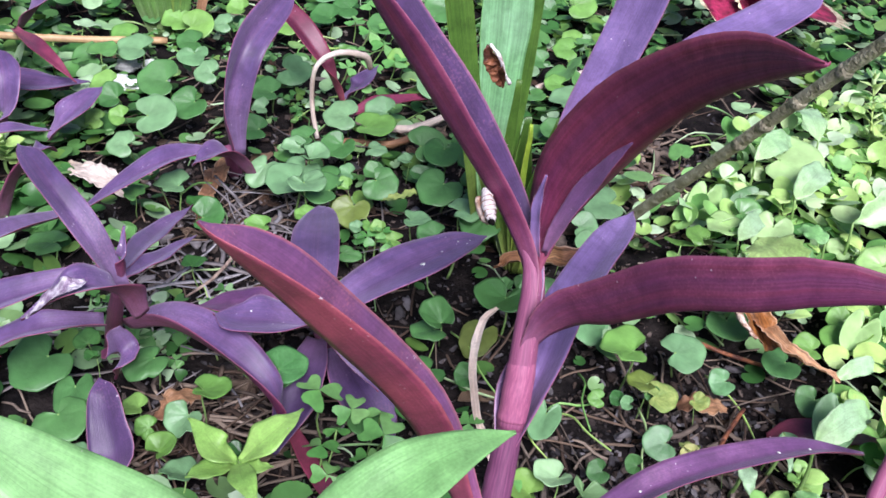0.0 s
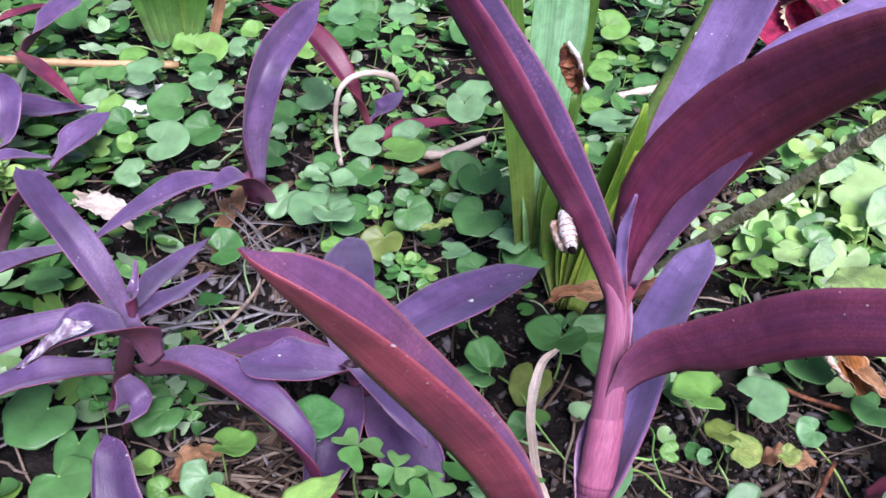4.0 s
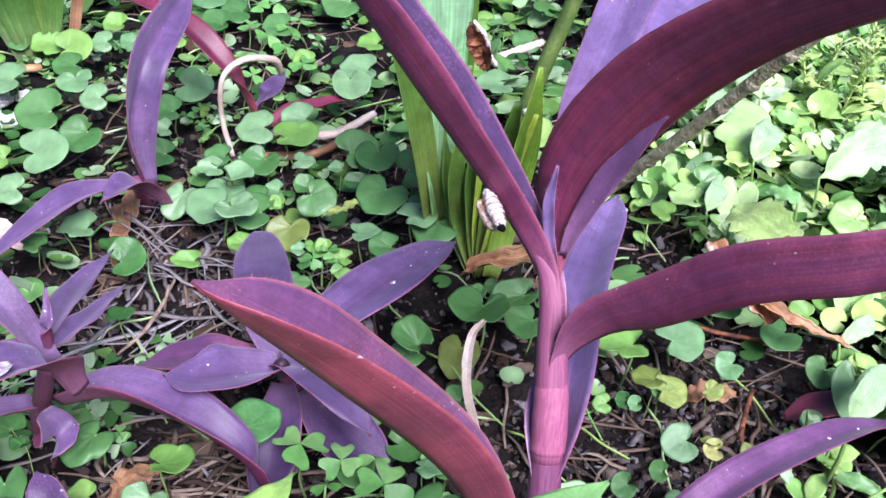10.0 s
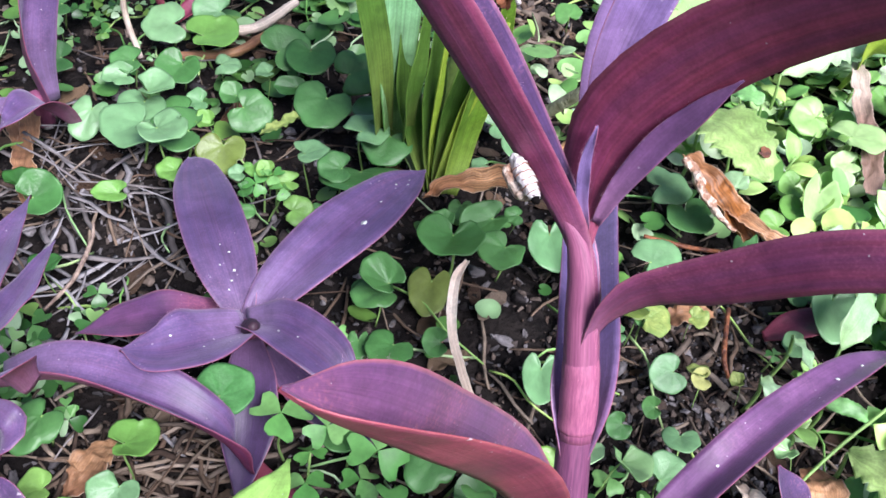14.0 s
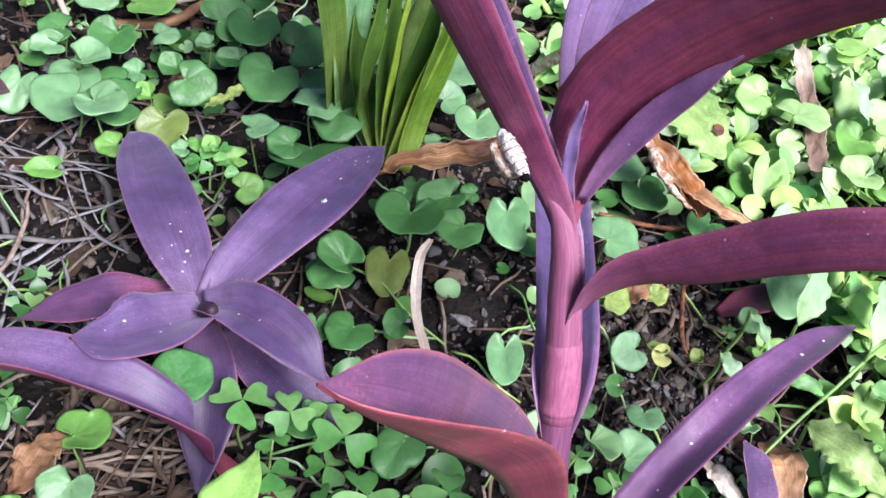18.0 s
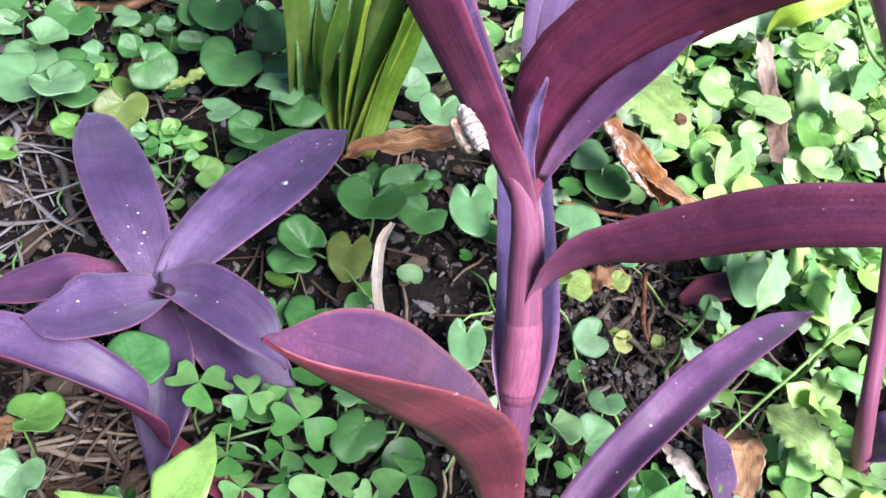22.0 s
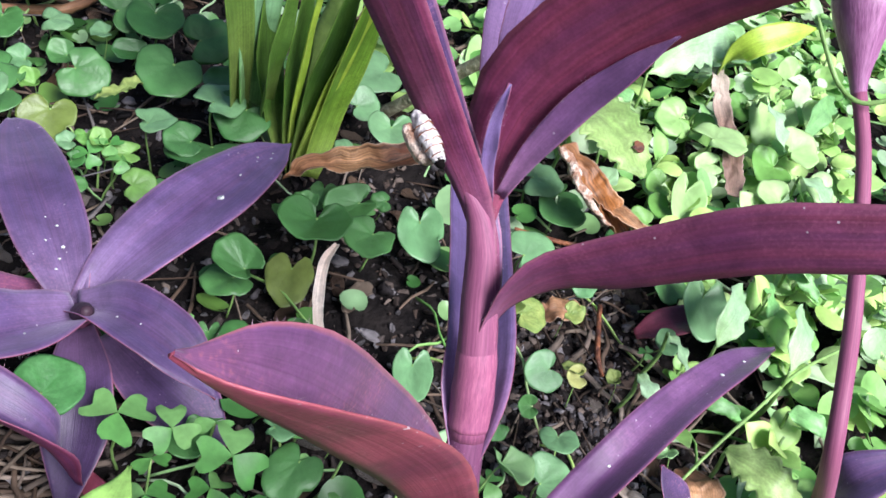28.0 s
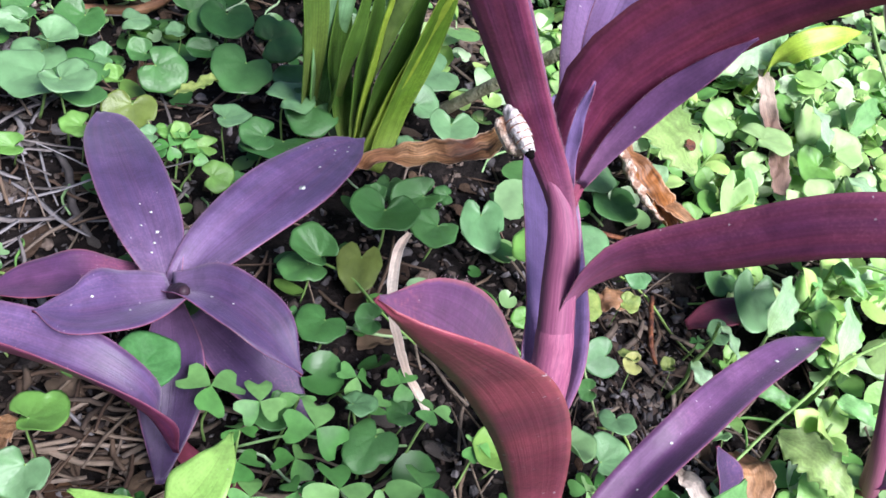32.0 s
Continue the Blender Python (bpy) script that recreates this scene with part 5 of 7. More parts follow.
leaf_cluster("round leaves paled in colour for sky sheen", [(-0.0346, 0.1758, 0.0200, 0.0071, 2, -6, -7, 1.00, 'P'), (-0.0454, 0.1692, 0.0130, 0.0069, 171, 22, -8, 0.52, 'B'), (-0.0272, 0.1655, 0.0200, 0.0069, 171, 15, -8, 1.00, 'G'), (-0.0515, 0.1728, 0.0150, 0.0040, 171, 7, -8, 1.00, 'B'), (-0.0185, 0.1644, 0.0160, 0.0152, 256, -22, -8, 1.00, 'G'), (-0.0123, 0.1809, 0.0240, 0.0092, 16, -2, -7, 1.00, 'P')])
leaf_cluster("small group of dark green round leaves", [(-0.0061, 0.1765, 0.0200, 0.0099, 227, 27, -7, 1.00, 'D'), (-0.0053, 0.2029, 0.0140, 0.0088, 173, 0, -6, 1.00, 'D')])
leaf_cluster("olive round leaf with nibbled holes", [(-0.0656, 0.1903, 0.0120, 0.0092, 252, 32, -7, 1.00, 'Y')])
leaf_cluster("glossy mid-green round leaves with heart-shaped notches", [(-0.0599, 0.1680, 0.0120, 0.0032, 351, 18, -8, 1.00, 'G'), (-0.0639, 0.1603, 0.0100, 0.0071, 350, 20, -9, 0.53, 'G'), (-0.0437, 0.1505, 0.0160, 0.0057, 355, 25, -9, 1.00, 'B'), (-0.0364, 0.1525, 0.0120, 0.0039, 170, 0, -9, 1.00, 'G')])
leaf_cluster("bright yellow-green round leaves on thin stalks", [(-0.1051, 0.1728, 0.0140, 0.0070, 171, 22, -8, 0.49, 'B'), (-0.1282, 0.1737, 0.0160, 0.0083, 15, 31, -5, 1.00, 'G')])
leaf_cluster("glossy mid-green round leaves with heart-shaped notches", [(-0.0224, 0.1106, 0.0200, 0.0088, 127, 16, -10, 0.71, 'G'), (-0.0252, 0.1097, 0.0140, 0.0078, 207, -12, -11, 1.00, 'G'), (-0.0339, 0.0928, 0.0100, 0.0061, 256, 11, -12, 0.45, 'G'), (-0.0257, 0.0867, 0.0140, 0.0077, 216, -2, -12, 1.00, 'G'), (-0.0102, 0.0875, 0.0120, 0.0048, 167, 34, -12, 1.00, 'G')])
leaf_cluster("glossy mid-green round leaves with heart-shaped notches", [(0.0030, 0.1208, 0.0220, 0.0113, 237, -4, -10, 1.00, 'G'), (0.0038, 0.1324, 0.0200, 0.0041, 104, 22, -9, 1.00, 'G'), (0.0201, 0.1164, 0.0180, 0.0085, 214, 6, -10, 1.00, 'G'), (0.0189, 0.1314, 0.0180, 0.0102, 189, 21, -9, 0.62, 'G'), (0.0138, 0.1423, 0.0140, 0.0045, 251, 30, -9, 1.00, 'G')])
leaf_cluster("round leaves paled in colour for sky sheen", [(0.0324, 0.1361, 0.0140, 0.0041, 170, 16, -9, 1.00, 'G'), (0.0393, 0.1183, 0.0160, 0.0117, 258, 20, -10, 0.68, 'P')])
leaf_cluster("olive round leaf with nibbled holes", [(-0.0057, 0.1111, 0.0100, 0.0102, 243, 16, -11, 0.71, 'Y')])
leaf_cluster("round leaves paled in colour for sky sheen", [(0.0536, 0.2044, 0.0160, 0.0102, 191, 16, -6, 1.00, 'P'), (0.0436, 0.1902, 0.0120, 0.0072, 11, 32, -7, 1.00, 'P')])
leaf_cluster("round leaves paled in colour for sky sheen", [(0.0454, 0.1662, 0.0180, 0.0093, 249, 8, -7, 1.00, 'P'), (0.0295, 0.1672, 0.0120, 0.0042, 171, 1, -8, 1.00, 'P')])
leaf_cluster("round leaves paled in colour for sky sheen", [(0.0182, 0.0677, 0.0120, 0.0098, 248, 12, -12, 0.47, 'P'), (0.0387, 0.0800, 0.0120, 0.0036, 172, 34, -7, 1.00, 'B'), (0.0361, 0.0473, 0.0100, 0.0043, 193, 34, -13, 1.00, 'G')])
leaf_cluster("glossy mid-green round leaves with heart-shaped notches", [(-0.0230, 0.0448, 0.0140, 0.0094, 223, 5, -14, 0.74, 'G'), (-0.0237, 0.0555, 0.0180, 0.0053, 346, -20, -13, 1.00, 'P'), (-0.0102, 0.0547, 0.0100, 0.0049, 166, 0, -13, 1.00, 'G'), (-0.0454, 0.0608, 0.0120, 0.0060, 286, 13, -13, 1.00, 'G')])
leaf_cluster("bright yellow-green round leaves on thin stalks", [(-0.1017, 0.0687, 0.0160, 0.0078, 6, -14, -14, 1.00, 'B'), (-0.1067, 0.0519, 0.0180, 0.0069, 233, 30, -15, 1.00, 'P'), (-0.1208, 0.0527, 0.0120, 0.0044, 185, 34, 5, 1.00, 'B'), (-0.1274, 0.0620, 0.0120, 0.0053, 171, -2, -8, 1.00, 'B'), (-0.1270, 0.0781, 0.0180, 0.0095, 228, 11, -7, 0.75, 'G')])
leaf_cluster("round leaves paled in colour for sky sheen", [(0.0933, 0.1374, 0.0180, 0.0094, 355, 7, -8, 1.00, 'P'), (0.0967, 0.1237, 0.0140, 0.0093, 275, 7, -9, 1.00, 'G')])
leaf_cluster("round leaves paled in colour for sky sheen", [(0.0740, 0.1038, 0.0160, 0.0094, 6, 10, -10, 1.00, 'P'), (0.0857, 0.0883, 0.0160, 0.0053, 198, 32, -7, 1.00, 'P'), (0.0597, 0.0835, 0.0120, 0.0033, 172, 34, -7, 1.00, 'G'), (0.0497, 0.0976, 0.0220, 0.0102, 172, -1, -7, 1.00, 'B')])
leaf_cluster("round leaves paled in colour for sky sheen", [(0.0518, 0.0377, 0.0120, 0.0058, 241, -15, -13, 1.00, 'P'), (0.0489, 0.0514, 0.0100, 0.0035, 166, 34, -13, 1.00, 'G'), (0.0415, 0.0260, 0.0140, 0.0072, 3, 1, -14, 1.00, 'P'), (0.0597, 0.0619, 0.0100, 0.0065, 185, 34, -12, 1.00, 'P'), (0.0700, 0.0585, 0.0090, 0.0037, 167, 34, -12, 1.00, 'L')])
leaf_cluster("weed leaves coloured pale for the sunlit patch", [(0.1675, 0.1609, 0.0220, 0.0089, 172, 31, -7, 1.00, 'W'), (0.1800, 0.1447, 0.0240, 0.0118, 352, -8, -7, 1.00, 'W'), (0.1599, 0.1804, 0.0160, 0.0065, 172, 17, -7, 1.00, 'W'), (0.1705, 0.1366, 0.0180, 0.0071, 171, 31, -8, 0.68, 'W')])
leaf_cluster("weed leaves coloured pale for the sunlit patch", [(0.2114, 0.1547, 0.0240, 0.0133, 232, 34, -7, 0.55, 'W'), (0.2139, 0.1727, 0.0160, 0.0071, 173, 29, -6, 1.00, 'B'), (0.2289, 0.1608, 0.0200, 0.0082, 231, 34, -6, 1.00, 'W'), (0.2115, 0.1342, 0.0240, 0.0098, 6, 18, -7, 1.00, 'W'), (0.1983, 0.1307, 0.0180, 0.0096, 193, 21, -8, 1.00, 'B')])
leaf_cluster("weed leaves coloured pale for the sunlit patch", [(0.1824, 0.1096, 0.0220, 0.0090, 170, 6, -9, 1.00, 'W')])
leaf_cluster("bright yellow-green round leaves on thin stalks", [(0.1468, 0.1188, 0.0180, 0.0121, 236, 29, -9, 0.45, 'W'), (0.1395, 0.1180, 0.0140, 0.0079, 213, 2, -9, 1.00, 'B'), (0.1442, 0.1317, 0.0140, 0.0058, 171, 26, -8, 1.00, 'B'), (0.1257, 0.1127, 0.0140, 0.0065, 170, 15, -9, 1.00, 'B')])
leaf_cluster("weed leaves coloured pale for the sunlit patch", [(0.2501, 0.1851, 0.0220, 0.0087, 174, 34, -5, 1.00, 'W'), (0.2439, 0.1558, 0.0200, 0.0089, 198, 26, -7, 1.00, 'W')])
leaf_cluster("weed leaves coloured pale for the sunlit patch", [(0.2130, 0.1142, 0.0200, 0.0076, 171, 29, -8, 1.00, 'W')])
leaf_cluster("bright yellow-green round leaves on thin stalks", [(-0.2089, 0.4083, 0.0160, 0.0094, 172, 31, -7, 1.00, 'B'), (-0.2164, 0.3904, 0.0160, 0.0081, 172, 34, -7, 1.00, 'G'), (-0.1996, 0.3839, 0.0160, 0.0099, 187, 29, 7, 1.00, 'B')])
leaf_cluster("bright yellow-green round leaves on thin stalks", [(-0.1838, 0.3723, 0.0180, 0.0116, 13, 34, -7, 1.00, 'B'), (-0.1839, 0.3577, 0.0140, 0.0091, 187, 23, 7, 1.00, 'G'), (-0.1699, 0.3834, 0.0160, 0.0071, 172, 34, -7, 1.00, 'P')])
leaf_cluster("bright yellow-green round leaves on thin stalks", [(-0.1655, 0.4067, 0.0160, 0.0081, 172, 20, -7, 1.00, 'B'), (-0.1548, 0.3822, 0.0160, 0.0064, 172, 34, -7, 1.00, 'P')])
leaf_cluster("round leaves paled in colour for sky sheen", [(-0.2111, 0.3363, 0.0180, 0.0118, 172, 14, -7, 1.00, 'P'), (-0.2370, 0.3282, 0.0140, 0.0097, 187, 25, 7, 1.00, 'G')])
leaf_cluster("round leaves paled in colour for sky sheen", [(-0.1855, 0.2979, 0.0180, 0.0125, 172, 29, -7, 1.00, 'G'), (-0.1621, 0.3109, 0.0180, 0.0079, 172, 34, -7, 1.00, 'P'), (-0.2074, 0.2820, 0.0140, 0.0080, 172, 34, -7, 1.00, 'G'), (-0.1798, 0.2699, 0.0160, 0.0073, 186, 26, 6, 1.00, 'P')])
leaf_cluster("round leaves paled in colour for sky sheen", [(-0.1757, 0.3336, 0.0160, 0.0093, 280, 20, -7, 1.00, 'P')])
leaf_cluster("round leaves paled in colour for sky sheen", [(-0.1620, 0.2713, 0.0180, 0.0103, 219, 31, -7, 1.00, 'G'), (-0.1757, 0.2553, 0.0200, 0.0121, 13, 25, -7, 1.00, 'P')])
leaf_cluster("bright yellow-green round leaves on thin stalks", [(-0.1958, 0.2584, 0.0160, 0.0059, 172, 34, -7, 1.00, 'B'), (-0.2085, 0.2572, 0.0140, 0.0060, 186, 34, 6, 1.00, 'B')])
leaf_cluster("round leaves paled in colour for sky sheen", [(-0.1842, 0.2274, 0.0180, 0.0077, 172, 29, -7, 1.00, 'P')])
leaf_cluster("round leaves paled in colour for sky sheen", [(-0.1137, 0.3160, 0.0200, 0.0112, 352, 25, -7, 1.00, 'P'), (-0.1254, 0.2961, 0.0160, 0.0097, 172, 16, -7, 1.00, 'G')])
leaf_cluster("round leaves paled in colour for sky sheen", [(-0.1256, 0.2809, 0.0140, 0.0053, 172, 28, -7, 1.00, 'P'), (-0.1265, 0.2612, 0.0120, 0.0107, 172, 34, -7, 0.70, 'D')])
leaf_cluster("glossy mid-green round leaves with heart-shaped notches", [(-0.1118, 0.4419, 0.0180, 0.0131, 172, 19, -7, 1.00, 'P'), (-0.0964, 0.4528, 0.0160, 0.0101, 172, 34, -7, 1.00, 'G'), (-0.1085, 0.4611, 0.0160, 0.0120, 187, 18, 7, 1.00, 'G'), (-0.0963, 0.4259, 0.0140, 0.0098, 187, 25, 7, 1.00, 'G')])
leaf_cluster("bright yellow-green round leaves on thin stalks", [(-0.1072, 0.4032, 0.0160, 0.0109, 172, 14, -7, 1.00, 'G'), (-0.1308, 0.3916, 0.0140, 0.0093, 172, 20, -7, 1.00, 'B')])
leaf_cluster("round leaves paled in colour for sky sheen", [(-0.0801, 0.2712, 0.0180, 0.0103, 172, 22, -7, 1.00, 'P'), (-0.0620, 0.2608, 0.0180, 0.0125, 6, 0, 6, 1.00, 'B'), (-0.0598, 0.2778, 0.0180, 0.0092, 172, 29, -7, 1.00, 'P')])
leaf_cluster("round leaves paled in colour for sky sheen", [(-0.0264, 0.3250, 0.0200, 0.0113, 172, 12, -7, 1.00, 'P'), (-0.0326, 0.3072, 0.0200, 0.0101, 272, 34, 6, 1.00, 'P')])
leaf_cluster("bright yellow-green round leaves on thin stalks", [(-0.0171, 0.3708, 0.0140, 0.0089, 172, 11, -7, 1.00, 'B')])
leaf_cluster("glossy mid-green round leaves with heart-shaped notches", [(-0.0309, 0.4272, 0.0180, 0.0142, 172, 34, -7, 1.00, 'G')])
leaf_cluster("olive round leaf with nibbled holes", [(0.0550, 0.0841, 0.0180, 0.0060, 172, -6, -7, 1.00, 'Y')])
leaf_cluster("round leaves paled in colour for sky sheen", [(0.0465, 0.0823, 0.0100, 0.0030, 172, 34, -7, 1.00, 'D'), (0.0501, 0.0802, 0.0100, 0.0028, 172, 34, -7, 1.00, 'P')])
leaf_cluster("glossy mid-green round leaves with heart-shaped notches", [(0.1135, 0.1050, 0.0120, 0.0077, 205, 11, -7, 1.00, 'G'), (0.1185, 0.0828, 0.0140, 0.0065, 218, 28, -7, 1.00, 'G')])
leaf_cluster("round leaves paled in colour for sky sheen", [(0.1219, 0.0695, 0.0180, 0.0130, 242, 23, -7, 0.62, 'P'), (0.1050, 0.0624, 0.0120, 0.0046, 172, 22, -7, 1.00, 'P')])
leaf_cluster("weed leaves coloured pale for the sunlit patch", [(0.1266, 0.2143, 0.0140, 0.0126, 222, 33, -7, 0.71, 'D'), (0.1039, 0.2130, 0.0160, 0.0123, 251, 33, -7, 0.66, 'W'), (0.1284, 0.1851, 0.0180, 0.0133, 247, 32, -7, 0.71, 'W')])
leaf_cluster("weed leaves coloured pale for the sunlit patch", [(0.1083, 0.1887, 0.0180, 0.0099, 172, -3, -7, 1.00, 'W')])
leaf_cluster("weed leaves coloured pale for the sunlit patch", [(0.1513, 0.2424, 0.0240, 0.0171, 352, 19, -7, 1.00, 'W')])
leaf_cluster("bright yellow-green round leaves on thin stalks", [(0.0485, 0.3781, 0.0160, 0.0088, 172, 29, -7, 1.00, 'B'), (0.0547, 0.3938, 0.0160, 0.0086, 187, 22, 7, 1.00, 'B'), (0.0307, 0.3611, 0.0140, 0.0082, 187, 21, 7, 1.00, 'G'), (0.0744, 0.3665, 0.0140, 0.0091, 187, 23, 7, 1.00, 'G')])
leaf_cluster("round leaves paled in colour for sky sheen", [(0.0444, 0.3085, 0.0160, 0.0118, 172, 5, -7, 1.00, 'P'), (0.0389, 0.3271, 0.0160, 0.0077, 186, 19, 6, 1.00, 'B')])
leaf_cluster("glossy mid-green round leaves with heart-shaped notches", [(0.0341, 0.2764, 0.0140, 0.0076, 172, 21, -7, 1.00, 'G')])
leaf_cluster("round leaves paled in colour for sky sheen", [(-0.1496, 0.1946, 0.0180, 0.0088, 175, 3, -4, 1.00, 'P')])
leaf_cluster("glossy mid-green round leaves with heart-shaped notches", [(-0.1497, 0.0640, 0.0140, 0.0111, 275, 10, -8, 0.48, 'G'), (-0.1490, 0.0519, 0.0140, 0.0095, 315, 13, 5, 1.00, 'G'), (-0.1651, 0.0746, 0.0180, 0.0118, 231, 19, 5, 1.00, 'G'), (-0.1413, 0.0392, 0.0120, 0.0058, 171, -22, -8, 1.00, 'P')])
leaf_cluster("round leaves paled in colour for sky sheen", [(-0.1035, 0.0330, 0.0140, 0.0065, 171, -16, -8, 1.00, 'P')])
leaf_cluster("bright yellow-green round leaves on thin stalks", [(-0.1858, 0.0356, 0.0160, 0.0100, 185, 28, 5, 1.00, 'G'), (-0.1714, 0.0241, 0.0140, 0.0066, 185, 6, 5, 1.00, 'B')])
leaf_cluster("bright yellow-green round leaves on thin stalks", [(0.0629, 0.4474, 0.0180, 0.0118, 7, 34, 7, 1.00, 'B'), (0.0392, 0.4437, 0.0140, 0.0092, 187, 32, 7, 1.00, 'G')])
leaf_cluster("glossy mid-green round leaves with heart-shaped notches", [(-0.2823, 0.4166, 0.0160, 0.0108, 289, 34, 7, 1.00, 'G')])
leaf_cluster("glossy mid-green round leaves with heart-shaped notches", [(-0.1909, 0.1479, 0.0160, 0.0096, 185, -4, 5, 1.00, 'G')])
leaf_cluster("bright yellow-green round leaves on thin stalks", [(-0.2407, 0.1916, 0.0180, 0.0092, 186, 3, 6, 1.00, 'B')])
leaf_cluster("glossy mid-green round leaves with heart-shaped notches", [(-0.1387, 0.3524, 0.0140, 0.0082, 187, 29, 7, 1.00, 'G')])
leaf_cluster("bright yellow-green round leaves on thin stalks", [(-0.2261, 0.3627, 0.0140, 0.0094, 187, 24, 7, 1.00, 'B')])
leaf_cluster("glossy mid-green round leaves with heart-shaped notches", [(-0.2609, 0.3252, 0.0140, 0.0083, 187, 29, 7, 1.00, 'G')])
leaf_cluster("bright yellow-green round leaves on thin stalks", [(-0.2163, 0.2968, 0.0140, 0.0085, 186, 21, 6, 1.00, 'B')])
leaf_cluster("glossy mid-green round leaves with heart-shaped notches", [(0.0136, 0.3930, 0.0140, 0.0078, 187, 28, 7, 1.00, 'G')])
leaf_cluster("glossy mid-green round leaves with heart-shaped notches", [(-0.0703, 0.4005, 0.0140, 0.0102, 187, 19, 7, 1.00, 'G')])
leaf_cluster("round leaves paled in colour for sky sheen", [(-0.0748, 0.4548, 0.0160, 0.0110, 187, 21, 7, 1.00, 'P')])
leaf_cluster("bright yellow-green round leaves on thin stalks", [(-0.0554, 0.3505, 0.0140, 0.0080, 187, 20, 7, 1.00, 'B')])
CLOVERS = [(-0.0617, 0.0636, 0.0240, 0.0083), (-0.0498, 0.0593, 0.0200, 0.0066), (-0.0396, 0.0588, 0.0200, 0.0045), (-0.0377, 0.0487, 0.0200, 0.0086), (-0.0584, 0.0442, 0.0180, 0.0064), (-0.0372, 0.0296, 0.0220, 0.0082), (-0.0169, 0.0252, 0.0220, 0.0083), (-0.0065, 0.0463, 0.0220, 0.0057), (-0.0088, 0.0617, 0.0140, 0.0054), (-0.0206, 0.0662, 0.0140, 0.0057), (-0.0246, 0.0463, 0.0120, 0.0070), (-0.0181, 0.0575, 0.0120, 0.0054), (-0.0550, 0.0570, 0.0120, 0.0046), (-0.0430, 0.0456, 0.0120, 0.0060), (-0.0411, 0.0799, 0.0120, 0.0049), (-0.0406, 0.0964, 0.0120, 0.0044), (-0.0468, 0.0323, 0.0200, 0.0051), (-0.0559, 0.0386, 0.0100, 0.0059), (-0.0258, 0.0245, 0.0160, 0.0052), (0.0060, 0.0377, 0.0140, 0.0047)]
CLOVERS += [(-0.0558, 0.1685, 0.0140, 0.0047), (-0.0493, 0.1696, 0.0160, 0.0043), (-0.0465, 0.1645, 0.0140, 0.0047), (-0.0524, 0.1729, 0.0160, 0.0036), (0.0978, 0.0615, 0.0100, 0.0027), (0.0270, 0.0314, 0.0100, 0.0048), (0.0186, 0.0246, 0.0100, 0.0047), (-0.0881, 0.4039, 0.0140, 0.0071), (-0.0768, 0.3870, 0.0140, 0.0077), (-0.0660, 0.3709, 0.0140, 0.0083), (-0.0643, 0.3980, 0.0140, 0.0078), (-0.0705, 0.3372, 0.0160, 0.0071), (-0.0568, 0.3431, 0.0160, 0.0079), (-0.0817, 0.3601, 0.0140, 0.0067), (-0.0836, 0.4389, 0.0120, 0.0075), (-0.0715, 0.4407, 0.0120, 0.0083), (-0.0575, 0.4130, 0.0120, 0.0072), (-0.0832, 0.3234, 0.0200, 0.0056), (-0.0708, 0.3031, 0.0180, 0.0054)]
SPRIGS = [(0.1358, 0.0567, 1.50), (0.1503, 0.0389, 1.60), (0.0938, 0.0401, 0.80), (0.1098, 0.0525, 0.90), (0.1618, 0.0671, 1.30), (0.1894, 0.1663, 1.10), (0.2173, 0.1834, 1.20), (0.2252, 0.1622, 1.10), (0.2560, 0.1754, 1.20), (0.2898, 0.1898, 1.20), (0.2506, 0.1514, 1.10), (0.2208, 0.1435, 1.20), (0.1817, 0.1413, 1.00), (0.1626, 0.1438, 0.90), (0.1984, 0.1391, 1.00), (0.2371, 0.1230, 1.20), (0.1722, 0.1682, 0.90), (0.2069, 0.1135, 1.20), (0.2482, 0.2025, 1.20), (0.2076, 0.0846, 1.10), (0.2280, 0.2086, 1.00), (0.2000, 0.2020, 0.90), (0.2900, 0.2183, 1.20), (0.1488, 0.1355, 0.90), (0.1610, 0.1238, 0.80), (0.1695, 0.1033, 1.00), (0.1804, 0.0527, 1.20), (0.1220, 0.0185, 1.10), (0.1017, 0.0035, 1.20), (0.1385, 0.0824, 0.90)]
SPRIGS += [(0.1349, 0.0887, 0.80), (0.1638, 0.2561, 1.20), (0.2067, 0.2752, 1.30), (0.2217, 0.2547, 1.30), (0.2601, 0.3021, 1.30), (0.2092, 0.3087, 1.10), (0.2487, 0.3335, 1.20), (0.2108, 0.2116, 1.20), (0.1687, 0.1788, 1.10), (0.1869, 0.1677, 1.10), (0.1992, 0.3245, 1.00), (0.2894, 0.3697, 1.20), (0.2621, 0.3913, 1.20), (0.1474, 0.1727, 0.90), (0.1523, 0.2820, 1.30), (0.1606, 0.2539, 1.20), (0.1728, 0.2339, 1.20), (0.1461, 0.2106, 1.10), (0.1263, 0.2230, 1.00), (0.1919, 0.2871, 1.20), (0.1993, 0.3341, 1.10), (0.1064, 0.1963, 0.90), (0.1199, 0.1713, 0.90), (0.1481, 0.1428, 1.10), (-0.2620, 0.2283, 1.10), (-0.2396, 0.2197, 1.10), (-0.2625, 0.2525, 1.00), (-0.2702, 0.2048, 1.00)]
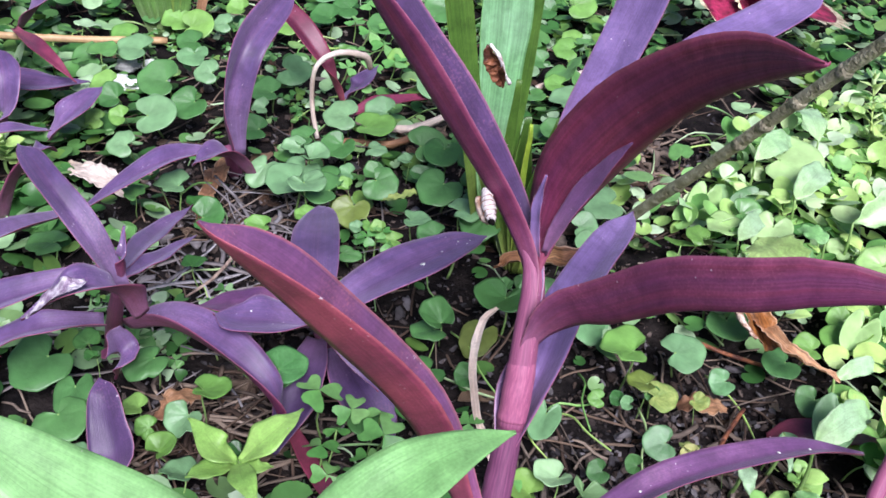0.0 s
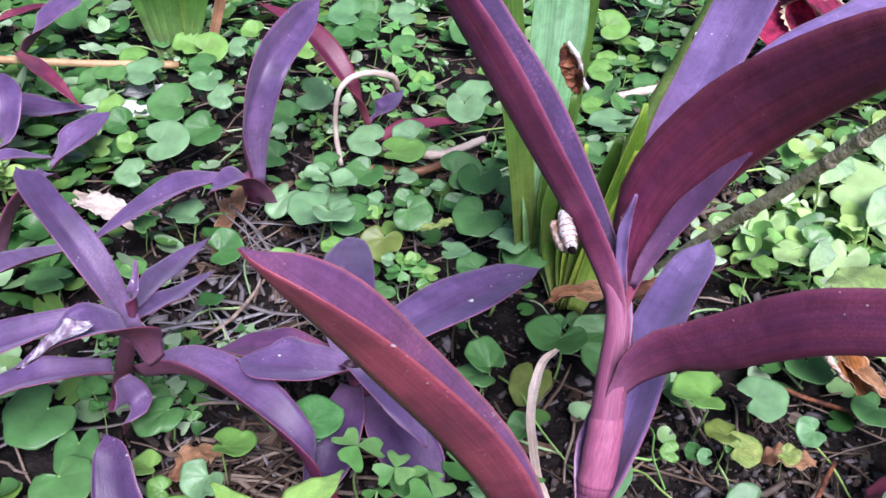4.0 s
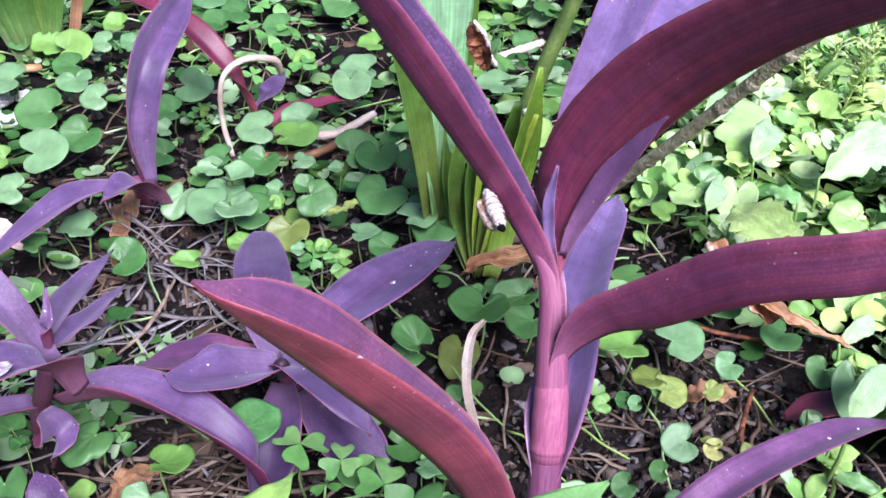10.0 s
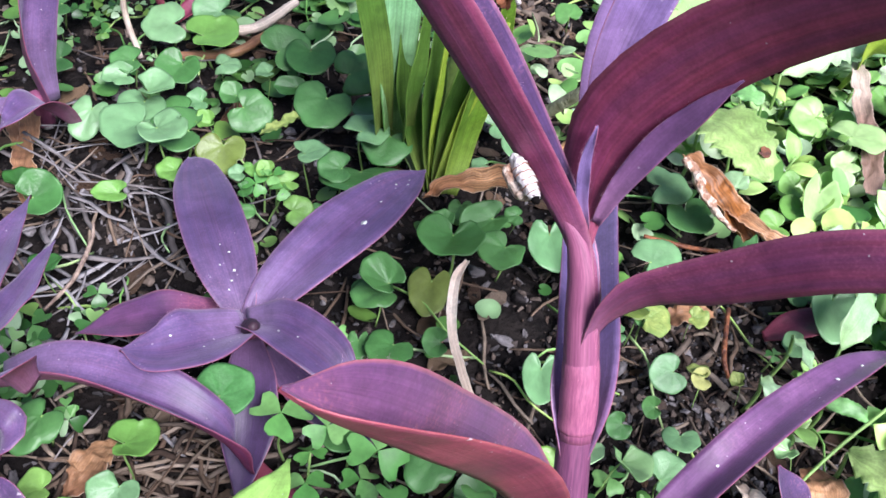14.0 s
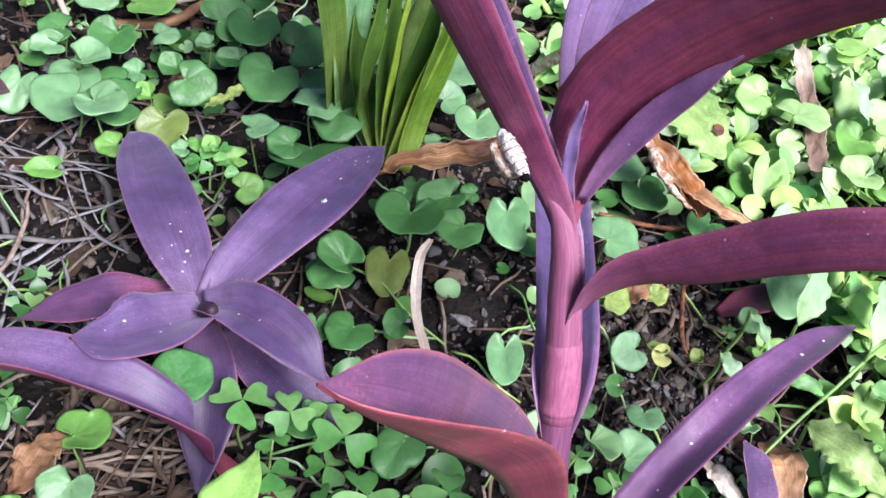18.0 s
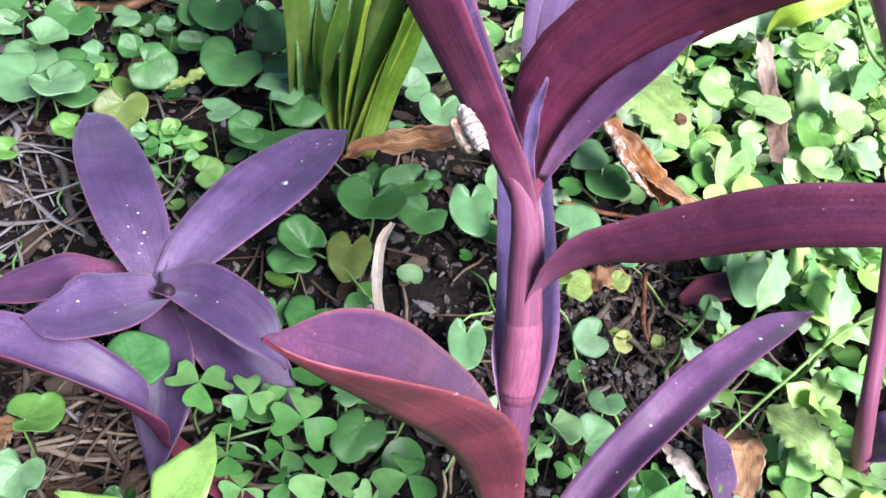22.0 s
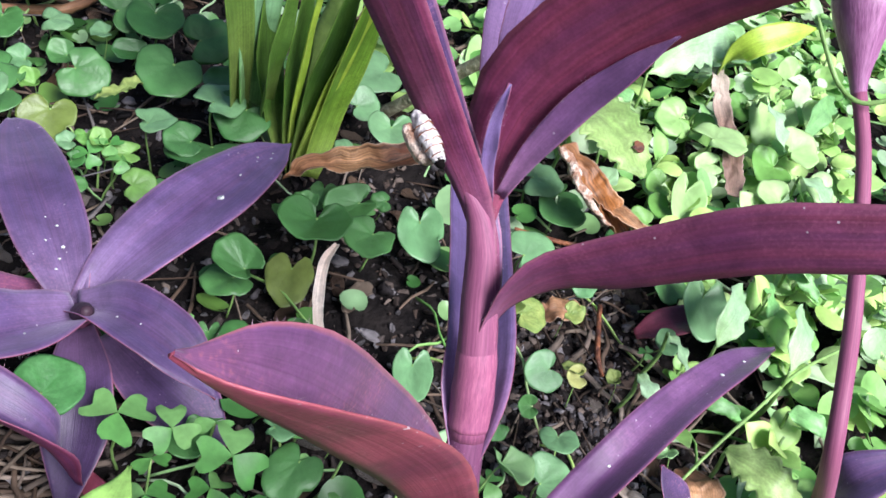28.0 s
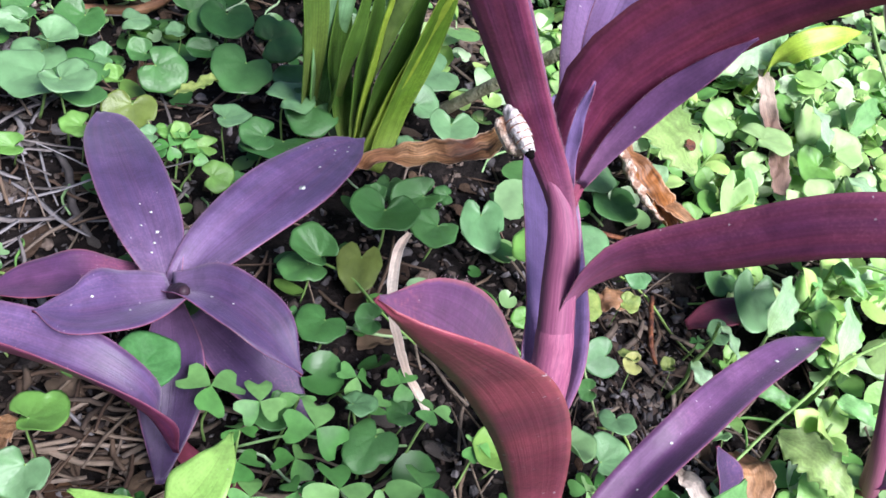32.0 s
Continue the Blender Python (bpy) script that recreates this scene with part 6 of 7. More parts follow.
dry_leaf("dead_leaf", "curled papery brown leaf lying between round leaves", "dead leaf", [(0.0003, 0.1462, 0.0180), (0.0077, 0.1424, 0.0260), (0.0174, 0.1364, 0.0310), (0.0286, 0.1308, 0.0360), (0.0395, 0.1285, 0.0410), (0.0441, 0.1265, 0.0530)], [0.0010, 0.0040, 0.0056, 0.0060, 0.0064, 0.0034], [(-0.19, -0.25, 0.95)], RIDGED, wave=0.0012, fold=42)
crinkled = dry_leaf("dead_leaf", "folded orange-brown dry leaf with a crinkled pale edge", "dead leaf", [(0.0935, 0.1330, 0.0350), (0.0960, 0.1228, 0.0330), (0.1010, 0.1129, 0.0270), (0.1060, 0.1023, 0.0210)], [0.0026, 0.0064, 0.0076, 0.0044], [(0.10, -0.45, 0.88)], ORANGE, wave=0.0014, fold=42)
tagged(part("curled_edge", tube_bm([(0.0885, 0.1270, 0.0405), (0.0905, 0.1190, 0.0368), (0.0905, 0.1150, 0.0350), (0.0935, 0.1110, 0.0325), (0.0950, 0.1065, 0.0300), (0.1000, 0.1030, 0.0262)], [0.0012, 0.0019, 0.0012, 0.0018, 0.0011, 0.0008], n=40, k=7, lump=1.0), PARCHED, crinkled), "crinkled bleached edge")
dry_leaf("dead_leaf", "twisted dry brown leaf with a white tip", "dead leaf", [(0.1038, 0.1245, 0.0200), (0.1049, 0.1068, 0.0260), (0.1108, 0.0966, 0.0260), (0.1191, 0.0912, 0.0240), (0.1276, 0.0870, 0.0220)], [0.0020, 0.0046, 0.0038, 0.0022, 0.0011], [(0.00, -0.00, 1.00)], RIDGED, wave=0.001, fold=45)
dry_leaf("dead_leaf", "bleached curled dry blade hanging by the stem", "dead leaf", [(-0.0005, 0.0950, 0.0400), (-0.0060, 0.0890, 0.0370), (-0.0085, 0.0790, 0.0260), (-0.0060, 0.0660, 0.0140), (0.0000, 0.0530, 0.0040)], [0.0010, 0.0019, 0.0019, 0.0018, 0.0014], [(0.01, -0.00, 1.00)], DRYPALE, wave=0.0003, fold=40, crease=0.25)
dry_leaf("dead_leaf", "flat brown dead leaf on dark soil", "dead leaf", [(0.0711, 0.0867, 0.0040), (0.0771, 0.0860, 0.0070), (0.0838, 0.0855, 0.0060), (0.0897, 0.0849, 0.0040)], [0.0019, 0.0043, 0.0041, 0.0010], [(-0.03, -0.00, 1.00)], DRY, wave=0.0014, fold=8)
dry_leaf("dead_leaf", "crumpled brown leaf under the weeds", "dead leaf", [(0.0898, 0.0237, 0.0040), (0.0870, 0.0149, 0.0100), (0.0840, 0.0074, 0.0080), (0.0827, 0.0008, 0.0040)], [0.0018, 0.0064, 0.0063, 0.0014], [(-0.19, 0.07, 0.98)], DRY, wave=0.0014, fold=14)
dry_leaf("dead_leaf", "curled dry brown strip bleached at one end, among weeds", "dead leaf", [(0.2022, 0.1832, 0.0290), (0.1907, 0.1596, 0.0240), (0.1833, 0.1394, 0.0200), (0.1730, 0.1200, 0.0150)], [0.0030, 0.0044, 0.0050, 0.0030], [(-0.19, -0.2, 0.95)], FADED, wave=0.001, fold=20)
dry_leaf("dead_leaf", "pale dry strip on the soil", "dead leaf", [(0.0625, 0.0209, 0.0100), (0.0640, 0.0120, 0.0120), (0.0688, 0.0041, 0.0080)], [0.0014, 0.0030, 0.0017], [(-0.19, 0.07, 0.98)], DRYPALE, wave=0.001, fold=20)
dry_leaf("dead_leaf", "reddish-brown fallen leaf at a bare patch", "dead leaf", [(-0.1420, 0.2333, 0.0040), (-0.1375, 0.2115, 0.0060), (-0.1358, 0.1913, 0.0060), (-0.1350, 0.1798, 0.0040)], [0.0025, 0.0042, 0.0040, 0.0017], [(-0.03, -0.00, 1.00)], DRY, wave=0.001, fold=18)
dry_leaf("dead_leaf", "grey crumpled leaf beside purple stems", "dead leaf", [(-0.2117, 0.2221, 0.0080), (-0.1962, 0.2093, 0.0120), (-0.1850, 0.2056, 0.0100), (-0.1750, 0.1997, 0.0060)], [0.0025, 0.0073, 0.0061, 0.0018], [(-0.03, -0.00, 1.00)], DRYPALE, wave=0.0014, fold=12)
dry_leaf("dead_leaf", "brown leaf with a round hole", "dead leaf", [(-0.1215, 0.0626, 0.0060), (-0.1153, 0.0651, 0.0100), (-0.1122, 0.0696, 0.0100), (-0.1078, 0.0757, 0.0060)], [0.0018, 0.0060, 0.0054, 0.0015], [(-0.08, 0.02, 1.00)], DRY, wave=0.0014, fold=12)
dry_leaf("dead_leaf", "yellowed dry leaf scrap", "dead leaf", [(-0.0517, 0.1885, 0.0200), (-0.0448, 0.1914, 0.0200), (-0.0363, 0.1966, 0.0200)], [0.0009, 0.0029, 0.0023], [(-0.08, 0.02, 1.00)], YELLOW, wave=0.001, fold=20)
dry_leaf("dead_leaf", "tan leaf scrap in the mulch", "dead leaf", [(-0.1360, 0.2145, 0.0040), (-0.1340, 0.2274, 0.0080), (-0.1330, 0.2388, 0.0080)], [0.0025, 0.0050, 0.0015], [(-0.08, 0.02, 1.00)], DRY, wave=0.001, fold=18)
strand("dry_tendril", "pale dried tendril bent into a hook", "tendril", [(-0.0671, 0.2939, 0.0350), (-0.0699, 0.2874, 0.0450), (-0.0831, 0.2779, 0.0500), (-0.0930, 0.2701, 0.0450), (-0.0957, 0.2694, 0.0250), (-0.0922, 0.2615, 0.0080)], [0.0016, 0.0019, 0.0016, 0.0013, 0.0013, 0.0013], DRYPALE)
strand("cane", "long straw-brown cane lying on the leaves", "stick", [(-0.3775, 0.3153, 0.0300), (-0.3115, 0.3240, 0.0260), (-0.2547, 0.3328, 0.0220), (-0.1981, 0.3559, 0.0140)], [0.0024, 0.0023, 0.0023, 0.0022], CANE)
strand("green_tendril", "thin curling green tendril", "tendril", [(0.1270, 0.0938, 0.1122), (0.1275, 0.0856, 0.1066), (0.1292, 0.0773, 0.1012), (0.1321, 0.0703, 0.1007), (0.1382, 0.0652, 0.1063)], [0.0005, 0.0007, 0.0007, 0.0007, 0.0007], STALK)
strand("weed_stalk", "long slender green runner", "stem", [(0.0718, 0.0135, 0.0060), (0.0889, 0.0198, 0.0200), (0.1084, 0.0267, 0.0240), (0.1363, 0.0373, 0.0220), (0.1686, 0.0442, 0.0200)], [0.0005, 0.0005, 0.0005, 0.0006, 0.0004], STALK)
strand("stick", "thin reddish-brown stick on the soil", "stick", [(0.0803, 0.1241, 0.0060), (0.0951, 0.1155, 0.0060), (0.1130, 0.1095, 0.0050)], [0.0008, 0.0009, 0.0008], RUST)
strand("stick", "short dark twig lying on soil", "stick", [(0.0968, 0.0869, 0.0040), (0.0842, 0.0677, 0.0060), (0.0823, 0.0597, 0.0040)], [0.0008, 0.0009, 0.0006], RUST)
strand("stick", "pale broken twig by dry straw", "stick", [(-0.1285, 0.1313, 0.0040), (-0.1187, 0.1398, 0.0080), (-0.1128, 0.1540, 0.0100), (-0.1116, 0.1605, 0.0120)], [0.0005, 0.0008, 0.0007, 0.0004], TAN)
strand("stick", "straight dry stalk on mulch", "stick", [(-0.0739, 0.2854, 0.0060), (-0.0453, 0.2738, 0.0100), (-0.0216, 0.2934, 0.0100)], [0.0020, 0.0023, 0.0020], DRYPALE)
strand("stick", "brown fallen stalk on the mulch", "stick", [(-0.0798, 0.2651, 0.0050), (-0.0539, 0.2603, 0.0080), (-0.0386, 0.2717, 0.0080)], [0.0019, 0.0022, 0.0019], DRY)
strand("stick", "pale stalk behind the stem", "stick", [(0.0282, 0.3322, 0.0100), (0.0498, 0.3466, 0.0120), (0.0841, 0.3674, 0.0120)], [0.0021, 0.0026, 0.0023], DRYPALE)
CRIMSON = [(0.157, 0.444, 0.055, 0.142, 0.371, 0.040), (0.162, 0.367, 0.055, 0.217, 0.450, 0.040), (0.165, 0.404, 0.055, 0.160, 0.376, 0.040), (0.148, 0.459, 0.055, 0.143, 0.430, 0.040), (0.191, 0.459, 0.055, 0.181, 0.443, 0.040), (0.213, 0.468, 0.055, 0.196, 0.447, 0.040), (0.241, 0.461, 0.055, 0.227, 0.430, 0.040), (0.139, 0.469, 0.055, 0.131, 0.443, 0.040), (0.211, 0.491, 0.055, 0.220, 0.466, 0.040)]
FERNS = [(0.2070, 0.2731, 0.045), (0.2191, 0.2653, 0.050), (0.2295, 0.2578, 0.050), (0.2267, 0.2969, 0.040), (0.2509, 0.3077, 0.045), (0.2497, 0.2804, 0.045)]
RAGGED = [(0.1085, 0.1520, 0.0370, 0.1190, 0.1165, 0.0330, 0.0128, 3), (0.1595, 0.1779, 0.0320, 0.2229, 0.1953, 0.0300, 0.0100, 2), (0.2030, 0.1822, 0.0340, 0.2596, 0.1963, 0.0320, 0.0067, 1), (0.2073, 0.1594, 0.0300, 0.1985, 0.1298, 0.0280, 0.0053, 0), (0.1046, 0.0470, 0.0300, 0.1313, 0.0664, 0.0280, 0.0059, 0), (0.1235, 0.0334, 0.0300, 0.1476, 0.0559, 0.0280, 0.0057, 0), (0.1010, 0.0611, 0.0200, 0.0993, 0.0454, 0.0180, 0.0022, 0), (0.0851, 0.0508, 0.0160, 0.0852, 0.0384, 0.0140, 0.0031, 0), (0.1439, 0.0729, 0.0260, 0.1325, 0.0500, 0.0240, 0.0026, 1), (0.1569, 0.0734, 0.0260, 0.1610, 0.0594, 0.0240, 0.0032, 1), (0.0923, 0.0181, 0.0220, 0.1029, -0.0062, 0.0200, 0.0062, 4)]
RAGGED += [(0.1239, 0.0260, 0.0200, 0.1329, 0.0128, 0.0180, 0.0034, 1), (0.0997, 0.0385, 0.0160, 0.1117, 0.0287, 0.0140, 0.0026, 1), (0.2007, 0.1187, 0.0240, 0.2050, 0.1007, 0.0220, 0.0064, 0), (0.2201, 0.1406, 0.0260, 0.2567, 0.1610, 0.0240, 0.0055, 1), (0.1301, 0.0943, 0.0160, 0.1536, 0.1042, 0.0140, 0.0039, 0), (0.1431, 0.1631, 0.0300, 0.1350, 0.1757, 0.0280, 0.0043, 1), (0.1303, 0.2342, 0.0280, 0.1573, 0.2580, 0.0260, 0.0064, 0), (0.1421, 0.2027, 0.0260, 0.1686, 0.2346, 0.0240, 0.0069, 0), (0.1104, 0.1749, 0.0200, 0.1297, 0.1982, 0.0180, 0.0052, 0), (0.1238, 0.1475, 0.0200, 0.1453, 0.1688, 0.0180, 0.0056, 1), (0.1680, 0.2561, 0.0280, 0.1680, 0.2968, 0.0260, 0.0069, 0)]


# ---- clovers: three heart-shaped leaflets on a stalk ----
def heart_bm(r, droop):
    bm = bmesh.new()
    n = 8
    left, mid, right = [], [], []
    for i in range(n + 1):
        u = i / n
        w = r * 0.56 * math.sin(min(u * 1.25, 1.0) * math.pi * 0.5) * (1 if u < 0.8 else math.sqrt(max(0.0, 1 - ((u - 0.8) / 0.2) ** 2)) * 0.35 + 0.65)
        z = -droop * r * u * u
        mid.append(bm.verts.new((r * (u if u < 0.82 else 0.82 - (u - 0.82) * 0.1), 0, z - 0.07 * r * u)))
        left.append(bm.verts.new((r * u, w, z + 0.04 * r)))
        right.append(bm.verts.new((r * u, -w, z + 0.04 * r)))
    for i in range(n):
        bm.faces.new((mid[i], mid[i + 1], left[i + 1], left[i]))
        bm.faces.new((right[i], right[i + 1], mid[i + 1], mid[i]))
    return bm


HEARTS = [mesh_of("leaflet", heart_bm(0.01, d), OXALIS) for d in (0.1, 0.3, 0.45)]
CSTALK = mesh_of("stalk", tube_bm([(0, 0, 0), (0.0006, 0.0005, -0.008), (0.0, 0.002, -0.017), (0.003, 0.003, -0.03)], [0.0004, 0.0004, 0.0004, 0.0005], n=8, k=6), STALK)
for x, y, z, r in CLOVERS:
    e = empty("clover_sprig", (x, y, 0), "three-leaved bright green clover sprig", "clover", "clovers")
    turn = lay.uniform(0, 120)
    m = pose(x, y, z, lay.gauss(8, 10), lay.gauss(0, 10), turn)
    for k in range(3):
        ob = new("leaflet", lay.choice(HEARTS))
        ob.matrix_world = m @ pose(0, 0, 0, lay.gauss(0, 8), lay.gauss(-4, 8), 120 * k + lay.gauss(0, 8)) @ Matrix.Scale(r / 0.01, 4)
        under(ob, e)
    ob = new("stalk", CSTALK)
    ob.matrix_world = m @ Matrix.Scale(1.0, 4)
    under(ob, e)


# one broad round leaf resting against the purple rosette
resting = empty("round_leaf_plant", (RESTING[0], RESTING[1], 0), "broad round green leaf tucked under the purple rosette", "plant", "round-leaved plants")
ob = new("round_leaf", mesh_of("round_leaf", kidney_bm(0.01, 0.1, 0.03, 2, 0), MIDLEAF, STALK))
ob.matrix_world = pose(RESTING[0], RESTING[1], RESTING[2] + 0.003, 12, 4, 40) @ Matrix.Diagonal((0.78, 0.78, 1.05, 1))
under(ob, resting)


# ---- upright weeds with oval leaves ----
def oval_bm(l, w, seed):
    return leaf_bm([(0, 0, 0), (l * 0.3, 0, l * 0.1), (l * 0.7, 0, l * 0.1), (l, 0, l * 0.02)], [l * 0.03, w, w * 0.95, 0.0], [(0, 0, 1)], [18, 12, 8, 5], thick=0.0003, n=10, m=3, wave=l * 0.02, seed=seed)


OVALS = [mesh_of("leaf", oval_bm(l, w, s), BRIGHT, BRIGHT) for l, w, s in ((0.017, 0.0058, 1), (0.013, 0.0052, 2), (0.02, 0.0055, 3), (0.011, 0.0048, 4))]
WSTALKS = [mesh_of("stalk", tube_bm([(0, 0, -0.004), (a, b, 0.01), (-a, b, 0.022), (0, 0, 0.034)], [0.0009, 0.0008, 0.0007, 0.0004], n=8, k=6), STALK) for a, b in ((0.001, 0.001), (-0.0015, 0.001))]
for x, y, s in SPRIGS:
    e = empty("leafy_weed", (x, y, 0), "pale green weed sprig with small oval leaves", "weed", "leafy weeds")
    hgt = lay.uniform(0.6, 1.0) * s * 0.75
    ob = new("stalk", lay.choice(WSTALKS))
    m0 = pose(x, y, height(x, y), lay.gauss(0, 10), lay.gauss(0, 10), lay.uniform(0, 360)) @ Matrix.Diagonal((s, s, hgt, 1))
    ob.matrix_world = m0
    under(ob, e)
    turn = lay.uniform(0, 360)
    for k in range(lay.randint(6, 9)):
        u = 0.3 + 0.7 * k / 8
        p = m0 @ Vector((0, 0, 0.034 * u))
        ob = new("leaf", lay.choice(OVALS))
        ob.matrix_world = pose(p.x, p.y, p.z, lay.gauss(0, 15), lay.gauss(-18, 16), turn + 137 * k) @ Matrix.Scale(s * lay.uniform(0.55, 1.0) * (1.05 - 0.35 * u), 4)
        under(ob, e)

# broad weed leaves with toothed or crinkled edges in the bright patch
rag = random.Random(8)
for row in RAGGED:
    a, b, w, kind_ = Vector(row[:3]), Vector(row[3:6]), row[6], row[7]
    e = empty("ragged_weed", (a.x, a.y, 0), ("single pale oval weed leaf on a thin stalk", "single lime-green pointed weed leaf on a thin stalk", "broad pale weed leaf with a toothed ragged edge", "broad yellow-green toothed weed leaf with a brown rotten spot", "single yellow-green weed leaf with a wavy edge")[kind_], "weed", "leafy weeds")
    l = (b - a).length
    rise = Vector((0, 0, l * 0.14))
    n_ = 22
    prof = [max(w * math.sin(math.pi * (i / n_) ** (0.8 if kind_ != 1 else 0.65)) ** 0.8 * (1 + (0.2 if kind_ > 1 else 0.05) * math.sin(i * 2.4 + l * 900)), 0.0003) if 0 < i < n_ else 0.0004 for i in range(n_ + 1)]
    bm = leaf_bm([a, a.lerp(b, 0.35) + rise, a.lerp(b, 0.7) + rise * 0.9, b], prof, [(rag.gauss(0, 0.15), -0.65, 0.75)], [22, 16, 12, 8], thick=0.0003, n=28, wave=0.0009, seed=int(l * 9000), curl=0.12)
    for v in bm.verts:
        v.co += noise.noise_vector(v.co * 190) * (0.0013 if kind_ > 1 else 0.0006)
    mat = (PALE, LIME, PALE, TOOTHED, TOOTHED)[kind_]
    blade = under(part("leaf", bm, [mat, mat]), e)
    if kind_ == 3:
        spot = bmesh.new()
        core = a.lerp(b, 0.72) + rise * 0.95 + Vector((0.0035, -0.001, 0.0008))
        rim_ = [spot.verts.new(core + Vector((math.cos(q * 0.524), math.sin(q * 0.524) * 0.8, math.sin(q * 0.524) * 0.45)) * (0.0024 + 0.0012 * noise.noise(Vector((q * 0.9, 3, 1))))) for q in range(12)]
        peak = spot.verts.new(core + Vector((0, -0.0001, 0.0002)))
        for q in range(12):
            spot.faces.new((rim_[q], rim_[(q + 1) % 12], peak))
        part("rotten_spot", spot, RUST, blade, "dark brown rotten spot")
    under(part("stalk", tube_bm([(a.x, a.y, -0.003), (a.x + 0.001, a.y - 0.001, a.z * 0.5), tuple(a)], [0.0008, 0.0007, 0.0005], n=8, k=6), STALK), e)


# feathery pale weed: upright stalks with narrow divided leaflets
FEATHER = mesh_of("leaflet", leaf_bm([(0, 0, 0), (0.004, 0, 0.001), (0.009, 0, 0.0005)], [0.0004, 0.0011, 0.0], [(0, 0, 1)], [10, 8, 5], thick=0.0002, n=6, m=1), YLEAF, YLEAF)
for x, y, top in FERNS:
    e = empty("feathery_weed", (x, y, 0), "feathery yellow-green weed with finely cut leaves", "weed", "leafy weeds")
    lean = Vector((rag.gauss(0, 0.008), rag.gauss(0, 0.008), 0))
    pts_ = [Vector((x, y, -0.003)), Vector((x, y, top * 0.5)) + lean * 0.4, Vector((x, y, top)) + lean]
    under(part("stalk", tube_bm(pts_, [0.0008, 0.0006, 0.0003], n=8, k=6), YLEAF), e)
    path_ = spline(pts_, 13)
    for k in range(3, 14):
        for q in range(4):
            ob = new("leaflet", FEATHER)
            p = path_[k]
            ob.matrix_world = pose(p.x, p.y, p.z, rag.gauss(0, 20), rag.gauss(-25, 15), k * 67 + q * 90 + rag.gauss(0, 14)) @ Matrix.Scale(rag.uniform(0.6, 1.15), 4)
            under(ob, e)


# ---- husk on the upper leaf, scab, stone, crimson leaves ----
def husk_bm():
    a, b = Vector((-0.0114, 0.0529, 0.1184)), Vector((-0.0094, 0.0436, 0.1150))
    bm = tube_bm([a, a.lerp(b, 0.2), a.lerp(b, 0.55), a.lerp(b, 0.85), b], [0.0008, 0.0017, 0.0019, 0.0016, 0.0011], n=26, k=14)
    ax = (b - a).normalized()
    for v in bm.verts:
        u = (v.co - a).dot(ax) * 1400
        v.co += (v.co - a - ax * (v.co - a).dot(ax)) * (0.03 * math.sin(u * 2.7)) + noise.noise_vector(v.co * 500) * 0.0004 + noise.noise_vector(v.co * 1500) * 0.0003
    return bm


husk = empty("dried_husk", (-0.01, 0.0505, 0.1165), "white papery dried husk stuck to a purple leaf", "husk")
under(part("shell", husk_bm(), HUSK), husk)
# dark seams round the husk, from its tip to the opening
HTOP, HEND = Vector((-0.0114, 0.0529, 0.1184)), Vector((-0.0094, 0.0436, 0.1150))
HSIDE = (HEND - HTOP).cross(Vector((0, 0, 1))).normalized()
HOVER = (HEND - HTOP).cross(HSIDE).normalized()
for u, r in ((0.3, 0.0019), (0.46, 0.002), (0.62, 0.00195), (0.76, 0.0018), (0.9, 0.0015)):
    at = HTOP.lerp(HEND, u)
    loop_ = [at + (HSIDE * math.cos(q * 0.3491) + HOVER * math.sin(q * 0.3491)) * r + noise.noise_vector(at * 900 + Vector((q, 0, 0))) * 0.0003 for q in range(19)]
    under(part("seam", tube_bm(loop_, [0.00004, 0.0001, 0.00003, 0.0001, 0.00004], n=36, k=5), RUST), husk)
tagged(under(part("torn_skin", tube_bm([(-0.0132, 0.0520, 0.1168), (-0.0126, 0.0508, 0.1155), (-0.0116, 0.0490, 0.1142), (-0.0104, 0.0469, 0.1132), (-0.0092, 0.0456, 0.1130)], [0.0006, 0.0013, 0.0017, 0.0015, 0.0006], n=22, k=9, lump=0.6), PARCHED), husk), "brown torn papery skin")
# Solid dark plug; its black stands in for shade inside the husk.
under(part("opening", tube_bm([(-0.0096, 0.0441, 0.1152), (-0.0093, 0.0433, 0.1146), (-0.0088, 0.0426, 0.1141)], [0.0012, 0.0011, 0.0004], n=5, k=9, lump=0.3), DARK), husk)

scab = dry_leaf("dry_scale", "rusty dried scale with a pale rim on a leaf edge", "dead leaf", [(-0.0135, 0.0722, 0.1525), (-0.0118, 0.0735, 0.1478), (-0.0102, 0.0748, 0.1432), (-0.0086, 0.0758, 0.1385)], [0.0008, 0.0027, 0.003, 0.0008], [(-0.2, -0.9, 0.3)], RUST, wave=0.0008, fold=30)

tagged(part("scale_rim", tube_bm([(-0.0128, 0.0716, 0.1530), (-0.0098, 0.0722, 0.1490), (-0.0082, 0.0740, 0.1440), (-0.0062, 0.0750, 0.1400)], [0.0004, 0.0007, 0.0005, 0.0006], n=16, k=6, lump=0.5), HUSK, scab), "white papery rim")
stones = random.Random(3)
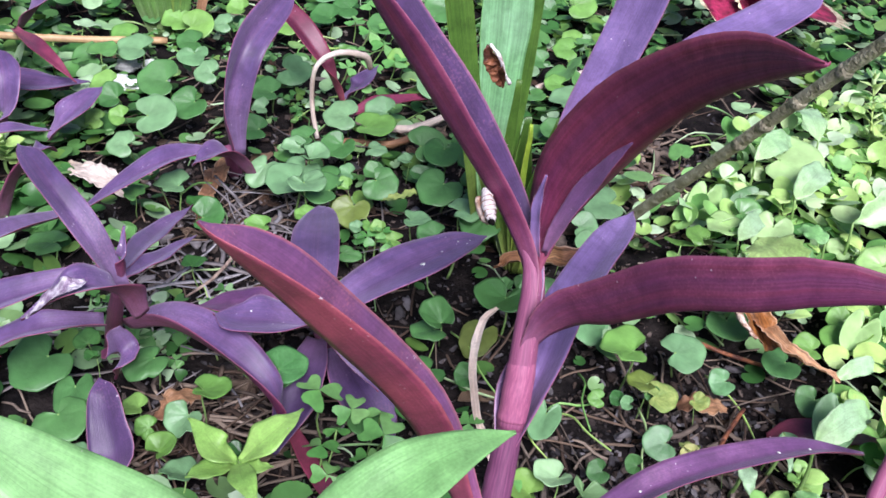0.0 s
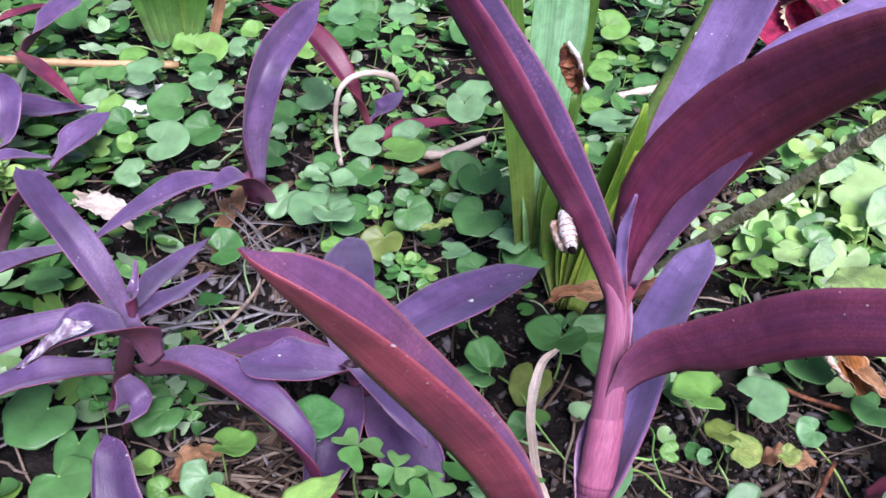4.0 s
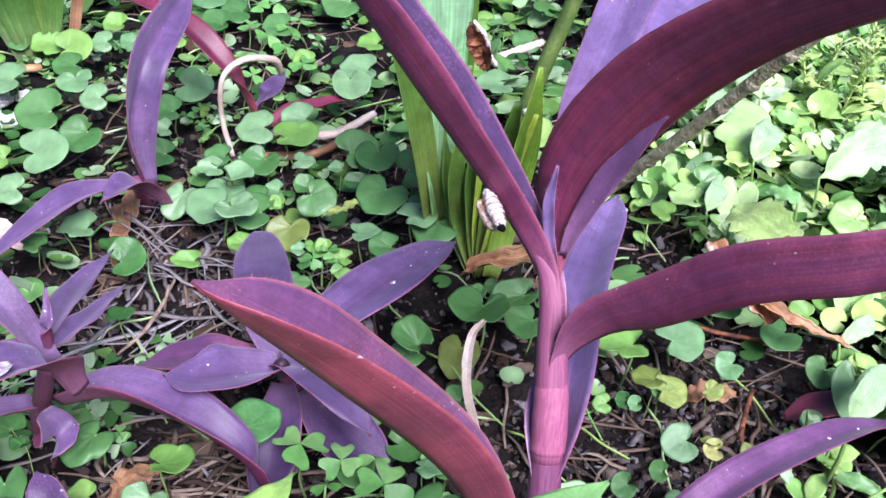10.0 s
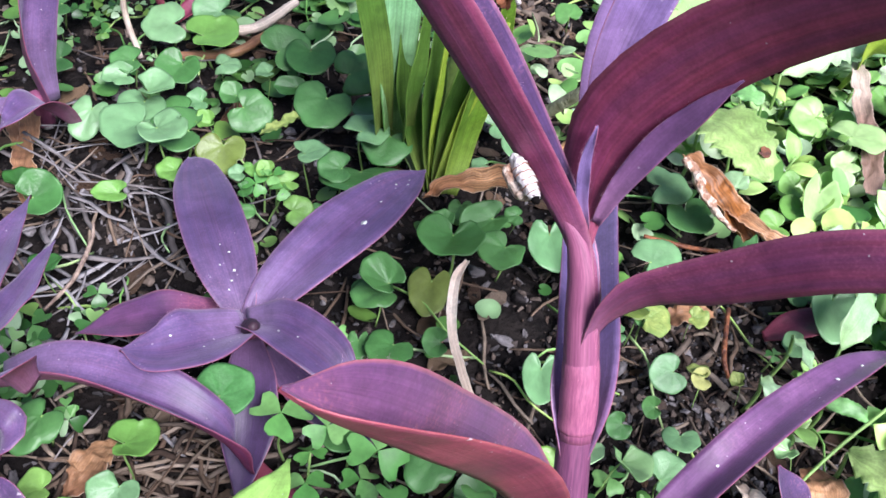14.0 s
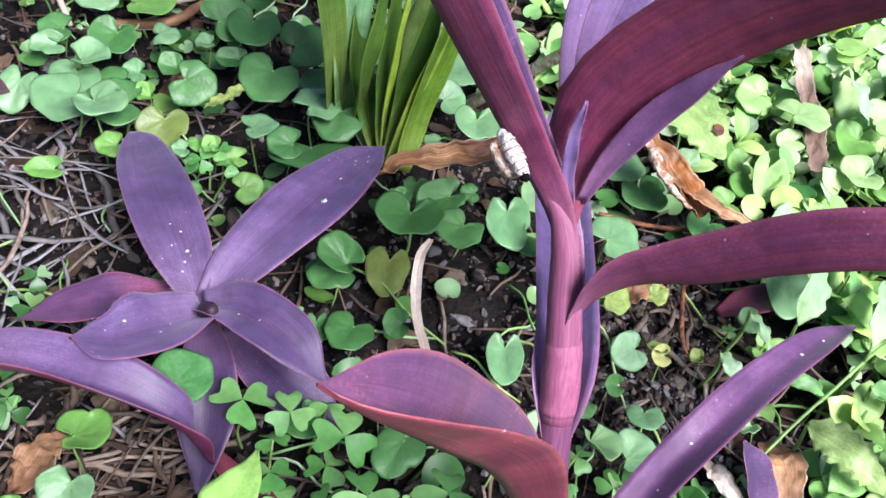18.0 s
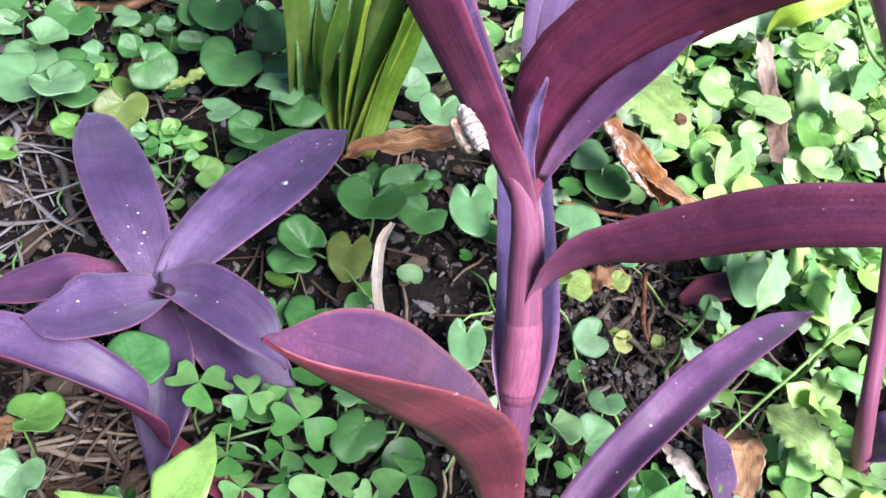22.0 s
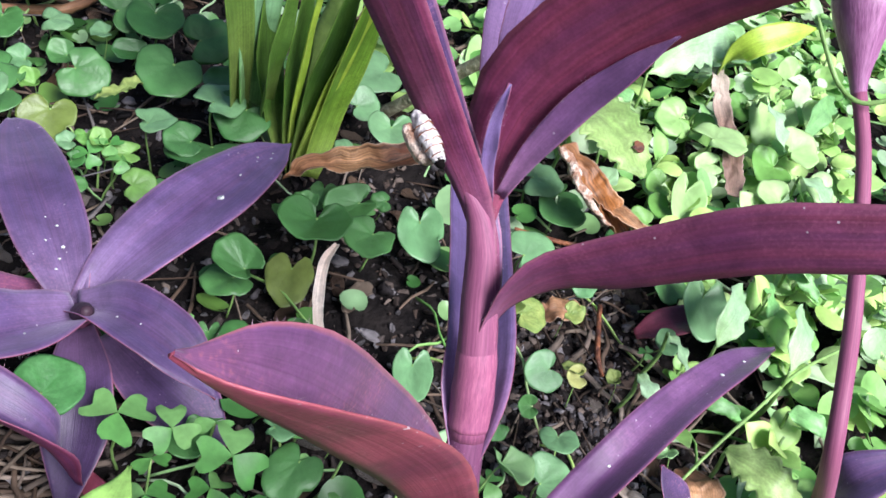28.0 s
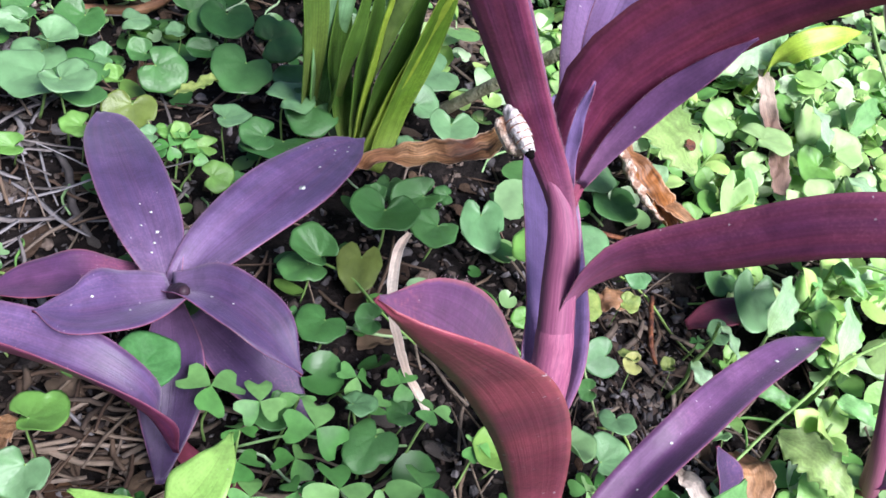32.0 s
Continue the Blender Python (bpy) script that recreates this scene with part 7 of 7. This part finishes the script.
for k in range(9):
    a = stones.uniform(0, 6.28)
    r = stones.uniform(0.002, 0.006)
    c = Vector((-0.206 + 0.02 * stones.random() ** 0.5 * math.cos(a) * 1.3, 0.33 + 0.016 * math.sin(a) * stones.random() ** 0.5, 0.004))
    patch_bm = bmesh.new()
    bmesh.ops.create_icosphere(patch_bm, subdivisions=3, radius=1)
    for v in patch_bm.verts:
        v.co = Vector((v.co.x * r * 1.5, v.co.y * r, v.co.z * r * 0.7)) * (1 + 0.45 * noise.noise(v.co * 1.8 + c * 900)) + c
    tagged(part("pale_stone", patch_bm, WHITE), "chalky white crumb of stone lying among round leaves", "stone", "pale stones")


def crimson(base, tip):
    """A pointed leaf with a scalloped pale rim, from base to tip."""
    d = Vector(tip) - Vector(base)
    l = d.length
    d.normalize()
    s = d.cross(Vector((0, -0.5, 0.86))).normalized()
    u = s.cross(d)
    bm = bmesh.new()
    rows = []
    for i in range(25):
        q = i / 24
        w = l * 0.4 * math.sin(math.pi * min(q ** 0.75, 1.0)) + 0.0004
        rim = 1 + 0.1 * math.sin(i * 2.1)
        rows.append([bm.verts.new(Vector(base) + d * l * q + s * w * v * (rim if abs(v) == 1 else 1) + u * l * (0.1 * q - 0.2 * q * q + 0.06 * abs(v))) for v in (-1, -0.82, -0.45, 0, 0.45, 0.82, 1)])
    for i in range(24):
        for j in range(6):
            f = bm.faces.new((rows[i][j], rows[i + 1][j], rows[i + 1][j + 1], rows[i][j + 1]))
            f.material_index = 1 if j in (0, 5) or i > 21 else 0
    return part("leaf", bm, [CORAL, CREAM])


coleus = empty("crimson_foliage_plant", (0.2, 0.56, 0), "crimson foliage plant with scalloped cream-green leaf rims", "plant")
for row in CRIMSON:
    under(crimson(row[:3], row[3:]), coleus)
under(part("stem", tube_bm([(0.21, 0.57, -0.003), (0.21, 0.57, 0.06), (0.205, 0.568, 0.1)], [0.004, 0.0035, 0.002], n=10, k=8), CORAL), coleus)


# ---- leaf carpet, clover carpet and mulch ----
def joined(name, items, mats, label, category):
    """One mesh of many small shapes: items are (mesh, matrix)."""
    vs, fs, mi, base = [], [], [], 0
    for me, mx in items:
        co = np.empty(len(me.vertices) * 3)
        me.vertices.foreach_get("co", co)
        mm = np.array(mx)
        vs.append(co.reshape(-1, 3) @ mm[:3, :3].T + mm[:3, 3])
        for p in me.polygons:
            fs.append([base + i for i in p.vertices])
            mi.append(p.material_index)
        base += len(me.vertices)
    out = bpy.data.meshes.new(name)
    out.from_pydata(np.concatenate(vs).tolist(), [], fs)
    out.polygons.foreach_set("material_index", mi)
    out.polygons.foreach_set("use_smooth", [True] * len(fs))
    for m in mats:
        out.materials.append(m)
    return tagged(new(name, out), label, category, kind="stuff")


def flat_kidney(r, cup, wob, seed):
    bm = bmesh.new()
    k, rings = 14, []
    for q in (0.0, 0.55, 1.0):
        row = []
        for i in range(k + 1):
            a = math.pi * (-1 + 2 * i / k) * 0.92
            s = 1 - 0.2 * math.exp(-((math.pi - abs(a)) / 0.35) ** 2) + wob * math.sin(3 * a + seed)
            row.append(bm.verts.new((math.cos(a) * r * s * q + r * 0.32 * q, math.sin(a) * r * s * q, cup * r * q * q)))
        rings.append(row)
    for q in range(2):
        for i in range(k):
            bm.faces.new((rings[q][i], rings[q + 1][i], rings[q + 1][i + 1], rings[q][i + 1]))
    bmesh.ops.remove_doubles(bm, verts=bm.verts, dist=0.00002)
    return bm


BARE = ((-0.12, 0.212, 0.035), (-0.118, 0.165, 0.032), (0.075, 0.045, 0.035), (0.08, 0.09, 0.028), (-0.1, 0.06, 0.03), (0.13, 0.33, 0.04), (0.1, 0.275, 0.03), (0.165, 0.41, 0.045), (0.08, 0.245, 0.022), (-0.09, 0.09, 0.03), (0.03, 0.06, 0.025), (0.09, 0.16, 0.02))


def bare(x, y, f=1.0):
    return any((x - a) ** 2 + (y - b) ** 2 < (r * f) ** 2 for a, b, r in BARE)


LAID = (((-0.102, 0.260), (0.019, 0.251), (0.050, 0.224), (0.080, 0.221), (0.052, 0.104), (0.032, 0.059), (-0.041, 0.076), (-0.035, 0.105), (-0.109, 0.120)), ((-0.253, 0.437), (0.004, 0.450), (-0.011, 0.185), (-0.194, 0.209)), ((0.043, 0.119), (0.087, 0.120), (0.166, 0.130), (0.113, 0.035), (0.015, 0.048)))


def laid(x, y):
    """True where the round leaves are laid one by one."""
    for p in LAID:
        odd = False
        for (a, b), (c, d) in zip(p, p[1:] + p[:1]):
            if (b > y) != (d > y) and x < (c - a) * (y - b) / (d - b) + a:
                odd = not odd
        if odd:
            return True
    return False


rnd = random.Random(4)
FLATS = [mesh_of("flat_leaf", flat_kidney(0.01, c, wb, s), CARPET) for c, wb, s in ((0.2, 0.03, 1), (0.05, 0.04, 2), (-0.15, 0.03, 3), (0.3, 0.05, 4))]
ROUNDS = [mesh_of("round_leaf_small", flat_kidney(0.0062, c, 0.03, s), BRIGHTS) for c, s in ((0.2, 1), (-0.1, 2), (0.35, 3))]
SMALLS = [mesh_of("small_leaf", oval_bm(0.011, 0.004, s), BRIGHTS, BRIGHTS) for s in (1, 2)]
carpet, weeds, trefoils = [], [], []
for i in range(30000):
    x, y = (rnd.uniform(-0.62, 0.6), rnd.uniform(-0.06, 1.0)) if i < 15000 else (rnd.gauss(0, 0.58), rnd.gauss(0.4, 0.6))
    out_ = i >= 15000
    if out_ and ((abs(x) < 0.6 and -0.06 < y < 1.0) or math.hypot(x, y + 0.2) < 0.16):
        continue
    dens = 0.64 + 1.0 * noise.noise(Vector((x * 9, y * 9, 5))) + (0.75 if y > 0.2 else 0.0)
    thin = laid(x, y)
    if rnd.random() > dens * (0.3 if thin and y < 0.24 else 1.0 if thin else 1.0) or bare(x, y):
        continue
    if any((x - a) ** 2 + (y - b) ** 2 < (r * 0.8) ** 2 for a, b, r in placed) or any((x - c[0]) ** 2 + (y - c[1]) ** 2 < 0.00011 for c in CLOVERS):
        continue
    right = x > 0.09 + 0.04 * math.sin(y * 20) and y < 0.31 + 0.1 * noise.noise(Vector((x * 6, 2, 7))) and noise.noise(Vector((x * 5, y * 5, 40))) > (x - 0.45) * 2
    s = rnd.uniform(0.35, 0.85) * (1.25 if out_ else 0.7 if thin else 1.0)
    # The pale weed colours here also carry the sunlit patch.
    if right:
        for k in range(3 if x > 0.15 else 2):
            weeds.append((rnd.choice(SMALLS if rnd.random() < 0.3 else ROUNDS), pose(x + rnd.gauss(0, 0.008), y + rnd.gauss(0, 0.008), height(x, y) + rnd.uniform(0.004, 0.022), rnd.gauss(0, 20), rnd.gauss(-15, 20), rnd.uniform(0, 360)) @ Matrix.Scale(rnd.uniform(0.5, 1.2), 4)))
    elif noise.noise(Vector((x * 12, y * 12, 30))) > 0.22:
        t = pose(x, y, height(x, y) + rnd.uniform(0.005, 0.016), rnd.gauss(5, 12), rnd.gauss(0, 12), rnd.uniform(0, 120))
        for k in range(3):
            trefoils.append((HEARTS[k], t @ pose(0, 0, 0, 0, 0, 120 * k) @ Matrix.Scale(s * 0.75, 4)))
    else:
        carpet.append((rnd.choice(FLATS), pose(x, y, height(x, y) + rnd.uniform(0.003, 0.009 if thin else 0.016), rnd.gauss(6, 15), rnd.gauss(0, 15), rnd.uniform(0, 360)) @ Matrix.Scale(s, 4)))
joined("round_leaf_carpet", carpet, [CARPET], "low carpet of small round green leaves", "ground cover")
joined("clover_carpet", trefoils, [CARPET], "patches of small three-leaved clover", "ground cover")
joined("weed_carpet", weeds, [BRIGHTS], "tangle of tiny pale green weed leaves", "ground cover")

# flat bark chips on the bare soil
BARKS = many_material("bark_chip", [(0.16, 0.09, 0.055), (0.08, 0.05, 0.038), (0.24, 0.15, 0.1), (0.2, 0.17, 0.155), (0.3, 0.25, 0.22)], 0.85, 0, 260, 0.9, True, 0.2)


def bark_chip_bm(seed):
    bm = bmesh.new()
    k, rows = 11, []
    for q, z in ((0.0, 0.09), (0.7, 0.1), (1.0, 0.0), (0.96, -0.1)):
        rows.append([bm.verts.new((math.cos(a) * q * (1 + 0.35 * noise.noise(Vector((math.cos(a) * 1.3, math.sin(a) * 1.3, seed)))), math.sin(a) * q * 0.45 * (1 + 0.5 * noise.noise(Vector((math.cos(a) * 1.7, math.sin(a) * 1.7, seed + 9)))), z + 0.08 * noise.noise(Vector((math.cos(a) * q * 2, math.sin(a) * q * 2, seed + 4))))) for a in (2 * math.pi * i / k for i in range(k))])
    for r, t in zip(rows, rows[1:]):
        for i in range(k):
            bm.faces.new((r[i], t[i], t[(i + 1) % k], r[(i + 1) % k]))
    bmesh.ops.remove_doubles(bm, verts=bm.verts, dist=0.0001)
    return bm


CHIPS = [mesh_of("bark_chip", bark_chip_bm(s), BARKS) for s in (1.3, 4.1, 7.7, 12.9)]
scatter = random.Random(21)
for a, b, r, count in ((-0.12, 0.21, 0.03, 14), (-0.115, 0.165, 0.03, 12), (0.075, 0.05, 0.03, 12), (0.08, 0.09, 0.02, 6), (-0.1, 0.06, 0.025, 10), (-0.055, 0.285, 0.03, 12), (-0.02, 0.1, 0.02, 5), (0.06, 0.16, 0.02, 5), (0.085, 0.25, 0.02, 8), (-0.09, 0.13, 0.02, 6), (-0.06, 0.31, 0.05, 24), (-0.14, 0.33, 0.05, 18), (0.0, 0.38, 0.06, 18)):
    for k in range(count):
        x, y, l = scatter.gauss(a, r), scatter.gauss(b, r), scatter.uniform(0.0025, 0.0075)
        ob = new("bark_chip", scatter.choice(CHIPS))
        ob.matrix_world = pose(x, y, height(x, y) + l * 0.1, scatter.gauss(0, 9), scatter.gauss(0, 9), scatter.uniform(0, 360)) @ Matrix.Scale(l, 4)
        tagged(ob, "flat weathered brown bark chip lying on soil", "bark chip", "bark chips")

# crumpled scraps of dead leaves between the plants
SCRAPS = many_material("leaf_scrap", [(0.2, 0.11, 0.06), (0.09, 0.055, 0.04), (0.28, 0.18, 0.11), (0.36, 0.28, 0.22), (0.14, 0.08, 0.05)], 0.7, 0.1, 240, 0.8, True, 0.3)


def scrap_bm(seed):
    bm = leaf_bm([(-1, 0, 0), (-0.3, 0.1, 0.12), (0.4, -0.05, 0.1), (1, 0.08, 0.0)], [0.12, 0.5, 0.42, 0.05], [(0, 0, 1)], [16, 22, 18, 10], thick=0.03, n=14, m=4, wave=0.06, seed=seed)
    for v in bm.verts:
        v.co += noise.noise_vector(v.co * 1.6 + Vector((seed, 0, 0))) * 0.22 + noise.noise_vector(v.co * 4.5 + Vector((0, seed, 0))) * 0.07
    return bm


SCRAP = [mesh_of("leaf_scrap", scrap_bm(s), SCRAPS, SCRAPS) for s in (2, 5, 9, 14)]
for a, b, r, count in ((-0.12, 0.2, 0.035, 9), (0.08, 0.06, 0.035, 10), (-0.1, 0.055, 0.03, 9), (-0.05, 0.28, 0.04, 9), (-0.16, 0.3, 0.05, 8), (0.02, 0.36, 0.06, 9), (0.06, 0.14, 0.03, 6), (0.1, 0.24, 0.03, 6), (-0.02, 0.09, 0.025, 4)):
    for k in range(count):
        x, y, l = scatter.gauss(a, r), scatter.gauss(b, r), scatter.uniform(0.004, 0.009)
        ob = new("leaf_scrap", scatter.choice(SCRAP))
        ob.matrix_world = pose(x, y, height(x, y) + l * 0.14, scatter.gauss(0, 12), scatter.gauss(0, 12), scatter.uniform(0, 360)) @ Matrix.Scale(l, 4)
        tagged(ob, "crumpled brown scrap of dead leaf lying on soil", "dead leaf", "leaf scraps")


# mulch: straws, crumbs and shreds
STRAW = mesh_of("straw", tube_bm([(-0.5, 0, 0), (-0.15, 0.03, 0.02), (0.2, -0.02, 0.02), (0.5, 0.02, 0)], [0.02, 0.026, 0.026, 0.015], n=6, k=5), STRAWS)
chip = bmesh.new()
bmesh.ops.create_icosphere(chip, subdivisions=2, radius=0.5)
for v in chip.verts:
    v.co = Vector((v.co.x, v.co.y * 0.6, v.co.z * 0.3)) * (1 + 0.7 * noise.noise(v.co * 3))
CHIP = mesh_of("chip", chip, MULCH)
small = bmesh.new()
bmesh.ops.create_icosphere(small, subdivisions=1, radius=0.5)
for v in small.verts:
    v.co = Vector((v.co.x, v.co.y * 0.6, v.co.z * 0.4)) * (1 + 1.3 * noise.noise(v.co * 4 + Vector((7, 2, 5))))
GRIT = mesh_of("grit", small, MULCH)
straws, crumbs = [], []
for i in range(26000):
    wide = i % 3 == 0
    x, y = (rnd.uniform(-0.5, 0.45), rnd.uniform(-0.06, 0.75)) if wide else (rnd.gauss(-0.01, 0.13), rnd.uniform(-0.05, 0.3))
    near = bare(x, y, 1.3)
    if not near and rnd.random() > 0.55:
        continue
    z = height(x, y)
    if i % 6 == 0:
        straws.append((STRAW, pose(x, y, z + rnd.uniform(0.0005, 0.005), rnd.gauss(0, 8), rnd.gauss(0, 10), rnd.uniform(0, 360)) @ Matrix.Diagonal((rnd.uniform(0.008, 0.04), 0.016 * rnd.uniform(0.4, 1.7), 0.018, 1))))
    else:
        s = rnd.uniform(0.0008, 0.0034) * (2.2 if rnd.random() < 0.07 else 1)
        crumbs.append((CHIP if s > 0.0022 else GRIT, pose(x, y, z + s * 0.15, rnd.gauss(0, 40), rnd.gauss(0, 40), rnd.uniform(0, 360)) @ Matrix.Diagonal((s * rnd.uniform(0.9, 1.7), s * rnd.uniform(0.7, 1.4), s * rnd.uniform(0.8, 1.6), 1))))
for i in range(60):
    x, y = rnd.gauss(0.084, 0.014), rnd.gauss(0.255, 0.022)
    straws.append((STRAW, pose(x, y, height(x, y) + rnd.uniform(0.001, 0.005), rnd.gauss(0, 14), rnd.gauss(0, 10), rnd.uniform(0, 360)) @ Matrix.Diagonal((rnd.uniform(0.01, 0.03), rnd.uniform(0.03, 0.1), 0.03, 1))))
for i in range(135):
    x, y = (rnd.gauss(-0.098, 0.02), rnd.gauss(0.062, 0.018)) if i < 110 else (rnd.gauss(0.09, 0.024), rnd.gauss(0.06, 0.025))
    w = rnd.uniform(0.012, 0.026)
    straws.append((STRAW, pose(x, y, height(x, y) + rnd.uniform(0.001, 0.006), rnd.gauss(0, 10), rnd.gauss(0, 12), rnd.uniform(0, 360)) @ Matrix.Diagonal((rnd.uniform(0.012, 0.034), w * rnd.uniform(0.7, 2.4), w, 1))))
for i in range(900):
    x, y = rnd.gauss(0.075, 0.022), rnd.gauss(0.06, 0.026)
    s = rnd.uniform(0.001, 0.0042)
    crumbs.append((CHIP if s > 0.0022 else GRIT, pose(x, y, height(x, y) + s * 0.2, rnd.gauss(0, 40), rnd.gauss(0, 40), rnd.uniform(0, 360)) @ Matrix.Diagonal((s * rnd.uniform(0.9, 1.7), s * rnd.uniform(0.7, 1.4), s * rnd.uniform(0.8, 1.6), 1))))
joined("dry_straw", straws, [STRAWS], "scattered dry straw and fine stalks on soil", "mulch")
joined("soil_crumbs", crumbs, [MULCH], "crumbs of bark and soil", "mulch")

# pale dead grass on the bare soil
dead = []
for i in range(120):
    a, b, r = rnd.choice(((-0.12, 0.2, 0.03), (-0.115, 0.165, 0.026), (-0.14, 0.11, 0.02)))
    x, y = rnd.gauss(a, r), rnd.gauss(b, r)
    w = rnd.uniform(0.006, 0.013)
    dead.append((STRAW, pose(x, y, height(x, y) + rnd.uniform(0.001, 0.007), rnd.gauss(0, 10), rnd.gauss(0, 12), rnd.uniform(0, 360)) @ Matrix.Diagonal((rnd.uniform(0.012, 0.05), w * rnd.uniform(1, 5), w, 1))))
joined("dead_grass", dead, [GRASS], "thin bleached strands of dead grass on soil", "dead grass")

# dried white flecks on the leaves
def fleck(ob, i, j, r):
    v = ob.data.vertices[i * 11 + j]
    n_ = v.normal if v.normal.z > 0 else -v.normal
    side = n_.cross(Vector((0.3, 0.9, 0.1))).normalized()
    up_ = n_.cross(side)
    bm = bmesh.new()
    bmesh.ops.create_icosphere(bm, subdivisions=2, radius=1)
    for q in bm.verts:
        k = r * (1 + 0.8 * noise.noise(q.co * 2.2 + v.co * 700))
        q.co = v.co + (side * q.co.x + up_ * q.co.y * 0.8) * k + n_ * (q.co.z * min(r * 0.3, 0.0003) + 0.0002)
    part("white_fleck", bm, WHITE, ob)


for plant_, index, rows in ((rosette, 1, ((14, 6, 0.0016), (17, 5, 0.0005), (20, 4, 0.0006), (21, 6, 0.0005), (22, 5, 0.0004))), (rosette, 0, ((5, 5, 0.0006), (6, 6, 0.0008), (7, 4, 0.0005), (8, 6, 0.0006), (9, 5, 0.0004), (4, 4, 0.0006))), (tall, 8, ((20, 5, 0.0009), (22, 5, 0.0008), (12, 4, 0.0006), (9, 6, 0.0005))), (rosette, 3, ((10, 4, 0.0005), (15, 7, 0.0006))), (rosette, 2, ((9, 6, 0.0005), (12, 5, 0.0004)))):
    ob = [c for c in plant_.children if c.name.startswith("leaf")][index]
    for row in rows:
        fleck(ob, row[0], row[1], row[2] * 0.6)

# creeping runners between the leaves
RUNNER = mesh_of("runner", tube_bm([(-0.5, 0, 0), (-0.2, 0.09, 0.1), (0.15, -0.06, 0.13), (0.5, 0.04, 0)], [0.02, 0.02, 0.02, 0.016], n=8, k=5), BRIGHTS)
runners = []
for i in range(450):
    x, y = rnd.uniform(-0.4, 0.4), rnd.uniform(-0.04, 0.6)
    runners.append((RUNNER, pose(x, y, height(x, y) + rnd.uniform(0.001, 0.006), rnd.gauss(0, 10), rnd.gauss(0, 10), rnd.uniform(0, 360)) @ Matrix.Diagonal((rnd.uniform(0.015, 0.05), 0.018, 0.03, 1))))
joined("creeping_runners", runners, [BRIGHTS], "thin creeping green runners over the soil", "ground cover")
